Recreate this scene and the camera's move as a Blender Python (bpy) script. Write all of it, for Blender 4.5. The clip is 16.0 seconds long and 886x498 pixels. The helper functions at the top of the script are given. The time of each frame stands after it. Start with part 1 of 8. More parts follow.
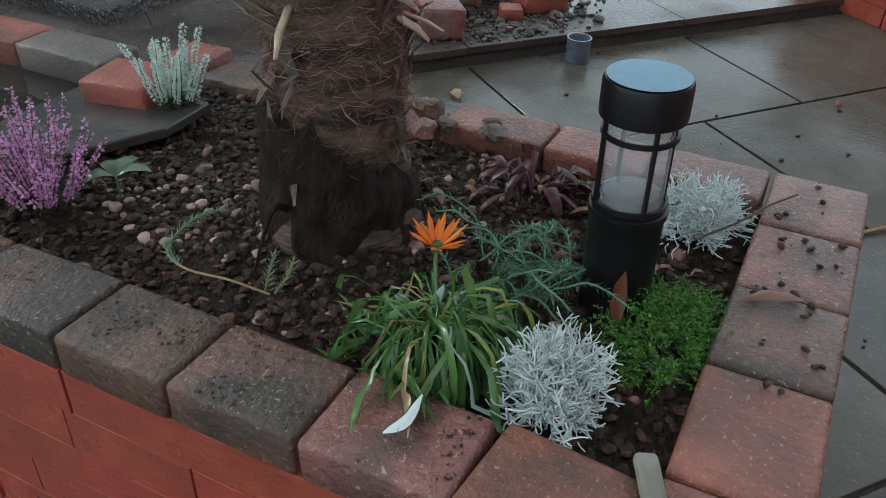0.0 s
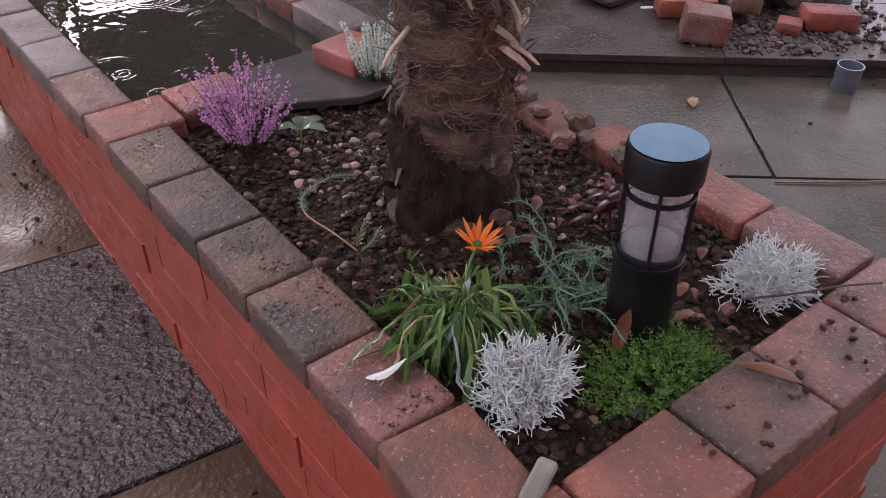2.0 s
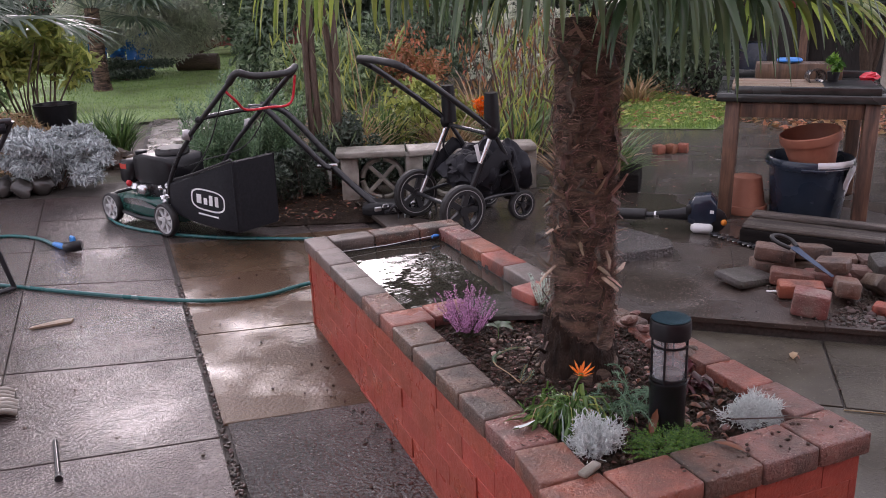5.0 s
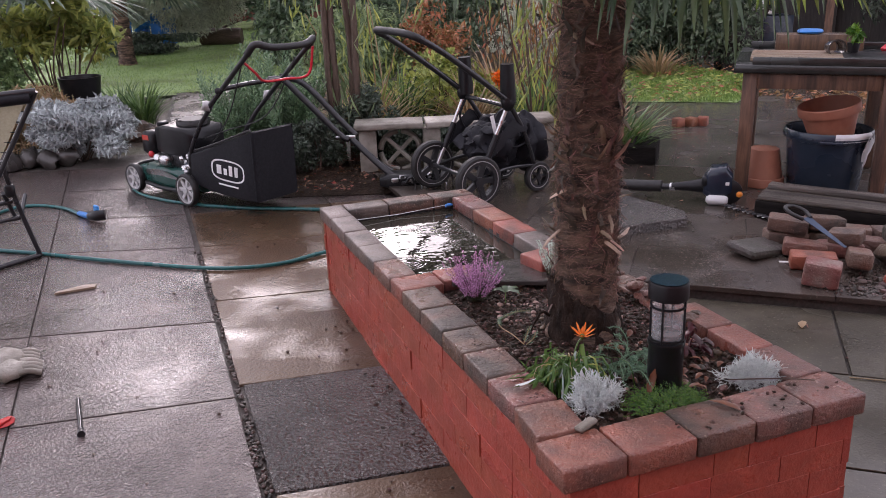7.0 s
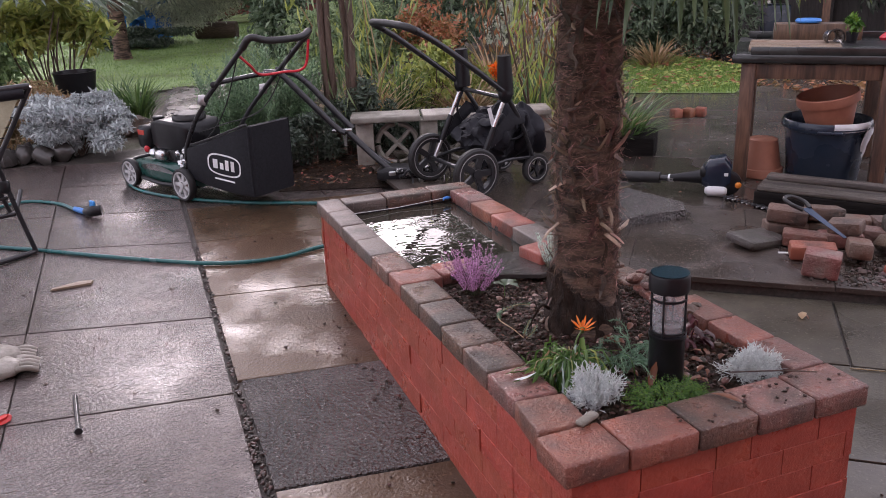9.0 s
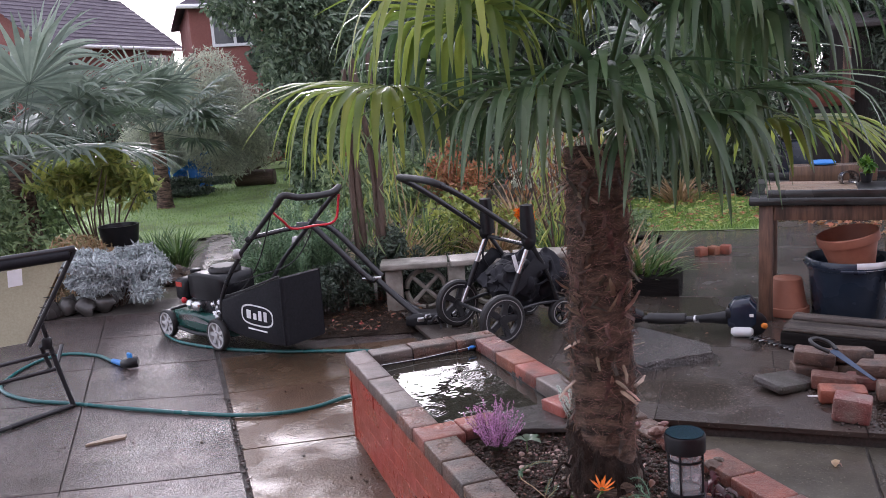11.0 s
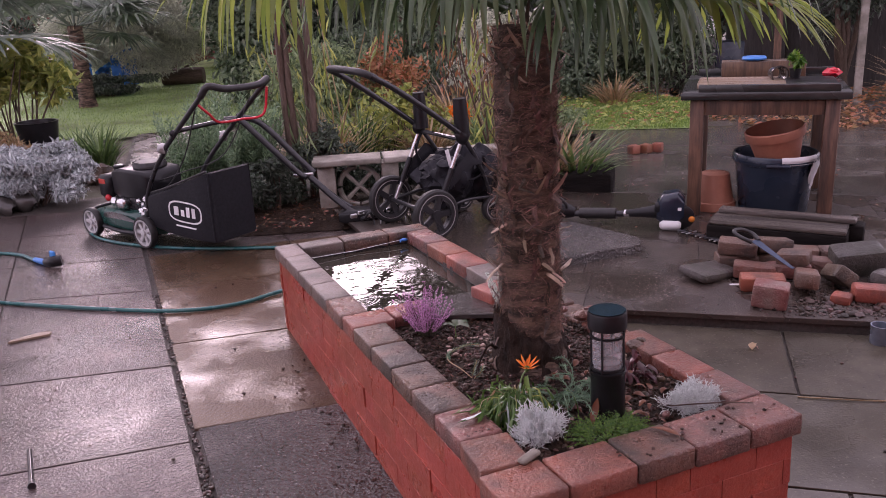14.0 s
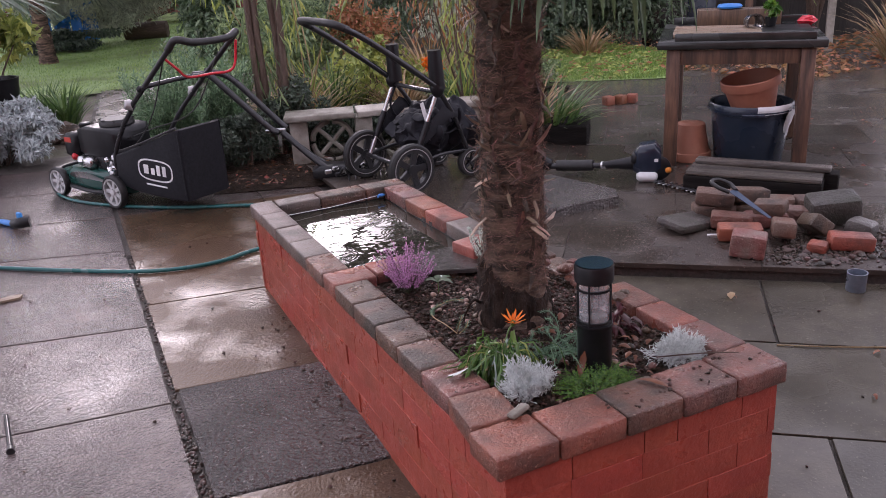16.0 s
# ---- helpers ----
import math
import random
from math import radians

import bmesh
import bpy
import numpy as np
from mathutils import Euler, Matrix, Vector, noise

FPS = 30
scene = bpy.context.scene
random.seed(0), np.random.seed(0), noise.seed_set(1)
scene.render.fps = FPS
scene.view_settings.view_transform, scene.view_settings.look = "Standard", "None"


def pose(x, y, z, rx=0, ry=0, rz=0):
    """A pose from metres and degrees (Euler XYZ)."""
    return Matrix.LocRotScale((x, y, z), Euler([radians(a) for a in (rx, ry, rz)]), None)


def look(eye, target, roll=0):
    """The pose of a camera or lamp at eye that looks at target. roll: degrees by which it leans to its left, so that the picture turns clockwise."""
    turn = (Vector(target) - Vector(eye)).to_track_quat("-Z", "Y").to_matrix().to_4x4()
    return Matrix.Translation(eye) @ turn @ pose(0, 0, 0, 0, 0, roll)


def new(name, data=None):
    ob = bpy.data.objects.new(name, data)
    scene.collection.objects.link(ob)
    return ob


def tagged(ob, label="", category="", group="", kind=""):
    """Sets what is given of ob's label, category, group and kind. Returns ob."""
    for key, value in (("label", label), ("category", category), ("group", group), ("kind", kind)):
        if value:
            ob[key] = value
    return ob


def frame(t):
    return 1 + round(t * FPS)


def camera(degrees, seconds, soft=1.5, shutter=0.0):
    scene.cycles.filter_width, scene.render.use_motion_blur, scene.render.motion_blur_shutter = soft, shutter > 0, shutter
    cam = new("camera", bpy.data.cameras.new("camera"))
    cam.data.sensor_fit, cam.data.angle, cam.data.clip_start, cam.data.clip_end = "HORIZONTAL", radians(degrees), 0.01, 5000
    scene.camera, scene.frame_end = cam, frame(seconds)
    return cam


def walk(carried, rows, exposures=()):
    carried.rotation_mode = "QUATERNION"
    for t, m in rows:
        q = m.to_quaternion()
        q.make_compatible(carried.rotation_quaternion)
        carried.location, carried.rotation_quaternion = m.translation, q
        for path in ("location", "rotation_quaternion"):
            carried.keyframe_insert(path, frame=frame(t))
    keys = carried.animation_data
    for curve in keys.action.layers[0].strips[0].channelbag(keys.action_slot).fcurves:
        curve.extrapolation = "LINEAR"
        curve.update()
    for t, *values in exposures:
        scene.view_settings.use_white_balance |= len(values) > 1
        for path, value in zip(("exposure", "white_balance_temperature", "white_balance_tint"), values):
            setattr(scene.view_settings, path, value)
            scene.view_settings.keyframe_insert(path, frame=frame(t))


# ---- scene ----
cam = camera(55.7, 16.0, 0.9)
PATH = [
    (0, (-0.447, 0.095, 1.122), (1.041, 0.83, 0.005), 1.3),
    (0.5, (-0.434, 0.106, 1.114), (1.022, 0.845, -0.041), 1.4),
    (1, (-0.367, 0.089, 1.145), (1.021, 0.81, -0.102), 1.0),
    (1.5, (-0.308, -0.06, 1.233), (0.945, 0.835, -0.044), 1.2),
    (2, (-0.323, -0.266, 1.283), (0.659, 0.994, 0.081), 0.2),
    (2.5, (-0.439, -0.457, 1.368), (0.471, 0.997, 0.339), -0.8),
    (3, (-0.483, -0.684, 1.464), (0.335, 0.946, 0.644), -2.3),
    (3.5, (-0.464, -0.909, 1.523), (0.168, 0.881, 0.893), -1.4),
    (4, (-0.603, -1.079, 1.58), (0.044, 0.757, 1.121), -1.5),
    (4.5, (-0.749, -1.218, 1.605), (-0.019, 0.587, 1.15), -2.7),
    (5, (-0.826, -1.357, 1.559), (-0.103, 0.418, 0.991), -2.0),
    (5.2, (-0.793, -1.394, 1.476), (-0.093, 0.362, 0.822), -1.7),
    (7.5, (-0.804, -1.44, 1.546), (-0.143, 0.345, 0.931), -2.3),
    (8, (-0.796, -1.43, 1.54), (-0.137, 0.349, 0.907), -2.4),
    (8.5, (-0.801, -1.422, 1.537), (-0.141, 0.356, 0.903), -2.6),
    (9, (-0.797, -1.419, 1.533), (-0.132, 0.357, 0.897), -2.6),
    (9.5, (-0.78, -1.431, 1.6), (-0.073, 0.403, 1.229), -3.1),
    (10, (-0.794, -1.471, 1.631), (-0.082, 0.369, 1.301), -3.0),
    (10.2, (-0.791, -1.509, 1.637), (-0.092, 0.332, 1.292), -3.3),
    (12.3, (-0.741, -1.504, 1.64), (-0.172, 0.396, 1.38), -3.8),
    (12.5, (-0.747, -1.506, 1.639), (-0.148, 0.385, 1.379), -4.0),
    (13, (-0.728, -1.481, 1.595), (-0.038, 0.354, 1.197), -3.7),
    (13.5, (-0.733, -1.497, 1.573), (-0.009, 0.298, 1.068), -3.5),
    (14, (-0.731, -1.496, 1.562), (0.003, 0.28, 1.008), -3.6),
    (14.5, (-0.725, -1.489, 1.559), (0.006, 0.275, 0.963), -3.9),
    (15, (-0.732, -1.488, 1.554), (0.0, 0.271, 0.945), -4.2),
    (15.5, (-0.74, -1.479, 1.556), (0.011, 0.269, 0.938), -4.4),
    (16, (-0.749, -1.448, 1.554), (0.027, 0.273, 0.893), -4.0),
]
EXPOSURES = [(0.0, 1.12, 5800, -2), (1.0, 1.14, 5700, 0), (1.5, 1.34, 6100, 22), (2.0, 1.29, 6500, 30), (2.5, 1.14, 6500, 22), (3.0, 1.11, 6600, 12), (4.0, 1.31, 6400, 26), (5.0, 1.39, 6500, 28), (9.0, 1.43, 6500, 28), (9.5, 1.51, 6200, 24), (10.2, 1.53, 6100, 24), (12.3, 1.39, 6500, 38), (13.0, 1.23, 7000, 58), (14.0, 1.39, 6700, 46), (14.5, 1.43, 6500, 32), (16.0, 1.42, 6400, 30)]
walk(cam, [(t, look(eye, target, roll)) for t, eye, target, roll in PATH], EXPOSURES)

# ---- world and light: a bright, broken overcast with wet surfaces ----
SUN_AZ, SUN_EL = radians(9.5), radians(22.5)   # azimuth from +y towards +x; the sun stands behind thin cloud
world = bpy.data.worlds.new("sky")
scene.world = world
world.use_nodes = True
wn = world.node_tree
wn.nodes.clear()
sky = wn.nodes.new("ShaderNodeTexSky")
sky.sky_type, sky.sun_disc = "NISHITA", False
sky.sun_elevation, sky.sun_rotation = SUN_EL, SUN_AZ
sky.air_density, sky.dust_density, sky.ozone_density = 1.0, 1.6, 1.0
grey = wn.nodes.new("ShaderNodeHueSaturation")
grey.inputs["Saturation"].default_value = 0.27
wback = wn.nodes.new("ShaderNodeBackground")
wback.inputs["Strength"].default_value = 0.15
wout = wn.nodes.new("ShaderNodeOutputWorld")
wn.links.new(sky.outputs[0], grey.inputs["Color"])
cloud = wn.nodes.new("ShaderNodeMix")          # an even layer of thin cloud over the clear sky
cloud.data_type = "RGBA"
cloud.inputs[0].default_value = 0.6
cloud.inputs[7].default_value = (4.05, 4.2, 4.5, 1)
wn.links.new(grey.outputs[0], cloud.inputs[6])
wn.links.new(cloud.outputs[2], wback.inputs["Color"])
wn.links.new(wback.outputs[0], wout.inputs["Surface"])
sun_data = bpy.data.lights.new("sun", "SUN")
sun_data.energy, sun_data.angle, sun_data.color = 0.42, radians(20), (1.0, 0.97, 0.94)
sun = new("sun", sun_data)
sun.matrix_world = look((0, 0, 20), (-math.sin(SUN_AZ) * math.cos(SUN_EL) * 20, -math.cos(SUN_AZ) * math.cos(SUN_EL) * 20, 20 - math.sin(SUN_EL) * 20))

# ---- mesh tools ----
RNG = np.random.default_rng(7)
rnd = random.Random(5)


class M:
    """A mesh in the making: points and faces in plain lists."""

    def __init__(self):
        self.v, self.f = [], []

    def add(self, v, f, m=None):
        k = len(self.v)
        if m is not None:
            v = [m @ Vector(p) for p in v]
        self.v.extend(tuple(p) for p in v)
        self.f.extend(tuple(i + k for i in q) for q in f)
        return self

    def box(self, sx, sy, sz, m=None, b=0.004):
        """A box about its own middle, with chamfered edges."""
        h, v = (sx / 2, sy / 2, sz / 2), []
        b = min(b, 0.45 * min(sx, sy, sz))
        index = {}
        for x in (-1, 1):
            for y in (-1, 1):
                for z in (-1, 1):
                    c = (x, y, z)
                    for a in range(3):
                        index[c, a] = len(v)
                        v.append([c[i] * (h[i] if i == a else h[i] - b) for i in range(3)])
        f = []
        for a in range(3):
            i, j = (a + 1) % 3, (a + 2) % 3
            for s in (-1, 1):
                q = []
                for u, w in ((-1, -1), (1, -1), (1, 1), (-1, 1)):
                    c = [0, 0, 0]
                    c[a], c[i], c[j] = s, u, w
                    q.append(index[tuple(c), a])
                f.append(q if s > 0 else q[::-1])
            for u in (-1, 1):
                for w in (-1, 1):
                    c0, c1 = [0, 0, 0], [0, 0, 0]
                    c0[i] = c1[i] = u
                    c0[j] = c1[j] = w
                    c0[a], c1[a] = -1, 1
                    q = [index[tuple(c0), i], index[tuple(c1), i], index[tuple(c1), j], index[tuple(c0), j]]
                    f.append(q if u * w < 0 else q[::-1])
        for x in (-1, 1):
            for y in (-1, 1):
                for z in (-1, 1):
                    q = [index[(x, y, z), 0], index[(x, y, z), 1], index[(x, y, z), 2]]
                    f.append(q if x * y * z > 0 else q[::-1])
        return self.add(v, f, m)

    def tube(self, pts, r, n=8, m=None, caps=True):
        """A round tube along points; r is one radius or one for each point."""
        pts = [Vector(p) for p in pts]
        rs = r if isinstance(r, (list, tuple)) else [r] * len(pts)
        v, f, side = [], [], None
        for k, p in enumerate(pts):
            d = (pts[min(k + 1, len(pts) - 1)] - pts[max(k - 1, 0)]).normalized()
            if side is None:
                side = d.orthogonal().normalized()
            side = (side - d * side.dot(d))
            side = side.normalized() if side.length > 1e-6 else d.orthogonal().normalized()
            up = d.cross(side)
            for a in range(n):
                t = 2 * math.pi * a / n
                v.append(p + (side * math.cos(t) + up * math.sin(t)) * rs[k])
        for k in range(len(pts) - 1):
            for a in range(n):
                b = (a + 1) % n
                f.append((k * n + a, k * n + b, (k + 1) * n + b, (k + 1) * n + a))
        if caps:
            f.append(tuple(range(n))[::-1])
            f.append(tuple((len(pts) - 1) * n + a for a in range(n)))
        return self.add(v, f, m)

    def lathe(self, prof, n=24, m=None, closed=False, caps=True):
        """Turns a profile of (radius, height) about z."""
        v, f = [], []
        for r, z in prof:
            for a in range(n):
                t = 2 * math.pi * a / n
                v.append((r * math.cos(t), r * math.sin(t), z))
        rows = len(prof)
        for k in range(rows if closed else rows - 1):
            k2 = (k + 1) % rows
            for a in range(n):
                b = (a + 1) % n
                f.append((k * n + a, k * n + b, k2 * n + b, k2 * n + a))
        if not closed and caps:
            if prof[0][0] > 1e-5:
                f.append(tuple(range(n))[::-1])
            if prof[-1][0] > 1e-5:
                f.append(tuple((rows - 1) * n + a for a in range(n)))
        return self.add(v, f, m)

    def rock(self, sx, sy, sz, m=None, rough=0.25, n=8, rows=5, seed=0):
        """A rounded, uneven lump."""
        v, f = [(0, 0, -sz)], []
        for k in range(1, rows):
            th = math.pi * k / rows
            for a in range(n):
                ph = 2 * math.pi * a / n
                p = Vector((math.sin(th) * math.cos(ph), math.sin(th) * math.sin(ph), -math.cos(th)))
                q = p * (1 + rough * noise.noise(p * 1.3 + Vector((seed * 3.1, seed * 1.7, 0))))
                v.append((q.x * sx, q.y * sy, q.z * sz))
        v.append((0, 0, sz))
        for a in range(n):
            b = (a + 1) % n
            f.append((0, 1 + b, 1 + a))
            f.append((len(v) - 1, len(v) - 1 - n + a, len(v) - 1 - n + b))
        for k in range(rows - 2):
            for a in range(n):
                b = (a + 1) % n
                f.append((1 + k * n + a, 1 + k * n + b, 1 + (k + 1) * n + b, 1 + (k + 1) * n + a))
        return self.add(v, f, m)

    def prism(self, outline, h, m=None, b=0.0):
        """A flat outline (anticlockwise) raised by h, with a chamfered top rim of b."""
        n = len(outline)
        c = Vector((sum(p[0] for p in outline) / n, sum(p[1] for p in outline) / n, 0))
        v = [(p[0], p[1], 0) for p in outline] + [(p[0], p[1], h - b) for p in outline]
        if b:
            for p in outline:
                d = Vector((p[0], p[1], 0)) - c
                d = d - d.normalized() * b
                v.append((c.x + d.x, c.y + d.y, h))
        rings = 3 if b else 2
        f = [tuple(range(n))[::-1], tuple((rings - 1) * n + a for a in range(n))]
        for k in range(rings - 1):
            for a in range(n):
                q = (a + 1) % n
                f.append((k * n + a, k * n + q, (k + 1) * n + q, (k + 1) * n + a))
        return self.add(v, f, m)

    def blade(self, pts, widths, side, fold=0.0, m=None):
        """A leaf blade along points, folded by a ridge down its middle."""
        v, f = [], []
        side = Vector(side).normalized()
        for k, p in enumerate(pts):
            p = Vector(p)
            d = (Vector(pts[min(k + 1, len(pts) - 1)]) - Vector(pts[max(k - 1, 0)])).normalized()
            s = (side - d * side.dot(d)).normalized()
            up = s.cross(d)
            w = widths[k]
            v += [p - s * w, p - up * (fold * w), p + s * w]
        for k in range(len(pts) - 1):
            a, b = 3 * k, 3 * (k + 1)
            f += [(a, a + 1, b + 1, b), (a + 1, a + 2, b + 2, b + 1)]
        return self.add(v, f, m)

    def mesh(self, name, material, smooth=None):
        me = bpy.data.meshes.new(name)
        me.from_pydata(self.v, [], self.f)
        me.materials.append(material)
        if smooth is not None:
            me.polygons.foreach_set("use_smooth", [True] * len(me.polygons))
            me.set_sharp_from_angle(angle=radians(smooth))
        me.update()
        return me


def part(name, m, material, parent=None, label="", smooth=None, at=None):
    """Links a mesh as one object under a thing or a part."""
    me = m if isinstance(m, bpy.types.Mesh) else m.mesh(name, material, smooth)
    ob = new(name, me)
    if at is not None:
        ob.matrix_basis = at
    if parent is not None:
        ob.parent = parent
    if label:
        ob["label"] = label
    return ob


LEVEL = Matrix.Identity(4)
# the patio and the garden rise gently from the house; the brick planter stands level in them
SLOPE = Matrix.LocRotScale(Vector((0.0015, -0.0263, -0.0239)), Euler((0.0238, -0.0009, -0.0176)), Vector((1.0204, 1.0204, 1.0204)))
site = SLOPE


def thing(name, label, category, at=None, group="", kind="", m=None, material=None, smooth=None):
    """A top-level thing on the present site: an Empty at its base, or one mesh where m is given."""
    ob = new(name, m.mesh(name, material, smooth) if m is not None else None)
    if m is None:
        ob.empty_display_size = 0.1
    ob.matrix_basis = site @ (at if at is not None else LEVEL)
    return tagged(ob, label, category, group, kind)


def T(x, y, z=0.0, rz=0.0, rx=0.0, ry=0.0):
    return pose(x, y, z, rx, ry, rz)


def arc(points, steps=6):
    """A smooth line through points (Catmull-Rom)."""
    p = [Vector(q) for q in points]
    p = [2 * p[0] - p[1]] + p + [2 * p[-1] - p[-2]]
    out = []
    for i in range(1, len(p) - 2):
        for k in range(steps):
            t = k / steps
            a, b, c, d = p[i - 1], p[i], p[i + 1], p[i + 2]
            out.append(0.5 * (2 * b + (c - a) * t + (2 * a - 5 * b + 4 * c - d) * t * t + (3 * b - a - 3 * c + d) * t ** 3))
    out.append(p[-2])
    return out


def leaf_mesh(name, centres, normals, dirs, length, width, material, fold=0.25, spread=0.3):
    """Many small folded leaves: one mesh of four-pointed leaves."""
    n = len(centres)
    c, d = np.asarray(centres, float), np.asarray(dirs, float)
    d /= np.linalg.norm(d, axis=1, keepdims=True) + 1e-9
    u = np.asarray(normals, float)
    s = np.cross(d, u)
    s /= np.linalg.norm(s, axis=1, keepdims=True) + 1e-9
    u = np.cross(s, d)
    k = 1 + spread * (RNG.random((n, 1)) * 2 - 1)
    L, W = length * k, width * k
    v = np.stack([c - d * L / 2, c + s * W / 2 + u * fold * W / 2 - d * L * 0.02, c + d * L / 2 - u * L * 0.12, c - s * W / 2 + u * fold * W / 2 - d * L * 0.02], 1).reshape(-1, 3)
    i = np.arange(n)[:, None] * 4
    f = np.concatenate([i + np.array([[0, 1, 2]]), i + np.array([[0, 2, 3]])], 1).reshape(-1, 3)
    me = bpy.data.meshes.new(name)
    me.from_pydata(v.tolist(), [], f.tolist())
    me.materials.append(material)
    me.update()
    return me


def clump_points(balls, n, shell=0.55):
    """Points in a group of balls (x, y, z, rx, ry, rz), thicker towards their rims, with outward ways."""
    w = np.array([b[3] * b[4] * b[5] for b in balls]) ** (2 / 3)
    pick = RNG.choice(len(balls), n, p=w / w.sum())
    b = np.array(balls)[pick]
    d = RNG.normal(size=(n, 3))
    d /= np.linalg.norm(d, axis=1, keepdims=True)
    r = (shell + (1 - shell) * RNG.random((n, 1)) ** 0.6) * (0.85 + 0.3 * RNG.random((n, 1)))
    return b[:, :3] + d * r * b[:, 3:], d


def leafy(name, balls, n, length, width, material, droop=0.3, shell=0.5, spread=0.4):
    """The mesh of a crown of small leaves over a group of balls."""
    c, d = clump_points(balls, n, shell)
    way = d + RNG.normal(size=(n, 3)) * 0.8
    way[:, 2] -= droop
    up = d * 0.7 + RNG.normal(size=(n, 3)) * 0.6 + np.array([0, 0, 0.6])
    return leaf_mesh(name, c, up, way, length, width, material, spread=spread)


def puffs(x, y, z, rx, ry, rz, n, size=0.45, seed=1):
    """A group of smaller balls that fill an uneven crown."""
    r, out = random.Random(seed), []
    for _ in range(n):
        a, u = r.uniform(0, 6.283), r.uniform(-1, 1)
        q = math.sqrt(1 - u * u)
        k = r.uniform(0.35, 0.85)
        s = size * r.uniform(0.6, 1.15)
        out.append((x + rx * k * q * math.cos(a), y + ry * k * q * math.sin(a), z + rz * k * u, rx * s, ry * s, rz * s))
    return out

# ---- materials ----
def surface(name, c1, c2, scale=12.0, rough=(0.4, 0.7), bump=0.25, bscale=None, metal=0.0, rand=0.15, stains=None, stain_scale=2.0,
            island=False, see=0.0, coat=0.0, detail=6.0, stretch=None, spec=0.5, speckle=None, dist=0.02):
    """A procedural surface: two colours mixed by a fine noise, stains by a broad one, random tint for each piece, and fine relief."""
    mt = bpy.data.materials.new(name)
    mt.use_nodes = True
    nt = mt.node_tree
    bs, out = nt.nodes["Principled BSDF"], nt.nodes["Material Output"]
    link = nt.links.new
    tc = nt.nodes.new("ShaderNodeTexCoord")
    vec = tc.outputs["Object"]
    if stretch:
        mp = nt.nodes.new("ShaderNodeMapping")
        mp.inputs["Scale"].default_value = stretch
        link(vec, mp.inputs["Vector"])
        vec = mp.outputs[0]
    rn = nt.nodes.new("ShaderNodeNewGeometry" if island else "ShaderNodeObjectInfo").outputs["Random Per Island" if island else "Random"]
    shift = nt.nodes.new("ShaderNodeVectorMath")
    shift.operation = "MULTIPLY_ADD"
    shift.inputs[1].default_value = (37.0, 21.0, 11.0)
    link(rn, shift.inputs[0])
    link(vec, shift.inputs[2])
    at = shift.outputs[0]

    def grain(sc, det=detail, ro=0.6):
        n = nt.nodes.new("ShaderNodeTexNoise")
        n.inputs["Scale"].default_value, n.inputs["Detail"].default_value, n.inputs["Roughness"].default_value = sc, det, ro
        link(at, n.inputs["Vector"])
        return n.outputs["Fac"]

    def ramp(fac, lo, hi, a, b):
        r = nt.nodes.new("ShaderNodeMapRange")
        r.inputs["From Min"].default_value, r.inputs["From Max"].default_value = lo, hi
        r.inputs["To Min"].default_value, r.inputs["To Max"].default_value = a, b
        link(fac, r.inputs["Value"])
        return r.outputs[0]

    def mix(fac, a, b):
        m = nt.nodes.new("ShaderNodeMix")
        m.data_type = "RGBA"
        if isinstance(fac, float):
            m.inputs[0].default_value = fac
        else:
            link(fac, m.inputs[0])
        for k, c in ((6, a), (7, b)):
            if isinstance(c, tuple):
                m.inputs[k].default_value = (*c, 1)
            else:
                link(c, m.inputs[k])
        return m.outputs[2]

    fine = grain(scale)
    col = mix(ramp(fine, 0.3, 0.7, 0, 1), c1, c2)
    broad = grain(stain_scale, 4.0, 0.55)
    if stains:
        col = mix(ramp(broad, 0.45, 0.65, 0, 1), col, stains)
    if speckle:
        col = mix(ramp(grain(scale * 9, 2.0), 0.62, 0.72, 0, 0.8), col, speckle)
    if rand:
        hs = nt.nodes.new("ShaderNodeHueSaturation")
        link(ramp(rn, 0, 1, 1 - rand, 1 + rand), hs.inputs["Value"])
        link(ramp(rn, 0, 1, 0.5 + rand * 0.06, 0.5 - rand * 0.06), hs.inputs["Hue"])
        link(col, hs.inputs["Color"])
        col = hs.outputs[0]
    link(col, bs.inputs["Base Color"])
    link(ramp(broad, 0.35, 0.65, rough[0], rough[1]), bs.inputs["Roughness"])
    bs.inputs["Metallic"].default_value = metal
    bs.inputs["Specular IOR Level"].default_value = spec
    bs.inputs["Coat Weight"].default_value = coat
    bs.inputs["Coat Roughness"].default_value = 0.08
    if bump:
        bp = nt.nodes.new("ShaderNodeBump")
        bp.inputs["Strength"].default_value, bp.inputs["Distance"].default_value = bump, dist
        link(grain(bscale or scale * 4), bp.inputs["Height"])
        link(bp.outputs[0], bs.inputs["Normal"])
    if see:
        tr = nt.nodes.new("ShaderNodeBsdfTranslucent")
        link(col, tr.inputs["Color"])
        ms = nt.nodes.new("ShaderNodeMixShader")
        ms.inputs[0].default_value = see
        link(bs.outputs[0], ms.inputs[1])
        link(tr.outputs[0], ms.inputs[2])
        link(ms.outputs[0], out.inputs["Surface"])
    return mt


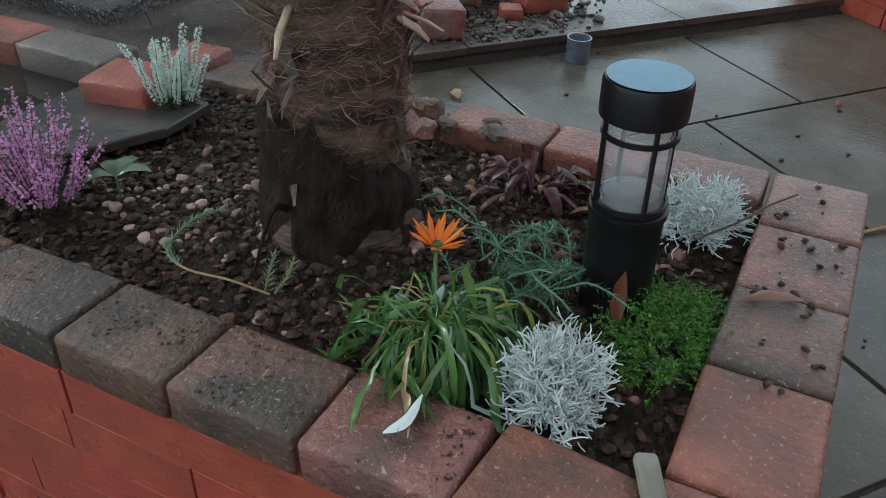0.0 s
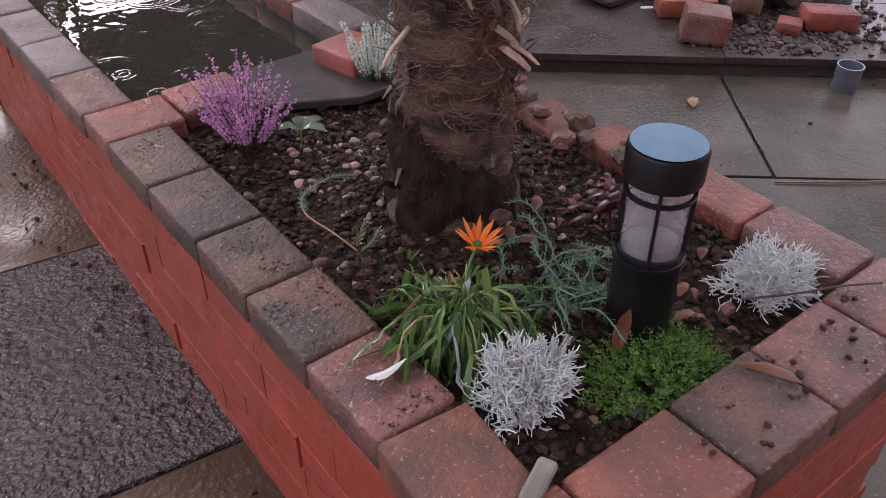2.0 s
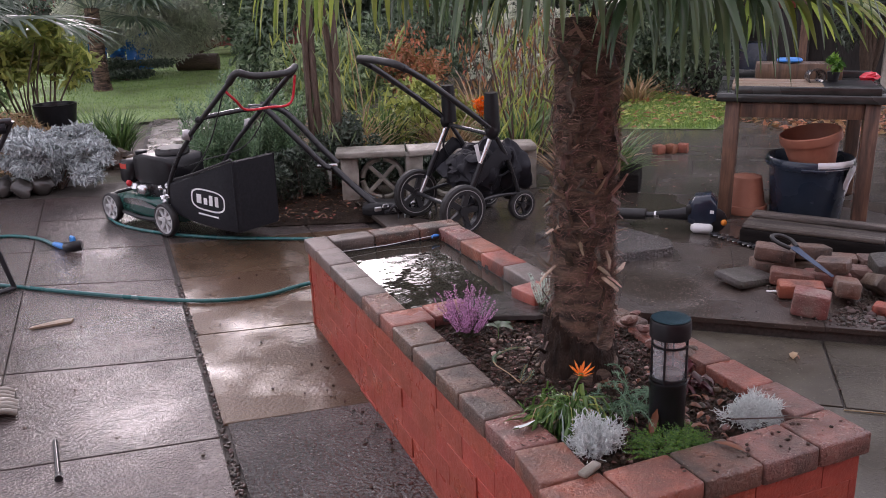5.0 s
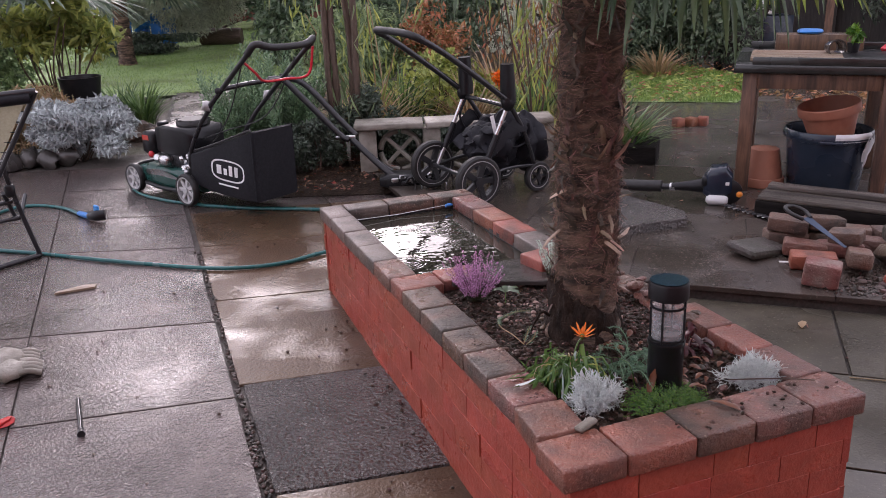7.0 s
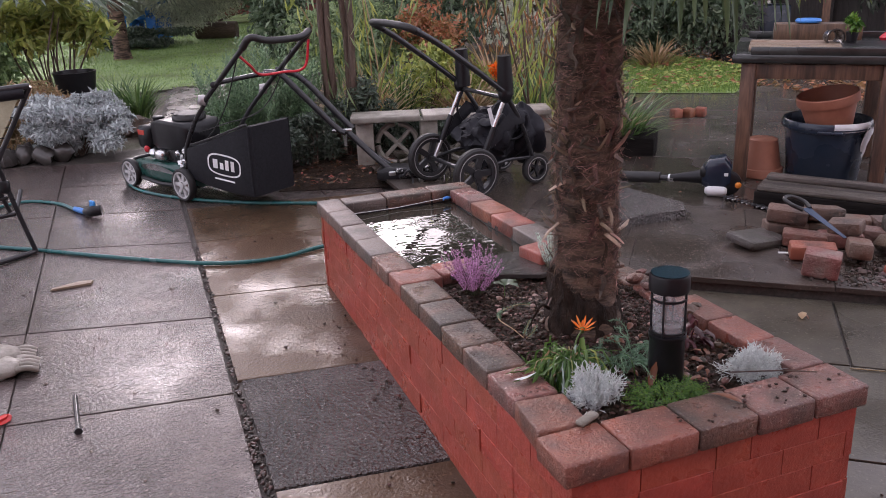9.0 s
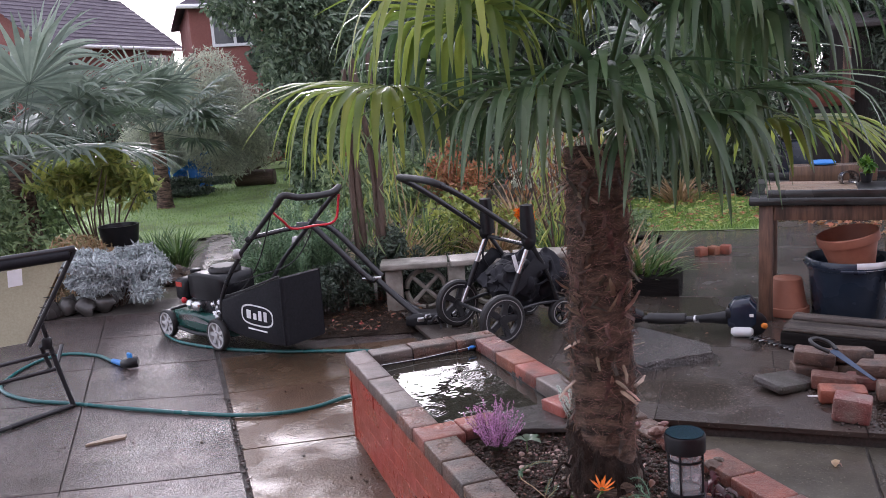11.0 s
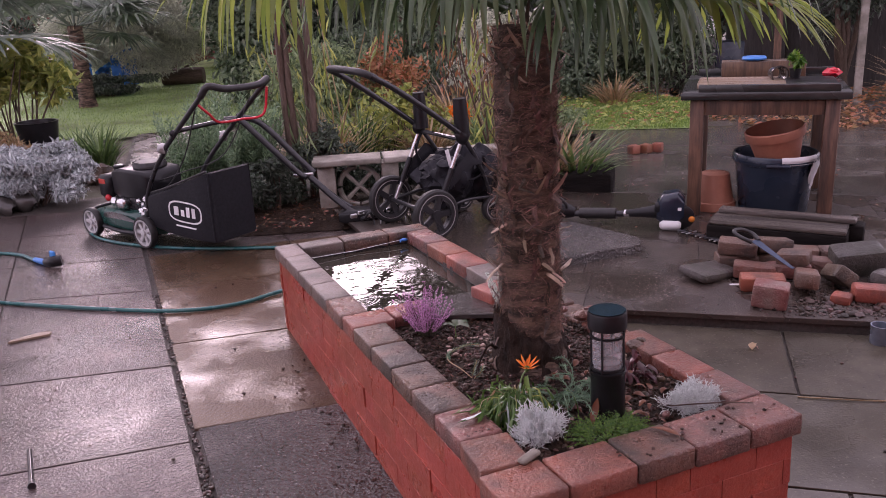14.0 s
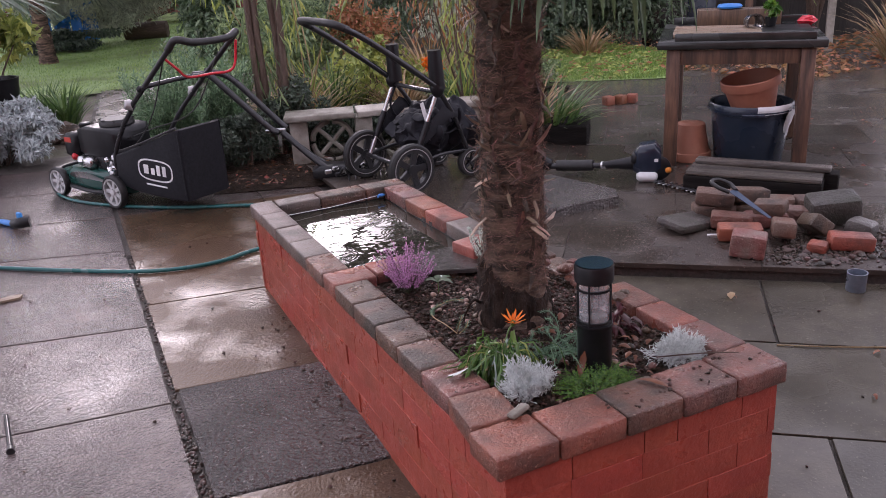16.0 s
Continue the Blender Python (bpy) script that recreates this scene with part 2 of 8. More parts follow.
def wet_slab(name, c1, c2, puddle=0.5, scale=1.3, bump=0.35, bscale=90.0, film=0.16, dry=0.33, gloss=0.36, relief=0.006, matt=0.36, fleck=None):
    """Wet concrete: rough grain where it drains, a film of water where it stands."""
    mt = surface(name, c1, c2, scale=9.0, rough=(0.2, 0.4), bump=0.0, rand=0.12, stains=tuple(c * 0.75 for c in c1), stain_scale=1.6, speckle=fleck or tuple(min(1, c * 1.5) for c in c2))
    nt = mt.node_tree
    bs, link = nt.nodes["Principled BSDF"], nt.links.new
    geo = nt.nodes.new("ShaderNodeNewGeometry")
    n1 = nt.nodes.new("ShaderNodeTexNoise")
    n1.inputs["Scale"].default_value, n1.inputs["Detail"].default_value = scale, 3.0
    link(geo.outputs["Position"], n1.inputs["Vector"])
    pud = nt.nodes.new("ShaderNodeMapRange")
    pud.inputs["From Min"].default_value, pud.inputs["From Max"].default_value = puddle - 0.1, puddle + 0.12
    link(n1.outputs["Fac"], pud.inputs["Value"])
    ro = nt.nodes.new("ShaderNodeMapRange")
    ro.inputs["To Min"].default_value, ro.inputs["To Max"].default_value = dry, film
    link(pud.outputs[0], ro.inputs["Value"])
    link(ro.outputs[0], bs.inputs["Roughness"])
    n2 = nt.nodes.new("ShaderNodeTexNoise")
    n2.inputs["Scale"].default_value, n2.inputs["Detail"].default_value = bscale, 3.0
    link(geo.outputs["Position"], n2.inputs["Vector"])
    st = nt.nodes.new("ShaderNodeMapRange")
    st.inputs["To Min"].default_value, st.inputs["To Max"].default_value = bump, bump * 0.35
    link(pud.outputs[0], st.inputs["Value"])
    bp = nt.nodes.new("ShaderNodeBump")
    bp.inputs["Distance"].default_value = relief
    link(st.outputs[0], bp.inputs["Strength"])
    link(n2.outputs["Fac"], bp.inputs["Height"])
    link(bp.outputs[0], bs.inputs["Normal"])
    sp = nt.nodes.new("ShaderNodeMapRange")
    sp.inputs["To Min"].default_value, sp.inputs["To Max"].default_value = matt, gloss
    link(pud.outputs[0], sp.inputs["Value"])
    link(sp.outputs[0], bs.inputs["Specular IOR Level"])
    return mt


SLAB = wet_slab("wet_concrete_slab", (0.062, 0.047, 0.042), (0.102, 0.078, 0.071), 0.54, bump=1.0, bscale=85.0, film=0.12, dry=0.24, gloss=0.64, relief=0.009, matt=0.6)
# pale flecks: exposed aggregate, with its wet glints put into the colour
SLAB_DARK = wet_slab("dark_wet_slab", (0.05, 0.043, 0.038), (0.1, 0.087, 0.078), 0.75, bump=1.0, bscale=70.0, film=0.14, dry=0.2, gloss=0.7, relief=0.03, matt=1.0, fleck=(0.24, 0.215, 0.2))
SLAB_BROWN = wet_slab("brown_wet_slab", (0.08, 0.05, 0.03), (0.115, 0.075, 0.046), 0.56, scale=2.6, bump=0.7, bscale=80.0, film=0.035, dry=0.3, gloss=0.42, matt=0.1)
SLAB_GREEN = wet_slab("wet_patio_slab", (0.064, 0.056, 0.042), (0.098, 0.087, 0.066), 0.5, bump=0.4, film=0.05, dry=0.3, gloss=0.42, matt=0.12)
TERRACE = wet_slab("wet_terrace_slab", (0.05, 0.039, 0.032), (0.08, 0.063, 0.051), 0.48, scale=2.0, bump=0.6, film=0.1, dry=0.4, gloss=0.9, matt=0.4, fleck=(0.19, 0.16, 0.13))
JOINT = surface("dirt_joint", (0.035, 0.03, 0.026), (0.1, 0.085, 0.072), 60, (0.4, 0.8), 0.6)
COPING = surface("coping_block_brown", (0.11, 0.055, 0.04), (0.235, 0.108, 0.076), 18, (0.22, 0.42), 0.9, 90, rand=0.28, stains=(0.06, 0.043, 0.032), stain_scale=6, speckle=(0.45, 0.34, 0.26), dist=0.008, spec=0.6)
COPING_RED = surface("coping_block_red", (0.2, 0.066, 0.045), (0.35, 0.118, 0.075), 18, (0.22, 0.42), 0.9, 90, rand=0.14, stains=(0.125, 0.055, 0.04), stain_scale=6, speckle=(0.5, 0.3, 0.23), dist=0.008, spec=0.55)
COPING_GREY = surface("coping_block_grey", (0.11, 0.08, 0.068), (0.18, 0.13, 0.108), 14, (0.3, 0.5), 0.8, 110, rand=0.15, stains=(0.07, 0.055, 0.046), stain_scale=6, speckle=(0.33, 0.27, 0.25), dist=0.006, spec=0.7)
ORANGE_BRICK = surface("orange_brick", (0.22, 0.066, 0.038), (0.34, 0.108, 0.06), 10, (0.3, 0.5), 0.7, 90, rand=0.2, stains=(0.13, 0.055, 0.037), stain_scale=8, dist=0.008)
WALL_RED = surface("red_painted_brick", (0.3, 0.054, 0.034), (0.43, 0.085, 0.052), 12, (0.25, 0.42), 0.7, 55, rand=0.07, stains=(0.3, 0.058, 0.037), stain_scale=7, dist=0.006)
MORTAR_RED = surface("red_painted_mortar", (0.3, 0.055, 0.036), (0.4, 0.08, 0.05), 30, (0.4, 0.6), 0.5, dist=0.01)
OLD_BRICK = surface("old_brick", (0.12, 0.05, 0.036), (0.23, 0.1, 0.07), 18, (0.3, 0.6), 0.8, 70, rand=0.3, stains=(0.17, 0.125, 0.1), stain_scale=9, speckle=(0.5, 0.4, 0.34), dist=0.01)
BRICK_DARK = surface("weathered_brick", (0.085, 0.052, 0.036), (0.17, 0.108, 0.074), 18, (0.3, 0.6), 0.8, 70, rand=0.4, stains=(0.055, 0.042, 0.034), stain_scale=9, speckle=(0.3, 0.22, 0.17), dist=0.012)
SOIL = surface("wet_soil", (0.012, 0.008, 0.006), (0.08, 0.048, 0.033), 30, (0.35, 0.7), 1.0, 60, stains=(0.032, 0.02, 0.014), stain_scale=8, dist=0.03, spec=0.15)
CLOD = surface("soil_clod", (0.018, 0.011, 0.008), (0.095, 0.056, 0.038), 40, (0.3, 0.6), 0.8, rand=0.6, island=True, dist=0.01, spec=0.25)
PEBBLE = surface("wet_pebble", (0.06, 0.036, 0.026), (0.2, 0.12, 0.085), 30, (0.2, 0.4), 0.3, rand=0.75, island=True, dist=0.005)
PALE_STONE = surface("pale_stone", (0.24, 0.15, 0.115), (0.46, 0.32, 0.26), 30, (0.25, 0.5), 0.4, rand=0.5, island=True, dist=0.005)
ROOT = surface("wet_root_mass", (0.012, 0.008, 0.006), (0.05, 0.03, 0.021), 14, (0.5, 0.8), 1.0, 40, stretch=(2, 2, 0.7), dist=0.03, spec=0.2)
# lighter copy of the terrace slab; sky reflection put into its base colour
PATH_SLAB = wet_slab("sky_lit_path_slab", (0.075, 0.066, 0.057), (0.13, 0.116, 0.1), 0.42, scale=2.2, film=0.06, gloss=1.0, relief=0.012, matt=0.5)
CHIP = surface("bark_chip", (0.09, 0.038, 0.022), (0.2, 0.09, 0.052), 30, (0.35, 0.6), 0.4, rand=0.6, island=True, dist=0.005)
SLATE = surface("slate", (0.048, 0.043, 0.04), (0.085, 0.076, 0.07), 10, (0.15, 0.35), 0.12, 40, stains=(0.035, 0.03, 0.028), dist=0.01)
BLACK_PLASTIC = surface("black_plastic", (0.008, 0.008, 0.009), (0.015, 0.015, 0.017), 20, (0.28, 0.42), 0.1, 200, dist=0.002, spec=0.3)
BLACK_RUBBER = surface("black_rubber", (0.012, 0.012, 0.012), (0.025, 0.024, 0.024), 30, (0.45, 0.6), 0.2, 150, dist=0.002)
BLACK_METAL = surface("black_painted_tube", (0.014, 0.014, 0.016), (0.028, 0.028, 0.03), 30, (0.22, 0.35), 0.05, 200, dist=0.002)
BLACK_CLOTH = surface("black_woven_cloth", (0.007, 0.007, 0.009), (0.014, 0.014, 0.018), 60, (0.55, 0.75), 0.35, 300, dist=0.003, spec=0.25)
SLEEPER = surface("weathered_timber", (0.06, 0.05, 0.043), (0.15, 0.122, 0.1), 9, (0.3, 0.5), 0.7, 40, stretch=(0.7, 6, 6), stains=(0.04, 0.033, 0.028), stain_scale=3, dist=0.012)
# black timber; under the planks its near-black colour carries their shadow
BLACK_SHADE_TIMBER = surface("black_and_shade_timber", (0.006, 0.005, 0.005), (0.02, 0.017, 0.015), 9, (0.6, 0.8), 0.6, 40, stretch=(0.7, 6, 6), dist=0.01, spec=0.1)
LUMP = surface("old_dark_concrete", (0.036, 0.032, 0.029), (0.085, 0.075, 0.066), 16, (0.3, 0.6), 0.8, 60, rand=0.2, stains=(0.05, 0.05, 0.036), stain_scale=7, speckle=(0.2, 0.18, 0.16), dist=0.012)
LINER = surface("pond_liner", (0.012, 0.013, 0.015), (0.028, 0.028, 0.03), 12, (0.2, 0.35), 0.4, 25, dist=0.02)
BIN_BLUE = surface("dark_blue_plastic", (0.012, 0.02, 0.035), (0.02, 0.03, 0.05), 14, (0.22, 0.35), 0.08, 120, dist=0.003)
TERRACOTTA = surface("terracotta", (0.27, 0.105, 0.06), (0.37, 0.155, 0.09), 12, (0.4, 0.65), 0.2, 90, stains=(0.3, 0.13, 0.08), stain_scale=5, dist=0.004)
STEEL = surface("bright_steel", (0.5, 0.5, 0.5), (0.66, 0.66, 0.66), 20, (0.2, 0.35), 0.05, 150, metal=1.0, dist=0.002)
ALU = surface("grey_plastic_rim", (0.32, 0.31, 0.31), (0.45, 0.44, 0.44), 20, (0.3, 0.45), 0.05, 150, metal=0.3, dist=0.002)
GREEN_PAINT = surface("dark_green_paint", (0.012, 0.06, 0.048), (0.02, 0.085, 0.066), 16, (0.18, 0.3), 0.05, 120, dist=0.002)
RED_PAINT = surface("red_enamel", (0.5, 0.02, 0.02), (0.6, 0.03, 0.03), 20, (0.2, 0.35), 0.05, 120, dist=0.002)
HOSE = surface("green_hose", (0.006, 0.075, 0.075), (0.012, 0.115, 0.115), 30, (0.22, 0.35), 0.1, 120, dist=0.002)
BLUE_PLASTIC = surface("blue_plastic", (0.02, 0.17, 0.5), (0.03, 0.22, 0.6), 20, (0.3, 0.45), 0.05, dist=0.002)
WHITE_PAINT = surface("white_plastic", (0.7, 0.7, 0.7), (0.8, 0.8, 0.8), 20, (0.3, 0.5), 0.05, dist=0.002)
ORANGE_PLASTIC = surface("orange_plastic", (0.7, 0.2, 0.02), (0.8, 0.26, 0.03), 20, (0.3, 0.5), 0.05, dist=0.002)
WOOD = surface("weathered_oak", (0.085, 0.047, 0.03), (0.21, 0.113, 0.07), 10, (0.35, 0.6), 0.5, 60, stretch=(6, 6, 0.7), stains=(0.05, 0.03, 0.022), stain_scale=3, dist=0.008)
WOOD_LIGHT = surface("pale_wet_board", (0.2, 0.14, 0.095), (0.32, 0.24, 0.17), 10, (0.25, 0.45), 0.3, 60, stretch=(1, 8, 8), stains=(0.22, 0.15, 0.1), dist=0.005)
TABLE_TOP = surface("dark_wet_tabletop", (0.016, 0.017, 0.016), (0.036, 0.037, 0.035), 8, (0.12, 0.35), 0.3, 50, dist=0.006)
BARK = surface("shrub_bark", (0.06, 0.038, 0.026), (0.14, 0.095, 0.07), 20, (0.5, 0.8), 0.7, 40, stretch=(3, 3, 0.6), dist=0.01)
CONCRETE = surface("pale_concrete", (0.25, 0.225, 0.19), (0.42, 0.385, 0.335), 12, (0.3, 0.55), 0.6, 60, stains=(0.16, 0.145, 0.115), stain_scale=4, dist=0.008)
FIBRE = surface("palm_fibre", (0.02, 0.013, 0.01), (0.34, 0.21, 0.15), 9, (0.55, 0.8), 1.0, 30, stretch=(1.2, 1.2, 5), stains=(0.025, 0.016, 0.012), stain_scale=5.5, dist=0.03)
SHEATH = surface("old_leaf_sheath", (0.02, 0.012, 0.009), (0.15, 0.095, 0.065), 12, (0.5, 0.75), 0.5, 40, rand=0.6, island=True, stretch=(4, 4, 0.8), dist=0.006)
HAIR = surface("palm_hair", (0.085, 0.056, 0.042), (0.5, 0.335, 0.24), 20, (0.45, 0.7), 0.0, rand=0.8, island=True)
STUB = surface("old_leaf_base", (0.15, 0.09, 0.058), (0.55, 0.41, 0.29), 14, (0.4, 0.65), 0.4, 60, rand=0.5, dist=0.005)
# lawn green, greyed a little to carry haze and wet sky sheen
LAWN = surface("lawn", (0.26, 0.39, 0.14), (0.38, 0.53, 0.2), 40, (0.5, 0.75), 0.8, 120, stains=(0.16, 0.2, 0.08), stain_scale=0.8, dist=0.03)
EARTH = surface("garden_earth", (0.042, 0.032, 0.022), (0.11, 0.083, 0.055), 12, (0.45, 0.75), 0.9, 40, stains=(0.06, 0.064, 0.03), stain_scale=1.3, dist=0.03)


def leaf(name, c1, c2, see=0.3, rand=0.35, rough=(0.25, 0.45)):
    return surface(name, c1, c2, 6, rough, 0.0, rand=rand, island=True, see=see)


PALM_LEAF = leaf("palm_leaf", (0.08, 0.145, 0.068), (0.135, 0.21, 0.1), 0.42, 0.4, (0.16, 0.3))
PALM_YELLOW = leaf("yellowed_palm_leaf", (0.19, 0.29, 0.055), (0.33, 0.4, 0.09), 0.5, 0.4)
# distance haze is mixed into this leaf colour: paler and greyer
PALM_DARK = leaf("far_palm_leaf", (0.165, 0.225, 0.175), (0.29, 0.345, 0.275), 0.42, 0.4, (0.3, 0.45))
SILVER = leaf("silver_leaf", (0.52, 0.58, 0.56), (0.76, 0.8, 0.78), 0.12, 0.25, (0.5, 0.7))
SILVER_GREY = leaf("silver_ragwort_leaf", (0.34, 0.38, 0.38), (0.6, 0.64, 0.64), 0.15, 0.35, (0.5, 0.7))
LAWN_BLADE = leaf("lawn_blade", (0.2, 0.33, 0.09), (0.31, 0.46, 0.13), 0.4, 0.4)
PALE_GAZANIA = leaf("gazania_underside", (0.32, 0.42, 0.36), (0.5, 0.58, 0.54), 0.15, 0.3)
GRASS_GREEN = leaf("strap_leaf", (0.09, 0.17, 0.055), (0.15, 0.25, 0.08), 0.3, 0.4)
GAZANIA = leaf("gazania_leaf", (0.05, 0.125, 0.035), (0.13, 0.24, 0.065), 0.25, 0.7, (0.14, 0.32))
GREY_GREEN = leaf("grey_green_leaf", (0.13, 0.24, 0.15), (0.2, 0.34, 0.22), 0.2, 0.25)
BRIGHT_GREEN = leaf("heath_leaf", (0.05, 0.145, 0.015), (0.1, 0.235, 0.025), 0.3, 0.5)
HEATHER_PINK = leaf("pink_heather_bell", (0.55, 0.24, 0.48), (0.75, 0.45, 0.68), 0.25, 0.3, (0.5, 0.7))
HEATHER_WHITE = leaf("white_heather_bell", (0.55, 0.68, 0.58), (0.78, 0.85, 0.8), 0.25, 0.2, (0.5, 0.7))
HEATHER_STEM = leaf("heather_foliage", (0.05, 0.085, 0.035), (0.09, 0.12, 0.05), 0.15, 0.3)
PETAL = leaf("orange_petal", (0.85, 0.18, 0.01), (0.95, 0.28, 0.015), 0.35, 0.12)
DARK_RED_LEAF = leaf("dark_red_leaf", (0.04, 0.009, 0.013), (0.1, 0.022, 0.026), 0.2, 0.5)
LAUREL = leaf("laurel_leaf", (0.11, 0.16, 0.105), (0.195, 0.265, 0.165), 0.35, 0.45, (0.14, 0.3))
HEDGE_DARK = leaf("dark_hedge_leaf", (0.072, 0.102, 0.077), (0.14, 0.185, 0.132), 0.32, 0.45, (0.2, 0.35))
# pale leaf, its colour further greyed in place of haze
BUSH_LIGHT = leaf("pale_bush_leaf", (0.44, 0.47, 0.37), (0.63, 0.66, 0.54), 0.45, 0.3)
BUSH_GREEN = leaf("garden_bush_leaf", (0.155, 0.235, 0.115), (0.28, 0.37, 0.18), 0.35, 0.4)
YELLOW_LEAF = leaf("yellow_green_leaf", (0.26, 0.34, 0.085), (0.43, 0.46, 0.14), 0.38, 0.35)
AUTUMN = leaf("autumn_leaf", (0.28, 0.125, 0.055), (0.45, 0.24, 0.11), 0.3, 0.45)
ROSEMARY = leaf("rosemary_needle", (0.12, 0.22, 0.115), (0.24, 0.36, 0.2), 0.35, 0.35)
STRAW = leaf("dry_straw", (0.3, 0.2, 0.1), (0.48, 0.35, 0.2), 0.25, 0.35)
DEAD_LEAF = leaf("fallen_leaf", (0.1, 0.04, 0.022), (0.27, 0.115, 0.055), 0.15, 0.6)

FROST = bpy.data.materials.new("clear_lens_plastic")
FROST.use_nodes = True
fn = FROST.node_tree
fp = fn.nodes["Principled BSDF"]
fp.inputs["Base Color"].default_value = (0.62, 0.64, 0.66, 1)
fp.inputs["Roughness"].default_value = 0.12
ft, fmx = fn.nodes.new("ShaderNodeBsdfTransparent"), fn.nodes.new("ShaderNodeMixShader")
fmx.inputs[0].default_value = 0.3
fn.links.new(ft.outputs[0], fmx.inputs[1])
fn.links.new(fp.outputs[0], fmx.inputs[2])
fn.links.new(fmx.outputs[0], fn.nodes["Material Output"].inputs["Surface"])
SOLAR = surface("solar_panel", (0.075, 0.155, 0.21), (0.1, 0.2, 0.27), 60, (0.08, 0.14), 0.03, 60, rand=0, dist=0.002, metal=0.75)

water = bpy.data.materials.new("pond_water")
water.use_nodes = True
wb = water.node_tree.nodes["Principled BSDF"]
wb.inputs["Base Color"].default_value = (0.035, 0.032, 0.024, 1)
wb.inputs["Roughness"].default_value = 0.02
wb.inputs["Specular IOR Level"].default_value = 0.3

# ---- ground, patio and terrace ----
g = M()
gx = [-400, -120, -40, -18, -9, -5, -2.5, 0, 2.5, 5, 9, 18, 40, 120, 400]
for yy in gx:
    for xx in gx:
        g.v.append((xx + 1, yy + 6, -0.035))
ng = len(gx)
for j in range(ng - 1):
    for i in range(ng - 1):
        g.f.append((j * ng + i, j * ng + i + 1, (j + 1) * ng + i + 1, (j + 1) * ng + i))
thing("ground", "dark wet garden earth round the patio", "ground", kind="structure", m=g, material=EARTH)


def clip(poly, a, b, c):
    """The part of a polygon where a x + b y >= c."""
    out = []
    for i, p in enumerate(poly):
        q = poly[(i + 1) % len(poly)]
        dp, dq = a * p[0] + b * p[1] - c, a * q[0] + b * q[1] - c
        if dp >= 0:
            out.append(p)
        if dp * dq < 0:
            t = dp / (dp - dq)
            out.append((p[0] + (q[0] - p[0]) * t, p[1] + (q[1] - p[1]) * t))
    return out


def shrink(poly, d):
    """Draws each edge of a convex, anticlockwise polygon in by d."""
    n, out = len(poly), poly
    for i in range(n):
        p, q = Vector(poly[i]), Vector(poly[(i + 1) % n])
        e = (q - p)
        if e.length < 1e-6:
            continue
        nrm = Vector((-e.y, e.x)).normalized()
        out = clip(out, nrm.x, nrm.y, nrm.dot(p) + d)
        if len(out) < 3:
            return []
    return out


def lay_slab(parent, poly, z, h, material, gap=0.005, tilt=0.0):
    poly = shrink(poly, gap)
    if len(poly) < 3:
        return
    cx, cy = sum(p[0] for p in poly) / len(poly), sum(p[1] for p in poly) / len(poly)
    m = M().prism([(p[0] - cx, p[1] - cy) for p in poly], h, b=0.0018)
    part("slab", m, material, parent, at=T(cx, cy, z - h, 0, rnd.uniform(-tilt, tilt), rnd.uniform(-tilt, tilt)))


def sheet(name, poly, z, material, label, category):
    return thing(name, label, category, kind="structure", m=M().add([(x, y, z) for x, y in poly], [tuple(range(len(poly)))]), material=material)


patio = sheet("patio", [(-6, -6), (4.5, -6), (4.5, 0.2), (1.0, 2.2), (1.0, 6.0), (-6, 7.2)], -0.012, JOINT, "wet concrete slab patio with dirt-filled joints", "patio")
# left field: rows are (y at x=-1.37, y at x=-0.6)
ROWS_L = [(-5.2, -5.2), (-4.3, -4.3), (-3.4, -3.4), (-2.5, -2.5), (-1.65, -1.65), (-0.82, -0.82), (-0.05, -0.1), (0.8, 0.76), (1.665, 1.575), (2.5, 2.335), (3.72, 3.48), (4.41, 4.20), (5.2, 4.98), (5.95, 5.75)]
for k in range(len(ROWS_L) - 1):
    (a0, a1), (b0, b1) = ROWS_L[k], ROWS_L[k + 1]
    s0, s1 = (a0 - a1) / 0.77, (b0 - b1) / 0.77
    for x0, x1 in ((-3.7, -2.92), (-2.92, -2.14), (-2.14, -1.37), (-1.37, -0.575)):
        lay_slab(patio, [(x0, a1 + s0 * (-0.6 - x0)), (x1, a1 + s0 * (-0.6 - x1)), (x1, b1 + s1 * (-0.6 - x1)), (x0, b1 + s1 * (-0.6 - x0))],
                 0.0, 0.03, SLAB, 0.0032, 0.12)
ROWS_R = [(-5.0, -5.0), (-4.1, -4.1), (-3.2, -3.2), (-2.4, -2.4), (-1.6, -1.6), (-0.75, -0.77), (0.08, 0.04), (0.90, 0.84), (1.665, 1.60), (2.59, 2.50), (3.47, 3.40), (4.2, 4.1), (4.95, 4.85), (5.7, 5.6)]
KIND_R = [SLAB, SLAB, SLAB_BROWN, SLAB, SLAB_BROWN, SLAB, SLAB_BROWN, SLAB_DARK, SLAB_BROWN, SLAB_BROWN, SLAB_BROWN, SLAB, SLAB]
for k in range(len(ROWS_R) - 1):
    (a0, a1), (b0, b1) = ROWS_R[k], ROWS_R[k + 1]
    for x0, x1 in ((-0.555 + (0.0 if a0 > 1.6 else 0.015), 0.35), (0.35, 0.75)):
        if x0 == 0.35 and b0 < 2.6:
            continue
        q = [(x0, a0 + (a1 - a0) * (x0 + 0.55) / 0.6), (x1, a0 + (a1 - a0) * (x1 + 0.55) / 0.6), (x1, b0 + (b1 - b0) * (x1 + 0.55) / 0.6), (x0, b0 + (b1 - b0) * (x0 + 0.55) / 0.6)]
        lay_slab(patio, q, 0.002 if KIND_R[k] is SLAB_DARK else -0.002, 0.03, KIND_R[k], 0.0045, 0.1)
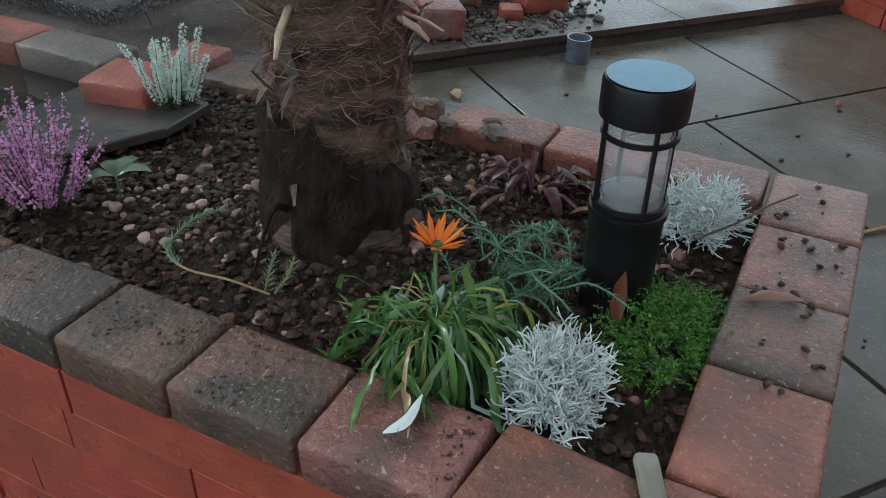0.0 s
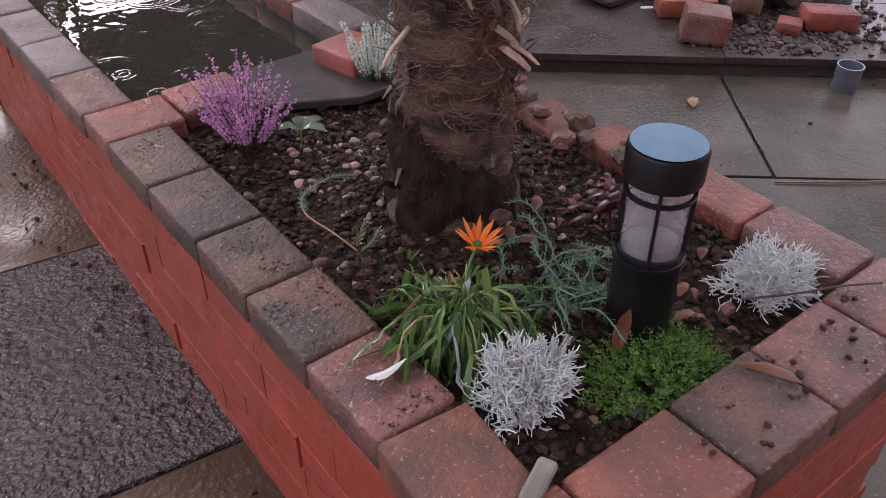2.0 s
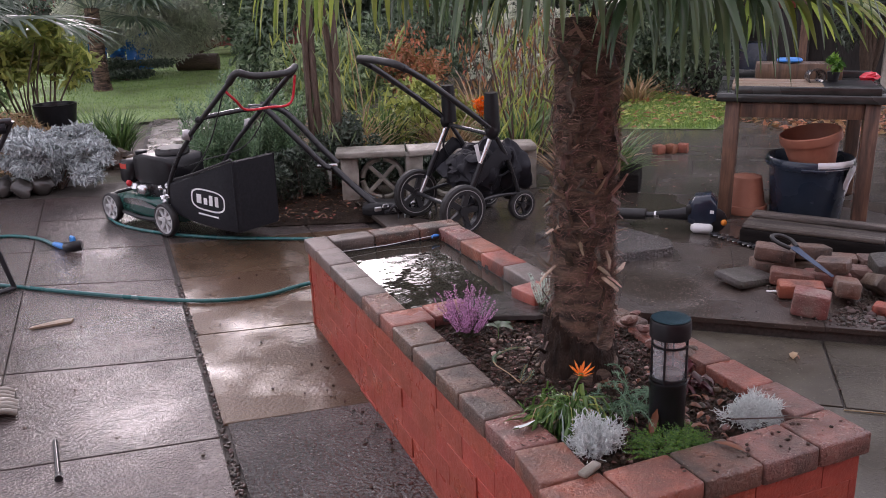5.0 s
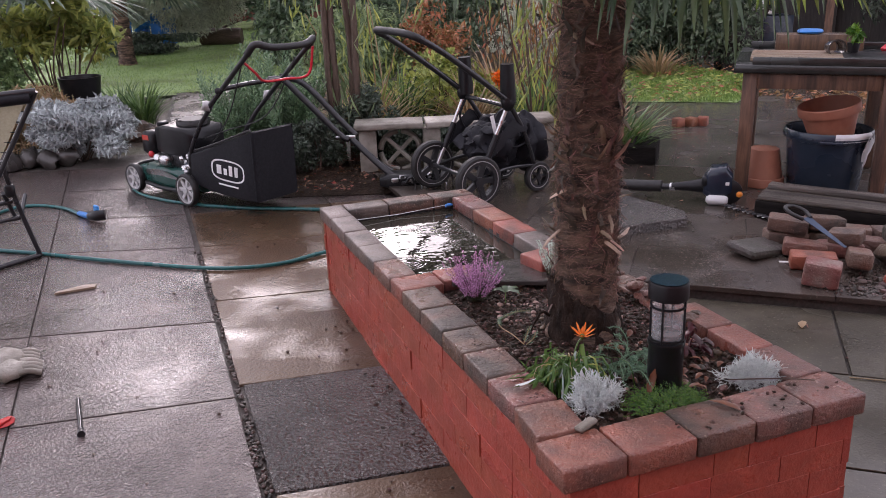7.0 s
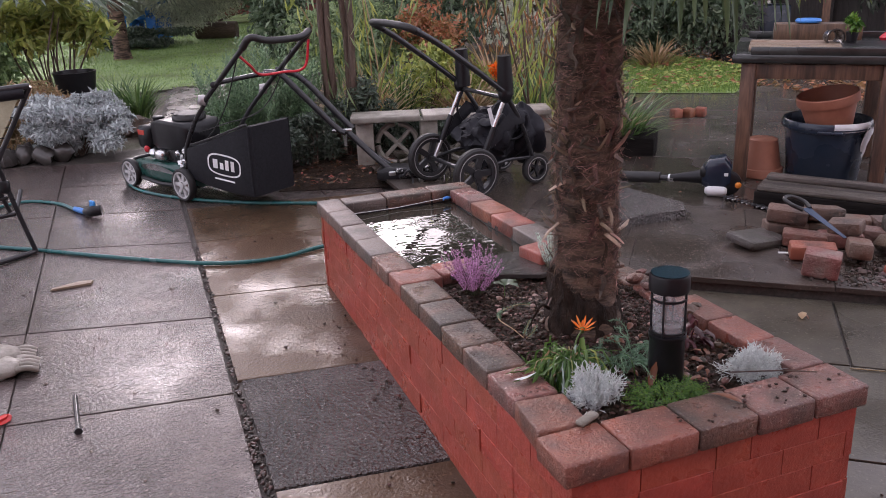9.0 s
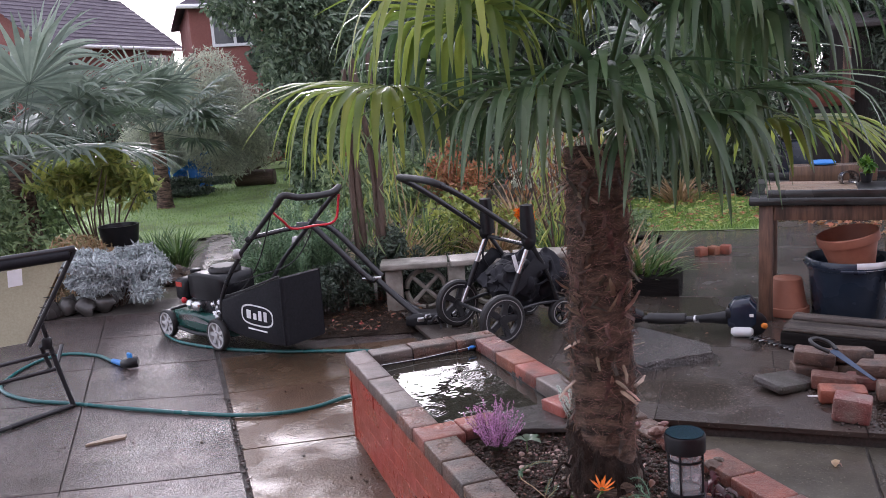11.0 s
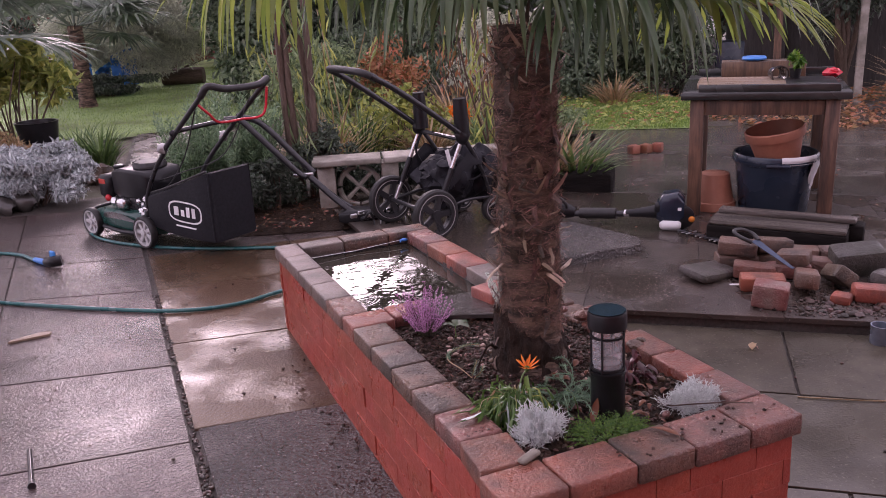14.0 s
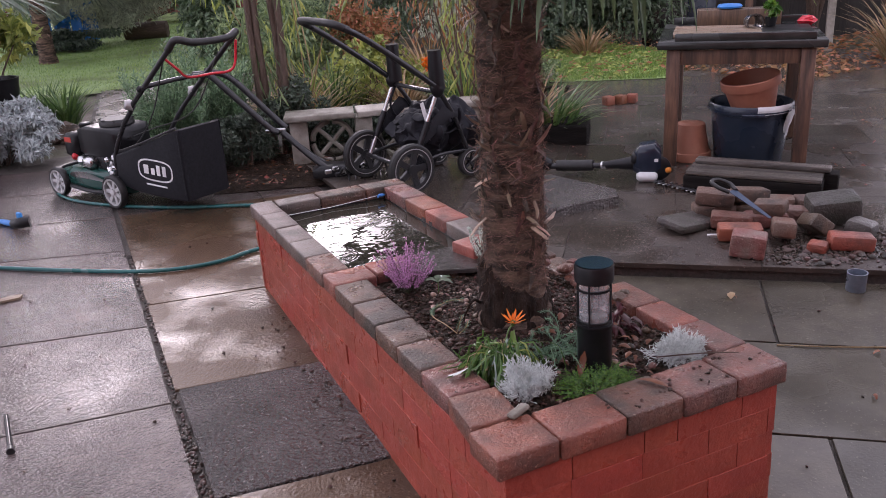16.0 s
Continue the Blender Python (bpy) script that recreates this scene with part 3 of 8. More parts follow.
# right field and terrace: a grid turned against the bed
RO, RD, RN = Vector((1.645, 0.79)), Vector((0.79, -0.61)), Vector((0.61, 0.79))


def uv(u, v):
    p = RO + RD * u + RN * v
    return (p.x, p.y)


for v0, v1, off in ((-3.05, -2.45, 0.5), (-2.45, -1.85, 0.0), (-1.85, -1.25, 0.45), (-1.25, -0.645, 0.06), (-0.645, 0.015, 0.5), (0.015, 0.655, -0.01)):
    for i in range(-4, 4):
        q = [uv(off + i * 0.92, v0), uv(off + (i + 1) * 0.92, v0), uv(off + (i + 1) * 0.92, v1), uv(off + i * 0.92, v1)]
        q = clip(clip(clip(q, 1, 0, 0.35), -1, 0, -4.4), 0, 1, -5.0)
        if len(q) >= 3:
            lay_slab(patio, q, 0.0, 0.03, SLAB_GREEN, 0.006, 0.12)
terrace = sheet("terrace", [uv(-1.6, 0.69), uv(4.5, 0.69), uv(4.5, 7.4), uv(0.5, 7.4), uv(-2.2, 3.9), uv(-2.2, 2.4)], 0.054, JOINT, "slightly raised terrace of dark wet slabs", "terrace")
for k, v0 in enumerate((0.665, 1.185, 1.79, 2.40, 3.02, 3.63, 4.25, 4.9, 5.51, 6.12, 6.73)):
    for i in range(-5, 6):
        w = 0.61 if k % 2 else 0.92
        q = [uv(i * w + 0.25 * k, v0), uv((i + 1) * w + 0.25 * k, v0), uv((i + 1) * w + 0.25 * k, v0 + (0.61 if k else 0.52)), uv(i * w + 0.25 * k, v0 + (0.61 if k else 0.52))]
        q = clip(q, 1, 0, 0.78)
        q = clip(q, -0.30, -1, -5.35) if i < 2 and k < 5 else clip(q, 1, 0, 2.9) if k > 4 else q
        if len(q) >= 3 and min(p[0] for p in q) < 6.5:
            # far rows take the lightened slab that stands in for sky reflection
            lay_slab(terrace, q, 0.06, 0.024, PATH_SLAB if k > 3 else TERRACE, 0.002, 0.1)

# dark-coloured strip standing in for the shadow gap below the terrace slabs
riser = M()
for k in range(60):
    u0 = -1.5 + 0.09 * k
    p0, p1 = uv(u0, 0.682 + 0.006 * noise.noise(Vector((k * 0.9, 0, 0)))), uv(u0 + 0.09, 0.682 + 0.006 * noise.noise(Vector((k * 0.9 + 0.9, 0, 0))))
    riser.add([(*p0, -0.02), (*p1, -0.02), (*p1, 0.05), (*p0, 0.05)], [(0, 1, 2, 3)])
part("riser", riser, JOINT, terrace, "dark strip for the shadow gap under the terrace edge")
# ---- raised brick bed with a small pond ----
site = LEVEL
TOP = 0.467


def worn_block(sx, sy, sz, r=0.012, seed=0, n=5):
    """A block with rounded, slightly chipped edges, about its middle."""
    m, h = M(), (sx / 2, sy / 2, sz / 2)
    cnt = (n, n, 3)

    def pos(p):
        q = [max(-h[i] + r, min(h[i] - r, p[i])) for i in range(3)]
        d = Vector([p[i] - q[i] for i in range(3)])
        o = Vector(q) + (d.normalized() * r if d.length > 1e-6 else d)
        w = noise.noise(Vector(p) * 24 + Vector((seed * 5.3, seed, 0)))
        edge = sum(1 for i in range(3) if abs(abs(p[i]) - h[i]) < 1e-6) > 1
        return o * (1 - (0.014 if edge else 0.006) * max(0, w + 0.25)) + Vector((0, 0, 0.0012 * w))

    index = {}

    def vid(p):
        key = tuple(round(c, 6) for c in p)
        if key not in index:
            index[key] = len(m.v)
            m.v.append(tuple(pos(p)))
        return index[key]

    def ticks(i):
        inner = [-h[i] + r + (2 * h[i] - 2 * r) * k / (cnt[i] - 1) for k in range(cnt[i])]
        return [-h[i]] + inner + [h[i]]

    for a in range(3):
        i, j = (a + 1) % 3, (a + 2) % 3
        ti, tj = ticks(i), ticks(j)
        for s in (-1, 1):
            for u in range(len(ti) - 1):
                for w in range(len(tj) - 1):
                    q = []
                    for x, y in ((u, w), (u + 1, w), (u + 1, w + 1), (u, w + 1)):
                        p = [0, 0, 0]
                        p[a], p[i], p[j] = s * h[a], ti[x], tj[y]
                        q.append(vid(p))
                    m.f.append(tuple(q) if s > 0 else tuple(q[::-1]))
    return m


planter = thing("raised_planter", "red-painted brick planter with brown block coping and a built-in pond", "planter")
# core of the walls, behind the bricks
core = M()
for x0, y0, x1, y1 in ((0.062, 0.03, 0.135, 2.50), (0.135, 0.03, 0.86, 0.125), (0.79, 0.125, 0.86, 1.42), (0.70, 1.42, 0.79, 2.50), (0.135, 2.43, 0.70, 2.50), (0.135, 1.29, 0.79, 1.41)):
    core.box(x1 - x0, y1 - y0, 0.44, T((x0 + x1) / 2, (y0 + y1) / 2, 0.18), b=0.002)
part("mortar", core, MORTAR_RED, planter, "red-painted mortar joints")
# brick courses: (start, way, outward normal, length)
WALLS = [((0.034, 0.024), (0.006, 1), (-1, 0.006), 2.51), ((0.03, 0.02), (1, 0), (0, -1), 0.848), ((0.88, 0.026), (-0.03, 1), (1, 0.03), 2.50), ((0.045, 2.53), (1, 0), (0, 1), 0.76)]
brick_cache = {}
for wi, ((wx, wy), (ux, uy), (nx, ny), length) in enumerate(WALLS):
    for c in range(6):
        z = 0.403 - 0.0755 * c - 0.0355
        s = -0.112 * (c % 2) - 0.03 * (wi % 2)
        while s < length - 0.01:
            w = rnd.choice((0.214, 0.214, 0.214, 0.214, 0.205, 0.103))
            a, b = max(s, 0.0), min(s + w, length)
            s += w + 0.003
            if b - a < 0.025:
                continue
            w2 = round(b - a, 2)
            if w2 not in brick_cache:
                brick_cache[w2] = M().box(b - a, 0.03, 0.0753, None, 0.0006).mesh("brick", WALL_RED)
            mid, inn = (a + b) / 2, 0.015 - rnd.choice((0, 0, 0, 0.0008, 0.0008, 0.005)) * rnd.random()
            ang = math.degrees(math.atan2(uy, ux))
            part("brick", brick_cache[w2], WALL_RED, planter,
                 at=T(wx + ux * mid - nx * inn, wy + uy * mid - ny * inn, z, ang + rnd.uniform(-0.3, 0.3)))


def cope(x0, y0, x1, y1, material, rz=0.0, dz=0.0, h=0.062, seed=None):
    k = len(planter.children)
    m = worn_block(x1 - x0 - 0.005, y1 - y0 - 0.005, h, 0.0065, k)
    part("coping_block", m.mesh("coping_block", material, 50), material, planter,
         at=T((x0 + x1) / 2, (y0 + y1) / 2, TOP - h / 2 + dz + rnd.uniform(-0.002, 0.001), rz + rnd.uniform(-0.6, 0.6), rnd.uniform(-0.5, 0.5), rnd.uniform(-0.5, 0.5)))


B, R_, G_ = COPING, COPING_RED, COPING_GREY
FX = [0.0, 0.174, 0.369, 0.543, 0.721, 0.897]
cope(FX[0], 0, FX[1], 0.15, R_)
for i in range(1, 5):
    cope(FX[i], 0, FX[i + 1], 0.15, R_ if i == 1 else B)
cope(0.022, 0.152, 0.165, 0.323, R_, -6)
LY = [0.323, 0.503, 0.682, 0.858, 1.06, 1.262, 1.405, 1.62, 1.845, 2.07, 2.325, 2.555]
for i in range(11):
    if i == 5:
        cope(0.034, LY[i], 0.205, LY[i + 1], R_)      # the red block across the bed's end reaches the outer edge
    else:
        cope(0.032, LY[i], 0.148 if i > 5 else 0.165, LY[i + 1], G_ if i > 6 else B)
for y0, y1, kd in ((0.152, 0.34, B), (0.34, 0.52, R_), (0.52, 0.72, R_)):
    cope(0.785, y0, 0.897, y1, kd)
for y0, y1, kd in ((1.45, 1.70, G_), (1.70, 1.92, ORANGE_BRICK), (1.92, 2.15, ORANGE_BRICK), (2.15, 2.42, B)):
    cope(0.688, y0, 0.812, y1, kd)
for x0, x1, kd in ((0.15, 0.36, G_), (0.36, 0.597, B), (0.597, 0.82, B)):
    cope(x0, 2.43, x1, 2.555, kd)
for y0, y1, kd in ((0.74, 0.92, R_), (0.94, 1.10, B), (1.12, 1.27, B)):
    cope(0.775, y0, 0.89, y1, kd, rnd.uniform(-5, 5), -0.02)
# divider between soil and water
cope(0.207, 1.285, 0.37, 1.42, R_, 2)
cope(0.562, 1.226, 0.696, 1.37, ORANGE_BRICK, 12, 0.036)
cope(0.795, 1.275, 0.905, 1.385, COPING_RED, 3, -0.003)
thing("slate_slab", "dark wet slate slab laid at the pond edge", "stone slab", T(0.49, 1.27, 0.444), m=M().prism([(-0.25, 0.0), (-0.06, -0.08), (0.05, -0.135), (0.17, -0.13), (0.195, -0.05), (0.19, 0.14), (-0.15, 0.14), (-0.25, 0.05)], 0.017, b=0.003), material=SLATE)
part("spacer", M().box(0.07, 0.09, 0.012, T(0.629, 1.298, 0.444, 12)), ORANGE_BRICK, planter)

# pond: liner walls and water
lin = M()
pw = [(0.142, 1.425), (0.692, 1.425), (0.692, 2.434), (0.142, 2.434)]
for i in range(4):
    p, q = pw[i], pw[(i + 1) % 4]
    n = 14
    for k in range(n + 1):
        t = k / n
        x, y = p[0] + (q[0] - p[0]) * t, p[1] + (q[1] - p[1]) * t
        for z in (0.425, 0.36, 0.15):
            w = 0.004 * noise.noise(Vector((x * 14, y * 14, z * 9)))
            lin.v.append((x + w, y + w, z))
    b = i * (n + 1) * 3
    for k in range(n):
        for j in range(2):
            lin.f.append((b + 3 * k + j, b + 3 * k + 3 + j, b + 3 * k + 4 + j, b + 3 * k + 1 + j))
lin.add([(x, y, 0.152) for x, y in pw], [(0, 1, 2, 3)])
part("pond_liner", lin, LINER, planter, "black rubber pond liner", 60)
RINGS = [(rnd.uniform(0.17, 0.66), rnd.uniform(1.48, 2.38), rnd.uniform(0.02, 0.085)) for _ in range(13)]


def ripple(x, y):
    z = 0.0005 * noise.noise(Vector((x * 12, y * 9, 2.0))) + 0.00022 * noise.noise(Vector((x * 45, y * 38, 7.0)))
    for cx, cy, r in RINGS:
        d = math.hypot(x - cx, y - cy)
        if d < r + 0.03:
            z += 0.0006 * math.cos((d - r) * 420) * math.exp(-((d - r) / 0.016) ** 2) * (0.05 / (r + 0.03))
    return z


nx_, ny_ = 130, 230
xs, ys = np.linspace(0.138, 0.70, nx_), np.linspace(1.42, 2.438, ny_)
pm = M()
pm.v = [(x, y, 0.404 + ripple(x, y)) for y in ys for x in xs]
pm.f = [(j * nx_ + i, j * nx_ + i + 1, (j + 1) * nx_ + i + 1, (j + 1) * nx_ + i) for j in range(ny_ - 1) for i in range(nx_ - 1)]
thing("pond_water", "dark pond water with raindrop rings", "water", kind="structure", m=pm, material=water, smooth=80)
clipm = M().rock(0.022, 0.012, 0.008, T(0.665, 2.40, 0.432), 0.5, seed=3).tube([(0.665, 2.40, 0.432), (0.645, 2.39, 0.437), (0.64, 2.38, 0.427)], 0.004, 6)
thing("blue_clip", "small blue plastic clip at the pond corner", "clip", m=clipm, material=BLUE_PLASTIC, smooth=60)
part("cord", M().tube([(0.665, 2.415, 0.43), (0.4, 2.41, 0.416), (0.15, 2.385, 0.424)], 0.0015, 5), WHITE_PAINT, planter, "thin pale cord along the liner")


# soil
def soil_z(x, y):
    d = math.hypot(x - 0.466, y - 0.714)
    return 0.425 + 0.03 * math.exp(-(d / 0.2) ** 2) + 0.012 * noise.noise(Vector((x * 9, y * 9, 0))) + 0.007 * noise.noise(Vector((x * 30, y * 30, 3)))


sm, nsx, nsy = M(), 66, 110
sx_, sy_ = np.linspace(0.125, 0.81, nsx), np.linspace(0.125, 1.31, nsy)
sm.v = [(x, y, soil_z(x, y)) for y in sy_ for x in sx_]
sm.f = [(j * nsx + i, j * nsx + i + 1, (j + 1) * nsx + i + 1, (j + 1) * nsx + i) for j in range(nsy - 1) for i in range(nsx - 1)]
part("soil", sm, SOIL, planter, "dark wet soil", 60)


def scatter(n, size, material, name, label, area, flat=0.7, zf=soil_z, rough=0.5, sink=0.3, keep=None, shape=(6, 4), slim=0.8):
    m = M()
    for k in range(n):
        x, y = rnd.uniform(area[0], area[2]), rnd.uniform(area[1], area[3])
        if keep and not keep(x, y):
            continue
        s = size * rnd.uniform(0.5, 1.6) ** 1.3
        m.rock(s, s * slim * rnd.uniform(0.7, 1.25), s * flat * rnd.uniform(0.6, 1), T(x, y, zf(x, y) + s * flat * (1 - sink) * 0.6, rnd.uniform(0, 360), rnd.uniform(-25, 25), rnd.uniform(-25, 25)), rough, shape[0], shape[1], k)
    return thing(name, label, "soil" if material is CLOD else "debris", kind="stuff", m=m, material=material, smooth=50)


BED = (0.16, 0.15, 0.785, 1.26)
scatter(4200, 0.006, CLOD, "soil_clods", "crumbs of dark wet soil in the bed", BED)
scatter(150, 0.005, PEBBLE, "bed_pebbles", "small wet pebbles lying on the soil", BED, rough=0.3, shape=(8, 6), keep=lambda x, y: noise.noise(Vector((x * 6, y * 6, 5))) > -0.15)
scatter(60, 0.0085, PEBBLE, "bed_stones", "wet brown stones lying on the soil", BED, rough=0.3, shape=(8, 6))
scatter(620, 0.0065, CHIP, "bark_chips", "reddish bark chips round the palm", (0.2, 0.35, 0.76, 1.2), flat=0.2, slim=0.4, keep=lambda x, y: 0.1 < math.hypot(x - 0.49, y - 0.77) < 0.45)

scatter(70, 0.007, PALE_STONE, "pale_stones", "small pale pinkish stones beside the palm", (0.28, 0.74, 0.47, 1.1), rough=0.35, shape=(8, 6), keep=lambda x, y: math.hypot(x - 0.466, y - 0.714) > 0.1)
scatter(60, 0.006, PALE_STONE, "pale_grit", "pale stones and grit behind the lamp", (0.52, 0.5, 0.76, 1.0), rough=0.35, shape=(8, 6))
scatter(50, 0.006, PALE_STONE, "scattered_stones", "single pale stones scattered over the soil", (0.16, 0.3, 0.5, 0.72), rough=0.35, shape=(8, 6))


def cope_dirt(x, y):
    return TOP - 0.001


scatter(1500, 0.0017, CLOD, "coping_dirt", "crumbs of soil spilled on the coping", (0.042, 0.33, 0.16, 1.25), flat=0.35, zf=cope_dirt, rough=1.0, keep=lambda x, y: noise.noise(Vector((x * 14, y * 14, 9))) > 0.05 - 0.9 * (x - 0.09))
scatter(90, 0.004, CLOD, "coping_crumbs", "crumbs of soil on the end coping", (0.35, 0.02, 0.88, 0.13), zf=cope_dirt, keep=lambda x, y: noise.noise(Vector((x * 20, y * 20, 1))) > 0.1)

# solar bollard lamp
lamp = thing("solar_bollard_light", "black plastic solar bollard light with clear caged lens", "garden light", T(0.472, 0.290, -0.007))
part("body", M().lathe([(0.047, 0.40), (0.047, 0.578), (0.050, 0.582), (0.050, 0.592), (0.044, 0.594)], 32), BLACK_PLASTIC, lamp, smooth=40)
part("lens", M().lathe([(0.041, 0.592), (0.041, 0.716)], 32, caps=False), FROST, lamp, "clear frosted plastic lens", 40)
part("lens_cup", M().lathe([(0.0, 0.594), (0.038, 0.594), (0.036, 0.612), (0.03, 0.615), (0.0, 0.612)], 24), SLATE, lamp, "small grey reflector inside the lens", 40)
for z in (0.600, 0.692):
    part("ring", M().lathe([(0.0435, z - 0.003), (0.0475, z - 0.003), (0.0475, z + 0.003), (0.0435, z + 0.003)], 32, closed=True), BLACK_PLASTIC, lamp, smooth=30)
for k in range(4):
    a = math.radians(38 + 90 * k)
    part("bar", M().box(0.006, 0.005, 0.128, T(0.0452 * math.cos(a), 0.0452 * math.sin(a), 0.654, math.degrees(a)), 0.001), BLACK_PLASTIC, lamp)
part("cap", M().lathe([(0.042, 0.712), (0.0525, 0.714), (0.053, 0.72), (0.053, 0.756), (0.051, 0.761), (0.047, 0.762), (0.046, 0.757)], 40), BLACK_PLASTIC, lamp, smooth=40)
part("solar_panel", M().lathe([(0.0, 0.7632), (0.0495, 0.7632)], 40, caps=False), SOLAR, lamp, "wet round solar panel", 40)

# ---- plants in the raised bed ----
site = Matrix.Translation((0.028, 0.02, 0.0))
def ball_points(r, rx, ry, rz):
    while True:
        p = (r.uniform(-1, 1), r.uniform(-1, 1), r.uniform(-0.2, 1))
        if p[0] ** 2 + p[1] ** 2 + p[2] ** 2 < 1:
            return Vector((p[0] * rx, p[1] * ry, p[2] * rz))


def cushion(x, y, z, rx, ry, rz, n, seed, label):
    """A cushion bush: a tangle of thin kinked silver twigs."""
    r, m = random.Random(seed), M()
    for k in range(n):
        o = ball_points(r, rx * 0.85, ry * 0.85, rz * 0.85)
        o *= 0.78 + 0.95 * noise.noise(o * 24 + Vector((seed * 4.0, 0, 0)))
        p = Vector((x, y, z)) + o
        d = (Vector((o.x / rx, o.y / ry, o.z / rz + 0.25)) + Vector((r.gauss(0, 0.5), r.gauss(0, 0.5), r.gauss(0, 0.5)))).normalized()
        line, L = [p], r.uniform(0.016, 0.038)
        for j in range(3):
            p = p + d * L / 3
            d = (d + Vector((r.gauss(0, 0.55), r.gauss(0, 0.55), r.gauss(0, 0.4) + 0.1))).normalized()
            line.append(p)
        m.tube(line, [0.001, 0.0011, 0.001, 0.0008], 4)
        if r.random() < 0.75:
            q = line[r.choice((1, 2))]
            d = (d + Vector((r.gauss(0, 0.9), r.gauss(0, 0.9), r.gauss(0, 0.6)))).normalized()
            m.tube([q, q + d * 0.008, q + d * 0.014 + Vector((0, 0, 0.002))], [0.001, 0.001, 0.0008], 4)
    ob = thing("cushion_bush", label, "plant", group="silver cushion bushes")
    part("twig", m, SILVER, ob, smooth=70)["kind"] = "stuff"
    return ob


cushion(0.222, 0.272, 0.448, 0.078, 0.072, 0.068, 1300, 1, "silvery white cushion bush of wiry twigs by the coping")
cushion(0.68, 0.212, 0.447, 0.077, 0.066, 0.056, 1200, 2, "blue-silver cushion bush beside the end coping")

# gazania: strap leaves spilling over the coping, and one orange flower
gaz = thing("gazania", "gazania with limp green strap leaves and one orange flower", "plant")
gr = random.Random(8)
GC = Vector((0.245, 0.435, 0.462))
for k in range(230):
    a = gr.uniform(0, 6.283) if k < 120 else gr.gauss(3.9, 0.7)
    o = Vector((math.cos(a), math.sin(a), 0))
    p = GC + Vector((gr.gauss(0, 0.018), gr.gauss(0, 0.018), 0)) + o * gr.uniform(0.0, 0.03) + Vector((0, 0, gr.uniform(0, 0.008)))
    d = (Vector((0, 0, 1)) + o * gr.uniform(0.3, 1.6) + Vector((gr.gauss(0, 0.2), gr.gauss(0, 0.2), 0))).normalized()
    L, line, zmin = gr.uniform(0.10, 0.215), [], TOP + 0.004
    g_, hinge = gr.uniform(0.9, 1.8), gr.randint(1, 3)
    for j in range(8):
        line.append(p.copy())
        p = p + d * (L / 7)
        d = (d + o * 0.05 + Vector((gr.gauss(0, 0.2), gr.gauss(0, 0.2), -g_ * (2.2 if j == hinge else 0.45)))).normalized()
        floor_z = zmin if (p.x < 0.14 or p.y < 0.14) else soil_z(p.x, p.y) + 0.004
        if p.x < -0.005:
            floor_z = 0.38
        if p.z < floor_z:
            p.z = floor_z + gr.uniform(0, 0.006)
            d = (Vector((d.x, d.y, 0.02))).normalized() if Vector((d.x, d.y, 0)).length > 0.05 else Vector((o.x, o.y, 0.02))
    w = gr.uniform(0.0022, 0.0062)
    tw = Vector((gr.gauss(0, 0.8), gr.gauss(0, 0.8), gr.gauss(0, 0.8)))
    part("leaf", M().blade(line, [w * f for f in (0.3, 0.35, 0.5, 0.75, 1.05, 1.25, 1.05, 0.1)], Vector((-o.y, o.x, 0)) + tw, 0.35), PALE_GAZANIA if k % 31 == 5 else (YELLOW_LEAF if k % 17 == 3 else (STRAW if k % 19 == 7 else GAZANIA)), gaz, smooth=70)
part("stalk", M().tube(arc([GC, GC + Vector((0.03, 0.02, 0.06)), (0.299, 0.467, 0.538)], 4), 0.0026, 6), GRASS_GREEN, gaz)
fl = M()
fc, fup = Vector((0.300, 0.467, 0.542)), Vector((0.1, -0.05, 1.0)).normalized()
fs = fup.orthogonal().normalized()
fv = fup.cross(fs)
for k in range(21):
    a = 2 * math.pi * k / 21 + gr.uniform(-0.08, 0.08)
    o = fs * math.cos(a) + fv * math.sin(a)
    lift = gr.uniform(0.35, 1.15)
    pts = [fc + o * 0.004, fc + o * 0.014 + fup * 0.008 * lift, fc + o * 0.026 + fup * 0.02 * lift, fc + o * 0.036 + fup * 0.03 * lift]
    fl.blade(pts, [0.002, 0.0036, 0.0038, 0.0005], fup.cross(o), 0.3)
part("flower", fl, PETAL, gaz, "half-closed orange flower")
part("calyx", M().lathe([(0.003, -0.012), (0.007, -0.006), (0.008, 0.003), (0.005, 0.006)], 10, Matrix.Translation(fc) @ fup.to_track_quat("Z", "Y").to_matrix().to_4x4()), GRASS_GREEN, gaz, smooth=60)
thing("dry_leaf", "curled white underside of a fallen leaf", "leaf", m=M().blade(arc([(0.055, 0.402, TOP + 0.004), (0.075, 0.385, TOP + 0.012), (0.11, 0.385, TOP + 0.02)], 4), [0.001, 0.004, 0.006, 0.007, 0.007, 0.006, 0.005, 0.003, 0.001], (0.4, 1, 0), 0.2), material=SILVER)

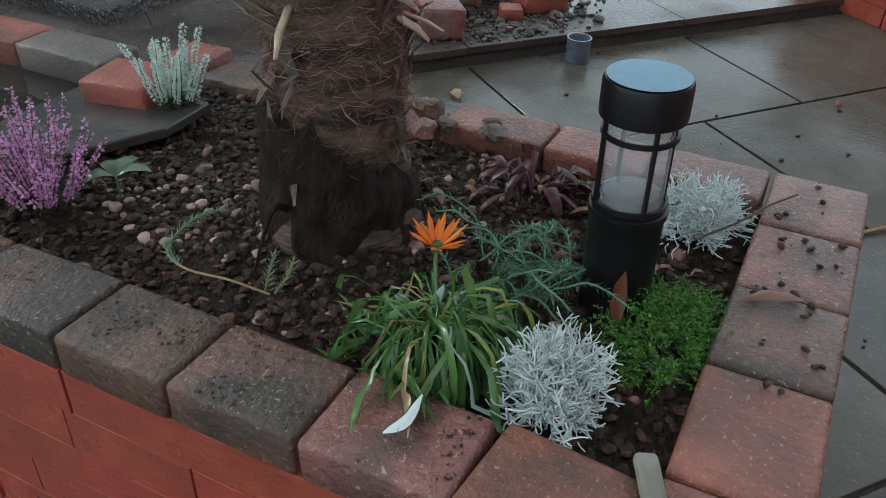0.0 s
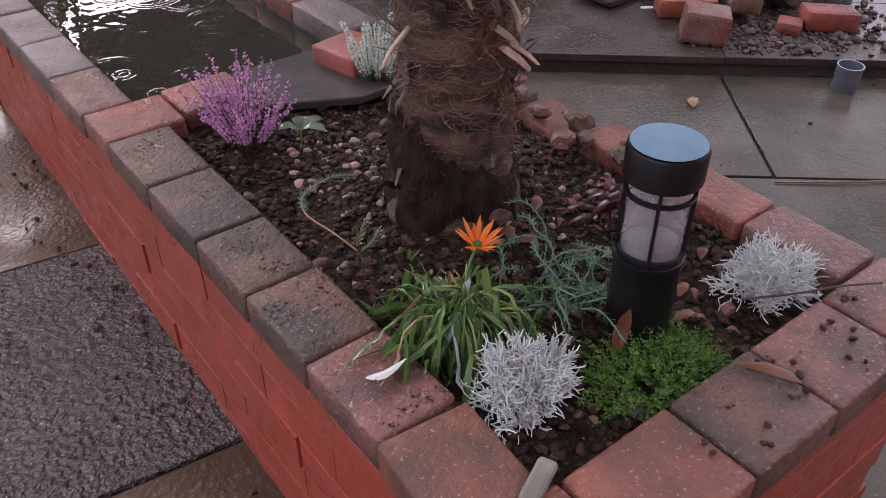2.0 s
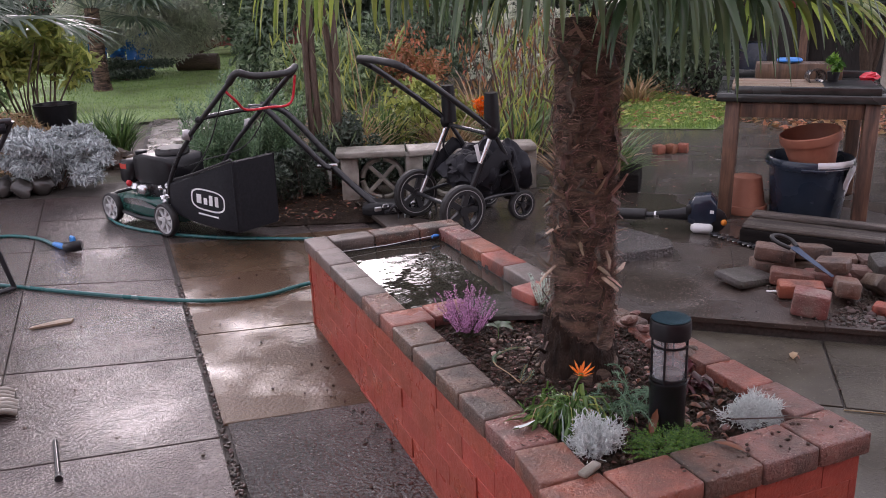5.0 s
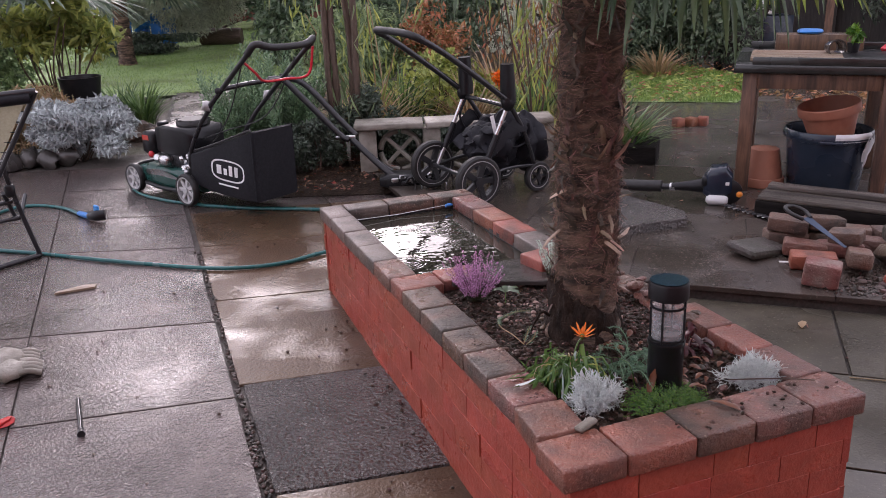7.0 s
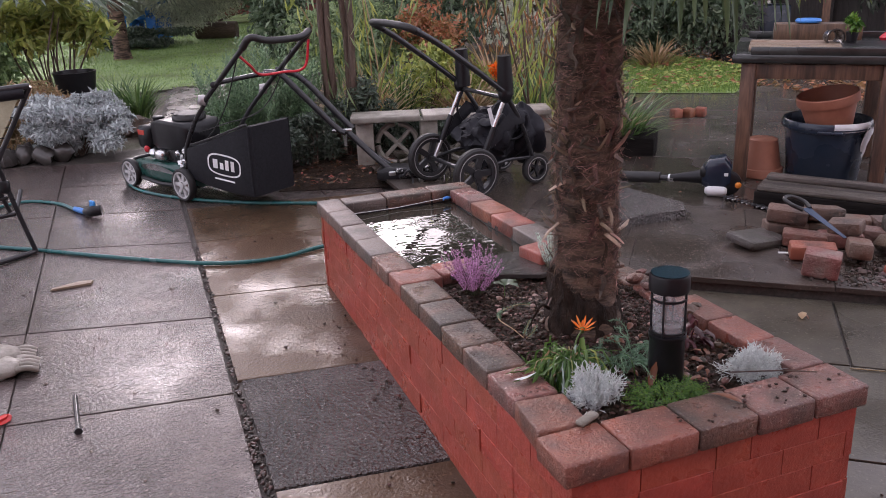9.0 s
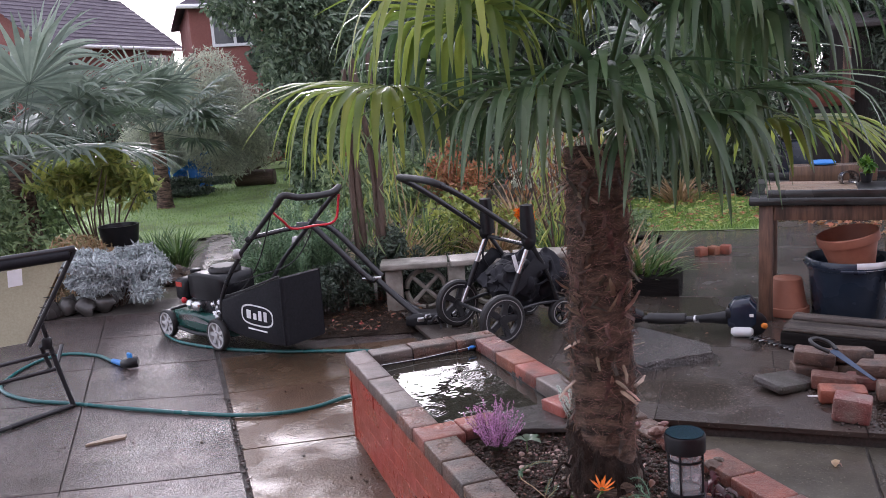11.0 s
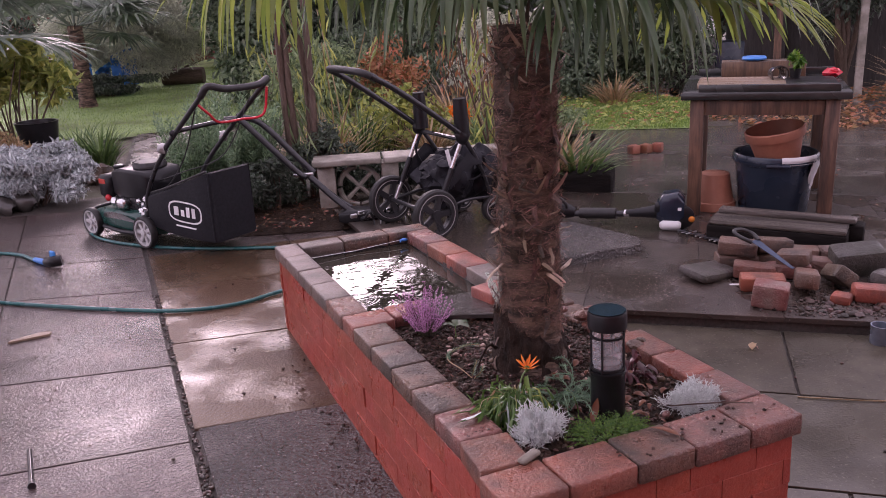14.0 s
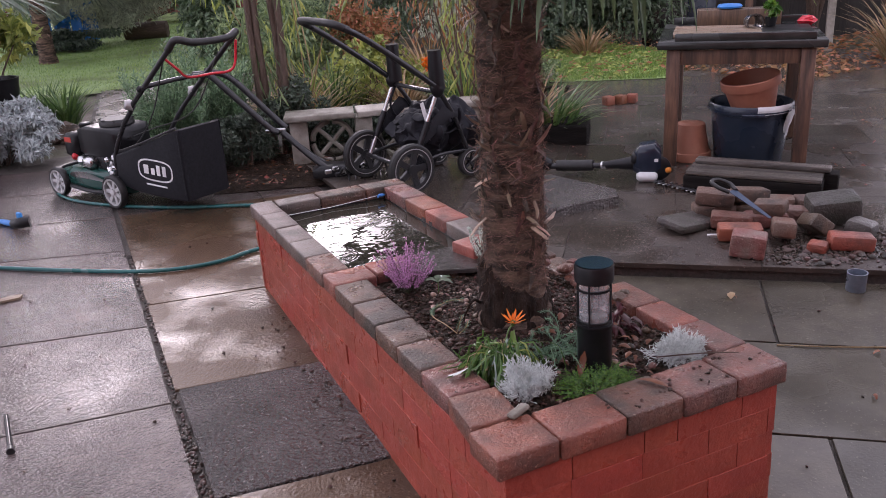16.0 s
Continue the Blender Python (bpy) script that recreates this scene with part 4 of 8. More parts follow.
# heath: low bright green feathery mat
heath = thing("heath_plant", "low bright green feathery heath", "plant")
hm_ = M()
for k in range(330):
    a, q = gr.uniform(0, 6.283), math.sqrt(gr.random())
    o = Vector((math.cos(a), math.sin(a), 0))
    p = Vector((0.392, 0.188, 0.438)) + Vector((o.x * 0.085 * q, o.y * 0.06 * q, 0))
    d = (Vector((0, 0, 1.0 - 0.5 * q)) + o * 0.9 * q + Vector((gr.gauss(0, 0.35), gr.gauss(0, 0.35), 0))).normalized()
    L = gr.uniform(0.03, 0.06)
    n = 9
    for j in range(1, n + 1):
        c = p + d * L * j / n + Vector((0, 0, -0.01 * (j / n) ** 2))
        for s in range(3):
            w = (d * 0.6 + Vector((gr.gauss(0, 1), gr.gauss(0, 1), gr.gauss(0, 0.6)))).normalized()
            e = c + w * 0.0062
            sd = w.orthogonal().normalized() * 0.0011
            k0 = len(hm_.v)
            hm_.v += [tuple(c), tuple((c + e) / 2 + sd), tuple(e), tuple((c + e) / 2 - sd)]
            hm_.f.append((k0, k0 + 1, k0 + 2, k0 + 3))
part("foliage", hm_, BRIGHT_GREEN, heath)


def heather(x, y, z, n, h, lean, bell, seed, label, width, bells=90, size=0.0062):
    r = random.Random(seed)
    ob = thing("heather", label, "plant", group="heathers in the bed")
    st, c, d = M(), [], []
    gc, gd = [], []
    for k in range(n):
        a = r.uniform(0, 6.283)
        o = Vector((math.cos(a), math.sin(a), 0)) * math.sqrt(r.random())
        p = Vector((x, y, z)) + o * 0.03
        w = (Vector((0, 0, 1)) + o * lean).normalized()
        L = h * r.uniform(0.55, 1.05) * (1 - 0.25 * o.length)
        line = [p]
        for j in range(4):
            p = p + w * L / 4
            w = (w + Vector((r.gauss(0, 0.08), r.gauss(0, 0.08), 0.06))).normalized()
            line.append(p)
        st.tube(line, [0.0016, 0.0013, 0.001, 0.0008, 0.0005], 4)
        for j in range(bells):
            t = r.uniform(0.02, 1.0) * 3.999
            q = line[int(t)] + (line[int(t) + 1] - line[int(t)]) * (t % 1)
            u = Vector((r.gauss(0, 1), r.gauss(0, 1), r.gauss(0.2, 0.7))).normalized()
            (c if t > 1.05 else gc).append(q + u * width)
            (d if t > 1.05 else gd).append(u)
    part("stem", st, BARK, ob)["kind"] = "stuff"
    bl = part("bell", leaf_mesh("bells", [tuple(q) for q in c], RNG.normal(size=(len(c), 3)), [tuple(q) for q in d], size, size * 0.68, bell), bell, ob)
    bl["kind"] = "stuff"
    part("foliage", leaf_mesh("foliage", [tuple(q) for q in gc], RNG.normal(size=(len(gc), 3)), [tuple(q) for q in gd], 0.008, 0.002, HEATHER_STEM), HEATHER_STEM, ob)


heather(0.249, 1.125, 0.435, 70, 0.20, 0.85, HEATHER_PINK, 3, "pink flowering heather beside the coping", 0.0045)
heather(0.603, 1.175, 0.445, 18, 0.185, 0.42, HEATHER_WHITE, 4, "white flowering heather beside the orange brick", 0.006, 420, 0.0048)


def sprig(m, pts, n, length, r, width=0.0013, flat=False):
    """Needle leaves along a stem."""
    line = arc(pts, 8)
    for j in range(n):
        t = (0.04 + 0.96 * j / n) * (len(line) - 1.001)
        q = line[int(t)] + (line[int(t) + 1] - line[int(t)]) * (t % 1)
        d = (line[int(t) + 1] - line[int(t)]).normalized()
        s = d.orthogonal().normalized()
        u = d.cross(s)
        a = j * 2.4
        w = (s * math.cos(a) + u * math.sin(a) + d * 0.75).normalized()
        e = q + w * length * r.uniform(0.75, 1.1)
        sd = w.cross(d).normalized() * width
        k = len(m.v)
        m.v += [tuple(q), tuple(q * 0.45 + e * 0.55 + sd), tuple(e), tuple(q * 0.45 + e * 0.55 - sd)]
        m.f.append((k, k + 1, k + 2, k + 3))
    return line


euph = thing("spurge_sprig", "trailing spurge with blue-green needle leaves", "plant")
em, sr = M(), random.Random(4)
EU = [[(0.215, 0.67, 0.45), (0.20, 0.72, 0.465), (0.19, 0.79, 0.468), (0.215, 0.84, 0.47), (0.27, 0.84, 0.485), (0.31, 0.815, 0.49)],
      [(0.22, 0.68, 0.45), (0.225, 0.675, 0.475), (0.235, 0.67, 0.505)], [(0.22, 0.665, 0.45), (0.238, 0.655, 0.47), (0.245, 0.65, 0.49)]]
ems = M()
for i, pts in enumerate(EU):
    line = sprig(em, pts if i else pts[2:], 150 if not i else 50, 0.013, sr)
    ems.tube(arc(pts, 6), 0.0018, 5)
part("stem", ems, STRAW, euph)
part("needle", em, GREY_GREEN, euph)["kind"] = "stuff"

trail = thing("trailing_sedum", "trailing grey-green stonecrop looping over the soil", "plant")
tm, ts = M(), M()
for k in range(30):
    a = sr.uniform(0, 6.283)
    p = Vector((0.40 + sr.uniform(-0.07, 0.05), 0.41 + sr.uniform(-0.07, 0.07), 0.445))
    pts, w = [p], Vector((math.cos(a), math.sin(a), sr.uniform(0.6, 1.4))).normalized()
    for j in range(5):
        p = p + w * sr.uniform(0.022, 0.036)
        if p.z < 0.447:
            p.z = 0.449
        b = sr.uniform(-0.9, 0.9)
        w = (Matrix.Rotation(b, 3, "Z") @ w + Vector((0, 0, -0.33))).normalized()
        pts.append(p)
    sprig(tm, pts, 75, 0.0125, sr, 0.001)
    ts.tube(arc(pts, 5), 0.0014, 5)
part("stem", ts, GREY_GREEN, trail)["kind"] = "stuff"
part("needle", tm, GREY_GREEN, trail)["kind"] = "stuff"

heuch = thing("dark_leaved_plant", "low plant with wilted dark red leaves", "plant")
for k in range(30):
    a = sr.uniform(0, 6.283)
    o = Vector((math.cos(a), math.sin(a), 0))
    p = Vector((0.65, 0.47, 0.435)) + o * sr.uniform(0, 0.045)
    w = sr.uniform(0.007, 0.013)
    q = p + o * sr.uniform(0.015, 0.05) + Vector((0, 0, sr.uniform(0.015, 0.06)))
    part("leaf", M().blade([p, (p + q) / 2 + Vector((0, 0, 0.01)), q, q + o * 0.022 - Vector((0, 0, 0.012)), q + o * 0.03 - Vector((0, 0, 0.03))], [0.001, 0.004, w, w * 0.8, 0.001], (-o.y, o.x, sr.uniform(-0.5, 0.5)), 0.35), DARK_RED_LEAF, heuch, smooth=70)
seed = thing("broad_leaved_seedling", "small dark green broad-leaved seedling", "plant")
for k, (a, L) in enumerate(((0.2, 0.06), (-0.8, 0.055), (1.1, 0.045), (2.6, 0.05))):
    o = Vector((math.cos(a), math.sin(a), 0))
    p = Vector((0.33, 1.05, 0.47))
    part("leaf", M().blade([p, p + o * L * 0.4 + Vector((0, 0, 0.014)), p + o * L * 0.8 + Vector((0, 0, 0.01)), p + o * L], [0.002, 0.015, 0.013, 0.001], (-o.y, o.x, 0), 0.25), LAUREL, seed, smooth=70)
part("stem", M().tube([(0.33, 1.05, 0.43), (0.33, 1.05, 0.47)], 0.002, 5), GRASS_GREEN, seed)

# loose leaves, twigs and stone chips in and on the bed
for k in range(34):
    x, y = sr.uniform(0.36, 0.74), sr.uniform(0.16, 0.62)
    if math.hypot(x - 0.446, y - 0.283) < 0.06:
        continue
    a = sr.uniform(0, 6.283)
    o = Vector((math.cos(a), math.sin(a), 0))
    p, L = Vector((x, y, soil_z(x, y) + 0.008)), sr.uniform(0.02, 0.045)
    thing("fallen_leaf", "curled wet brown fallen leaf on the soil", "leaf", group="fallen leaves in the bed",
          m=M().blade([p, p + o * L * 0.4 + Vector((0, 0, 0.008)), p + o * L * 0.75 + Vector((0, 0, 0.009)), p + o * L], [0.002, L * 0.26, L * 0.22, 0.001], (-o.y, o.x, sr.uniform(-0.4, 0.4)), 0.4), material=DEAD_LEAF, smooth=70)
thing("fallen_leaf", "pinkish-brown fallen leaf on the end coping", "leaf", m=M().blade([(0.47, 0.115, TOP + 0.004), (0.49, 0.085, TOP + 0.010), (0.505, 0.055, TOP + 0.007), (0.51, 0.04, TOP + 0.003)], [0.002, 0.011, 0.009, 0.001], (1, 0.4, 0), 0.4), material=DEAD_LEAF, smooth=70)
thing("fallen_leaf", "upright curled orange-brown leaf by the lamp", "leaf", m=M().blade([(0.375, 0.245, 0.44), (0.385, 0.25, 0.47), (0.395, 0.252, 0.495), (0.398, 0.25, 0.515)], [0.003, 0.011, 0.009, 0.001], (0.6, -0.8, 0), 0.4), material=DEAD_LEAF, smooth=70)
thing("twig", "thin brown twig lying across the coping", "twig", m=M().tube(arc([(0.60, 0.20, 0.462), (0.66, 0.15, 0.475), (0.73, 0.12, 0.474), (0.79, 0.085, 0.473)], 4), 0.002, 5), material=BARK)
thing("concrete_shard", "grey broken concrete shard at the bed corner", "stone", m=worn_block(0.07, 0.026, 0.014, 0.006, 9, 4), material=CONCRETE, at=T(0.12, 0.135, TOP + 0.007, 25))
for k, (x, y, s, mt) in enumerate(((0.165, 0.70, 0.019, OLD_BRICK), (0.185, 0.665, 0.016, PEBBLE), (0.34, 0.175, 0.03, SLATE), (0.14, 0.455, 0.012, PEBBLE), (0.47, 1.0, 0.018, PEBBLE))):
    thing("stone_chip", "small wet stone chip on the soil", "stone", group="stone chips in the bed", m=M().rock(s, s * 0.7, s * 0.45, T(x, y, max(soil_z(x, y), 0.45 if x < 0.15 else 0) + s * 0.2, 40 * k), 0.5, 8, 5, k), material=mt, smooth=50)
for k in range(9):
    x, y = 0.76 + sr.uniform(-0.05, 0.09), 0.66 + sr.uniform(-0.1, 0.35)
    s = sr.uniform(0.022, 0.05)
    thing("brick_fragment", "broken wet brick fragment at the bed's back edge", "stone", group="brick fragments at the bed's edge",
          m=M().rock(s * 0.8, s * 0.62, s * 0.42, None, 0.5, 9, 6, k), material=OLD_BRICK if k % 3 else BRICK_DARK, smooth=30, at=T(x, y, 0.46 + s * 0.2, sr.uniform(0, 360), sr.uniform(-20, 20), sr.uniform(-20, 20)))

# ---- palms ----
site = Matrix.Translation((0.052, 0.024, 0.0))
def frond(palm, base, az, el, stalk, fan, droop, material, seed, segs=38, spread=122, roll=0.0, stalk_mat=None, width=0.0142):
    """A fan leaf: a stalk that arches out and a fan of folded, hanging segments."""
    r = random.Random(seed)
    d = Vector((math.cos(az) * math.cos(el), math.sin(az) * math.cos(el), math.sin(el)))
    pts, p, w = [Vector(base)], Vector(base), d.copy()
    for k in range(6):
        p = p + w * (stalk / 6)
        w = (w + Vector((0, 0, -0.045 * droop))).normalized()
        pts.append(p.copy())
    st = part("stalk", M().tube(pts, [0.011 - 0.0011 * k for k in range(7)], 6), stalk_mat or material, palm, smooth=60)
    side = w.cross(Vector((0, 0, 1))).normalized()
    side = Matrix.Rotation(roll, 3, w) @ side
    m, step = M(), math.radians(2 * spread / (segs - 1))
    top = r.uniform(0.46, 0.58)
    for k in range(segs):
        a = math.radians(-spread + 2 * spread * k / (segs - 1) + r.uniform(-1.2, 1.2))
        q = (w * math.cos(a) + side * math.sin(a)).normalized()
        L = fan * (1 - 0.25 * (abs(a) / math.radians(spread)) ** 1.5) * r.uniform(0.88, 1.06)
        line, c, g = [p.copy()], p.copy(), droop * (r.uniform(0.1, 0.5) if r.random() < 0.26 else r.uniform(0.8, 1.3))
        n, hinge = 11, top + r.uniform(-0.06, 0.08)
        for j in range(1, n + 1):
            t = j / n
            bend = 0.045 * g if t < hinge else (0.62 * g if t < hinge + 0.2 else 0.3 * g)
            q = (q + Vector((r.gauss(0, 0.012), r.gauss(0, 0.012), -bend))).normalized()
            c = c + q * (L / n)
            line.append(c.copy())
        tan = (-w * math.sin(a) + side * math.cos(a))
        ws = [min(width * (1.12 - 0.95 * max(0.0, j / n - 0.45) / 0.55), max(0.0025, 0.54 * step * L * j / n)) for j in range(n)] + [0.0008]
        m.blade(line, ws, tan, r.uniform(0.25, 0.5) * (1 if k % 2 else -1))
    return part("frond", m, material, palm, smooth=70)


def trunk(palm, x, y, z0, z1, r0, r1, seed, lean=(0.0, 0.0), stubs=60, hairs=900, mat=None):
    r = random.Random(seed)
    m, n, rows = M(), 40, 60

    def axis(t):
        return x + lean[0] * t, y + lean[1] * t, z0 + (z1 - z0) * t

    def rad(t):
        return r0 + (r1 - r0) * min(1, t * 1.6) + 0.025 * math.exp(-((t) / 0.08) ** 2)

    for k in range(rows + 1):
        t = k / rows
        cx, cy, cz = axis(t)
        for a in range(n):
            ph = 2 * math.pi * a / n
            dv = Vector((math.cos(ph) * 3, math.sin(ph) * 3, cz * 16 + 1.2 * ph))
            q = rad(t) * (1 + 0.13 * noise.noise(dv + Vector((seed, 0, 0))) + 0.07 * noise.noise(dv * 3))
            m.v.append((cx + q * math.cos(ph), cy + q * math.sin(ph), cz))
    for k in range(rows):
        for a in range(n):
            b = (a + 1) % n
            m.f.append((k * n + a, k * n + b, (k + 1) * n + b, (k + 1) * n + a))
    tr = part("trunk", m, mat or FIBRE, palm, "shaggy brown fibrous trunk", 70)
    for k in range(stubs):
        t = r.uniform(0.3, 1.0)
        ph = r.uniform(0, 6.283)
        cx, cy, cz = axis(t)
        o = Vector((math.cos(ph), math.sin(ph), 0))
        tg = Vector((-math.sin(ph), math.cos(ph), 0))
        b = Vector((cx, cy, cz)) + o * rad(t) * 1.0
        L, w = r.uniform(0.035, 0.09), r.uniform(0.004, 0.01)
        e = b + (o * r.uniform(0.25, 0.9) + tg * r.uniform(-0.7, 0.7) + Vector((0, 0, r.choice((-0.5, 0.3, 0.8, 1.2)) * r.uniform(0.6, 1.0)))).normalized() * L
        mid = (b + e) / 2 + o * 0.008
        s = M().blade([b, mid, e], [w, w * 0.85, w * r.uniform(0.15, 0.6)], tg, 0.35)
        s.blade([b - o * 0.005, mid - o * 0.007, e - o * 0.003], [w * 0.9, w * 0.7, 0.002], -tg, -0.3)
        part("leaf_base", s, STUB, palm, "split pale old leaf base" if not k else "", 60)
    sh = M()
    for k in range(min(160, hairs // 12)):
        t, ph = r.uniform(0.16, 1.0), r.uniform(0, 6.283)
        cx, cy, cz = axis(t)
        o = Vector((math.cos(ph), math.sin(ph), 0))
        tg = Vector((-math.sin(ph), math.cos(ph), 0))
        b = Vector((cx, cy, cz)) + o * rad(t) * 0.98
        up, L, w = r.choice((-1, 1, 1)), r.uniform(0.04, 0.10), r.uniform(0.005, 0.013)
        line = [b, b + o * 0.01 + Vector((0, 0, up * L * 0.4)), b + o * r.uniform(0.012, 0.03) + tg * r.uniform(-0.02, 0.02) + Vector((0, 0, up * L * 0.75)), b + o * r.uniform(0.01, 0.045) + tg * r.uniform(-0.04, 0.04) + Vector((0, 0, up * L))]
        sh.blade(line, [w, w * 0.9, w * 0.6, w * 0.15], tg, r.uniform(-0.3, 0.5))
    part("sheath", sh, SHEATH, palm, "dark torn old leaf sheaths")["kind"] = "stuff"
    hm = M()
    for k in range(hairs):
        t, ph = r.uniform(0.14, 1.0), r.uniform(0, 6.283)
        cx, cy, cz = axis(t)
        o = Vector((math.cos(ph), math.sin(ph), 0))
        tg = Vector((-math.sin(ph), math.cos(ph), 0))
        p = Vector((cx, cy, cz)) + o * rad(t) * 0.98
        w = (tg * r.uniform(-1.4, 1.4) + o * r.uniform(0.05, 0.6) + Vector((0, 0, r.uniform(-0.9, 0.6)))).normalized()
        L, line = r.uniform(0.016, 0.06), [p]
        for j in range(3):
            p = p + w * (L / 3)
            w = (w - o * 0.35 + Vector((0, 0, r.uniform(-0.5, 0.3))) + tg * r.uniform(-0.6, 0.6)).normalized()
            line.append(p)
        hw = 0.00042 if k % 40 else 0.0015
        hm.blade(line, [hw * 1.1, hw, hw * 0.8, hw * 0.3], Vector((0, 0, 1)) + o * 0.3, 0)
    hr = part("fibre", hm, HAIR, palm, "loose brown trunk fibre")
    hr["kind"] = "stuff"
    return tr


palm = thing("windmill_palm", "windmill palm with shaggy trunk and drooping green fans", "palm tree")
trunk(palm, 0.414, 0.69, 0.41, 1.50, 0.098, 0.088, 3, (0.03, 0.03), 72, 10500)
rt, rr = M(), 36
for k in range(13):
    t = k / 12
    for a in range(rr):
        ph = 2 * math.pi * a / rr
        top = 0.60 + 0.06 * math.sin(ph - 0.7) + 0.03 * noise.noise(Vector((math.cos(ph) * 3, math.sin(ph) * 3, 4)))
        z = 0.40 + (top - 0.40) * t
        q = (0.128 - 0.022 * t - (0.03 if k == 12 else 0)) * (1 + 0.16 * noise.noise(Vector((math.cos(ph) * 4, math.sin(ph) * 4, z * 18))))
        rt.v.append((0.416 + q * math.cos(ph), 0.692 + q * math.sin(ph), z))
for k in range(12):
    for a in range(rr):
        rt.f.append((k * rr + a, k * rr + (a + 1) % rr, (k + 1) * rr + (a + 1) % rr, (k + 1) * rr + a))
part("root_mass", rt, ROOT, palm, "dark wet mass of roots at the trunk's foot", 60)
rq = random.Random(12)
for k in range(2):
    ph = rq.uniform(0, 6.283)
    o = Vector((math.cos(ph), math.sin(ph), 0))
    b = Vector((0.416, 0.692, rq.uniform(0.47, 0.53))) + o * 0.115
    part("root", M().tube(arc([b, b + o * 0.03 + Vector((0, 0, 0.01)), b + o * rq.uniform(0.05, 0.09) - Vector((0, 0, b.z - 0.435))], 5), [0.006, 0.006, 0.0055, 0.005, 0.0045, 0.004, 0.0035, 0.003, 0.0025, 0.002, 0.0015], 6), ROOT, palm, smooth=60)
CROWN = (0.442, 0.72, 1.49)
# (azimuth, elevation, stalk, fan, droop, kind)
FANS = [
    (168, 25, 0.58, 0.50, 1.15, 1), (196, 44, 0.50, 0.50, 1.3, 1), (222, 30, 0.30, 0.48, 1.2, 0), (246, 34, 0.26, 0.52, 0.95, 0),
    (126, 28, 0.42, 0.46, 1.2, 0), (285, 20, 0.26, 0.46, 1.0, 0), (318, 22, 0.36, 0.50, 0.9, 0), (340, 40, 0.52, 0.52, 1.1, 0),
    (352, 7, 0.52, 0.52, 0.4, 1), (12, 28, 0.46, 0.50, 0.9, 0), (325, 58, 0.50, 0.50, 1.0, 0), (35, 40, 0.45, 0.5, 1.0, 0),
    (70, 30, 0.45, 0.5, 1.0, 0), (110, 32, 0.45, 0.5, 1.0, 0), (135, 42, 0.48, 0.5, 1.1, 0), (205, 62, 0.50, 0.52, 1.2, 1),
    (236, 56, 0.46, 0.52, 1.2, 0), (268, 60, 0.42, 0.5, 1.0, 0), (298, 48, 0.44, 0.5, 1.0, 0), (20, 64, 0.5, 0.5, 0.9, 0),
    (90, 66, 0.5, 0.5, 0.8, 0), (160, 68, 0.5, 0.5, 0.9, 0),
]
for k, (az, el, stalk, fan, dr, kd) in enumerate(FANS):
    b = (CROWN[0] + 0.05 * math.cos(radians(az)), CROWN[1] + 0.05 * math.sin(radians(az)), CROWN[2] + 0.002 * el)
    frond(palm, b, radians(az), radians(el), stalk, fan, dr, PALM_YELLOW if kd else PALM_LEAF, 40 + k, stalk_mat=PALM_LEAF)


site = SLOPE


def far_palm(x, y, h, size, seed, label, fans=20, droop=0.26):
    p = thing("fan_palm", label, "palm tree")
    trunk(p, x, y, -0.03, h, 0.13, 0.11, seed, (0.0, 0.0), 40, 300)
    r = random.Random(seed)
    for k in range(fans):
        az = radians(360 * k / fans * 2.4 + r.uniform(-15, 15))
        el = radians(r.uniform(-15, 70))
        frond(p, (x + 0.05 * math.cos(az), y + 0.05 * math.sin(az), h - 0.02), az, el, size * r.uniform(0.8, 1.1), size * 1.05, droop * r.uniform(0.8, 1.2), PALM_DARK, seed * 100 + k, segs=32, stalk_mat=PALM_DARK, width=0.0175 * size / 0.5)
    return p

# ---- the garden behind ----
lawn = sheet("lawn", [(-3.5, 9.8), (0.1, 9.7), (1.4, 9.9), (3.0, 11.5), (4.5, 16), (4, 24), (-4, 24), (-5, 14)], 0.004, LAWN, "wet green lawn with scattered leaves", "lawn")
lawn_side = sheet("lawn_patch", [(3.3, 6.6), (4.1, 6.1), (4.9, 5.6), (6.2, 6.6), (6.0, 9.0), (3.6, 9.2)], 0.066, LAWN, "small lawn strewn with yellow fallen leaves", "lawn")


def blades(name, label, n, poly, z, h, w, material, category="grass"):
    x0, x1 = min(p[0] for p in poly), max(p[0] for p in poly)
    y0, y1 = min(p[1] for p in poly), max(p[1] for p in poly)
    c = np.column_stack([RNG.uniform(x0, x1, n), RNG.uniform(y0, y1, n), np.full(n, z)])
    inside = np.ones(n, bool)
    for i in range(len(poly)):
        p, q = poly[i], poly[(i + 1) % len(poly)]
        inside &= (q[0] - p[0]) * (c[:, 1] - p[1]) - (q[1] - p[1]) * (c[:, 0] - p[0]) > 0
    c = c[inside]
    d = RNG.normal(size=c.shape) * 0.35 + np.array([0, 0, 1.0])
    me = leaf_mesh(name, c + d * h * 0.4, RNG.normal(size=c.shape), d, h, w, material)
    ob = new(name, me)
    ob.matrix_basis = site
    return tagged(ob, label, category, kind="stuff")


blades("lawn_grass", "short wet lawn grass", 34000, [(-2.5, 9.8), (0.1, 9.72), (1.4, 9.95), (2.8, 11.5), (3.4, 16), (3, 20), (-3, 20), (-3.2, 12)], 0.0, 0.035, 0.008, LAWN_BLADE)
blades("lawn_patch_grass", "short grass of the small lawn", 30000, [(3.3, 6.6), (4.1, 6.1), (4.9, 5.6), (6.2, 6.6), (6.0, 9.0), (3.6, 9.2)], 0.062, 0.045, 0.008, LAWN_BLADE)


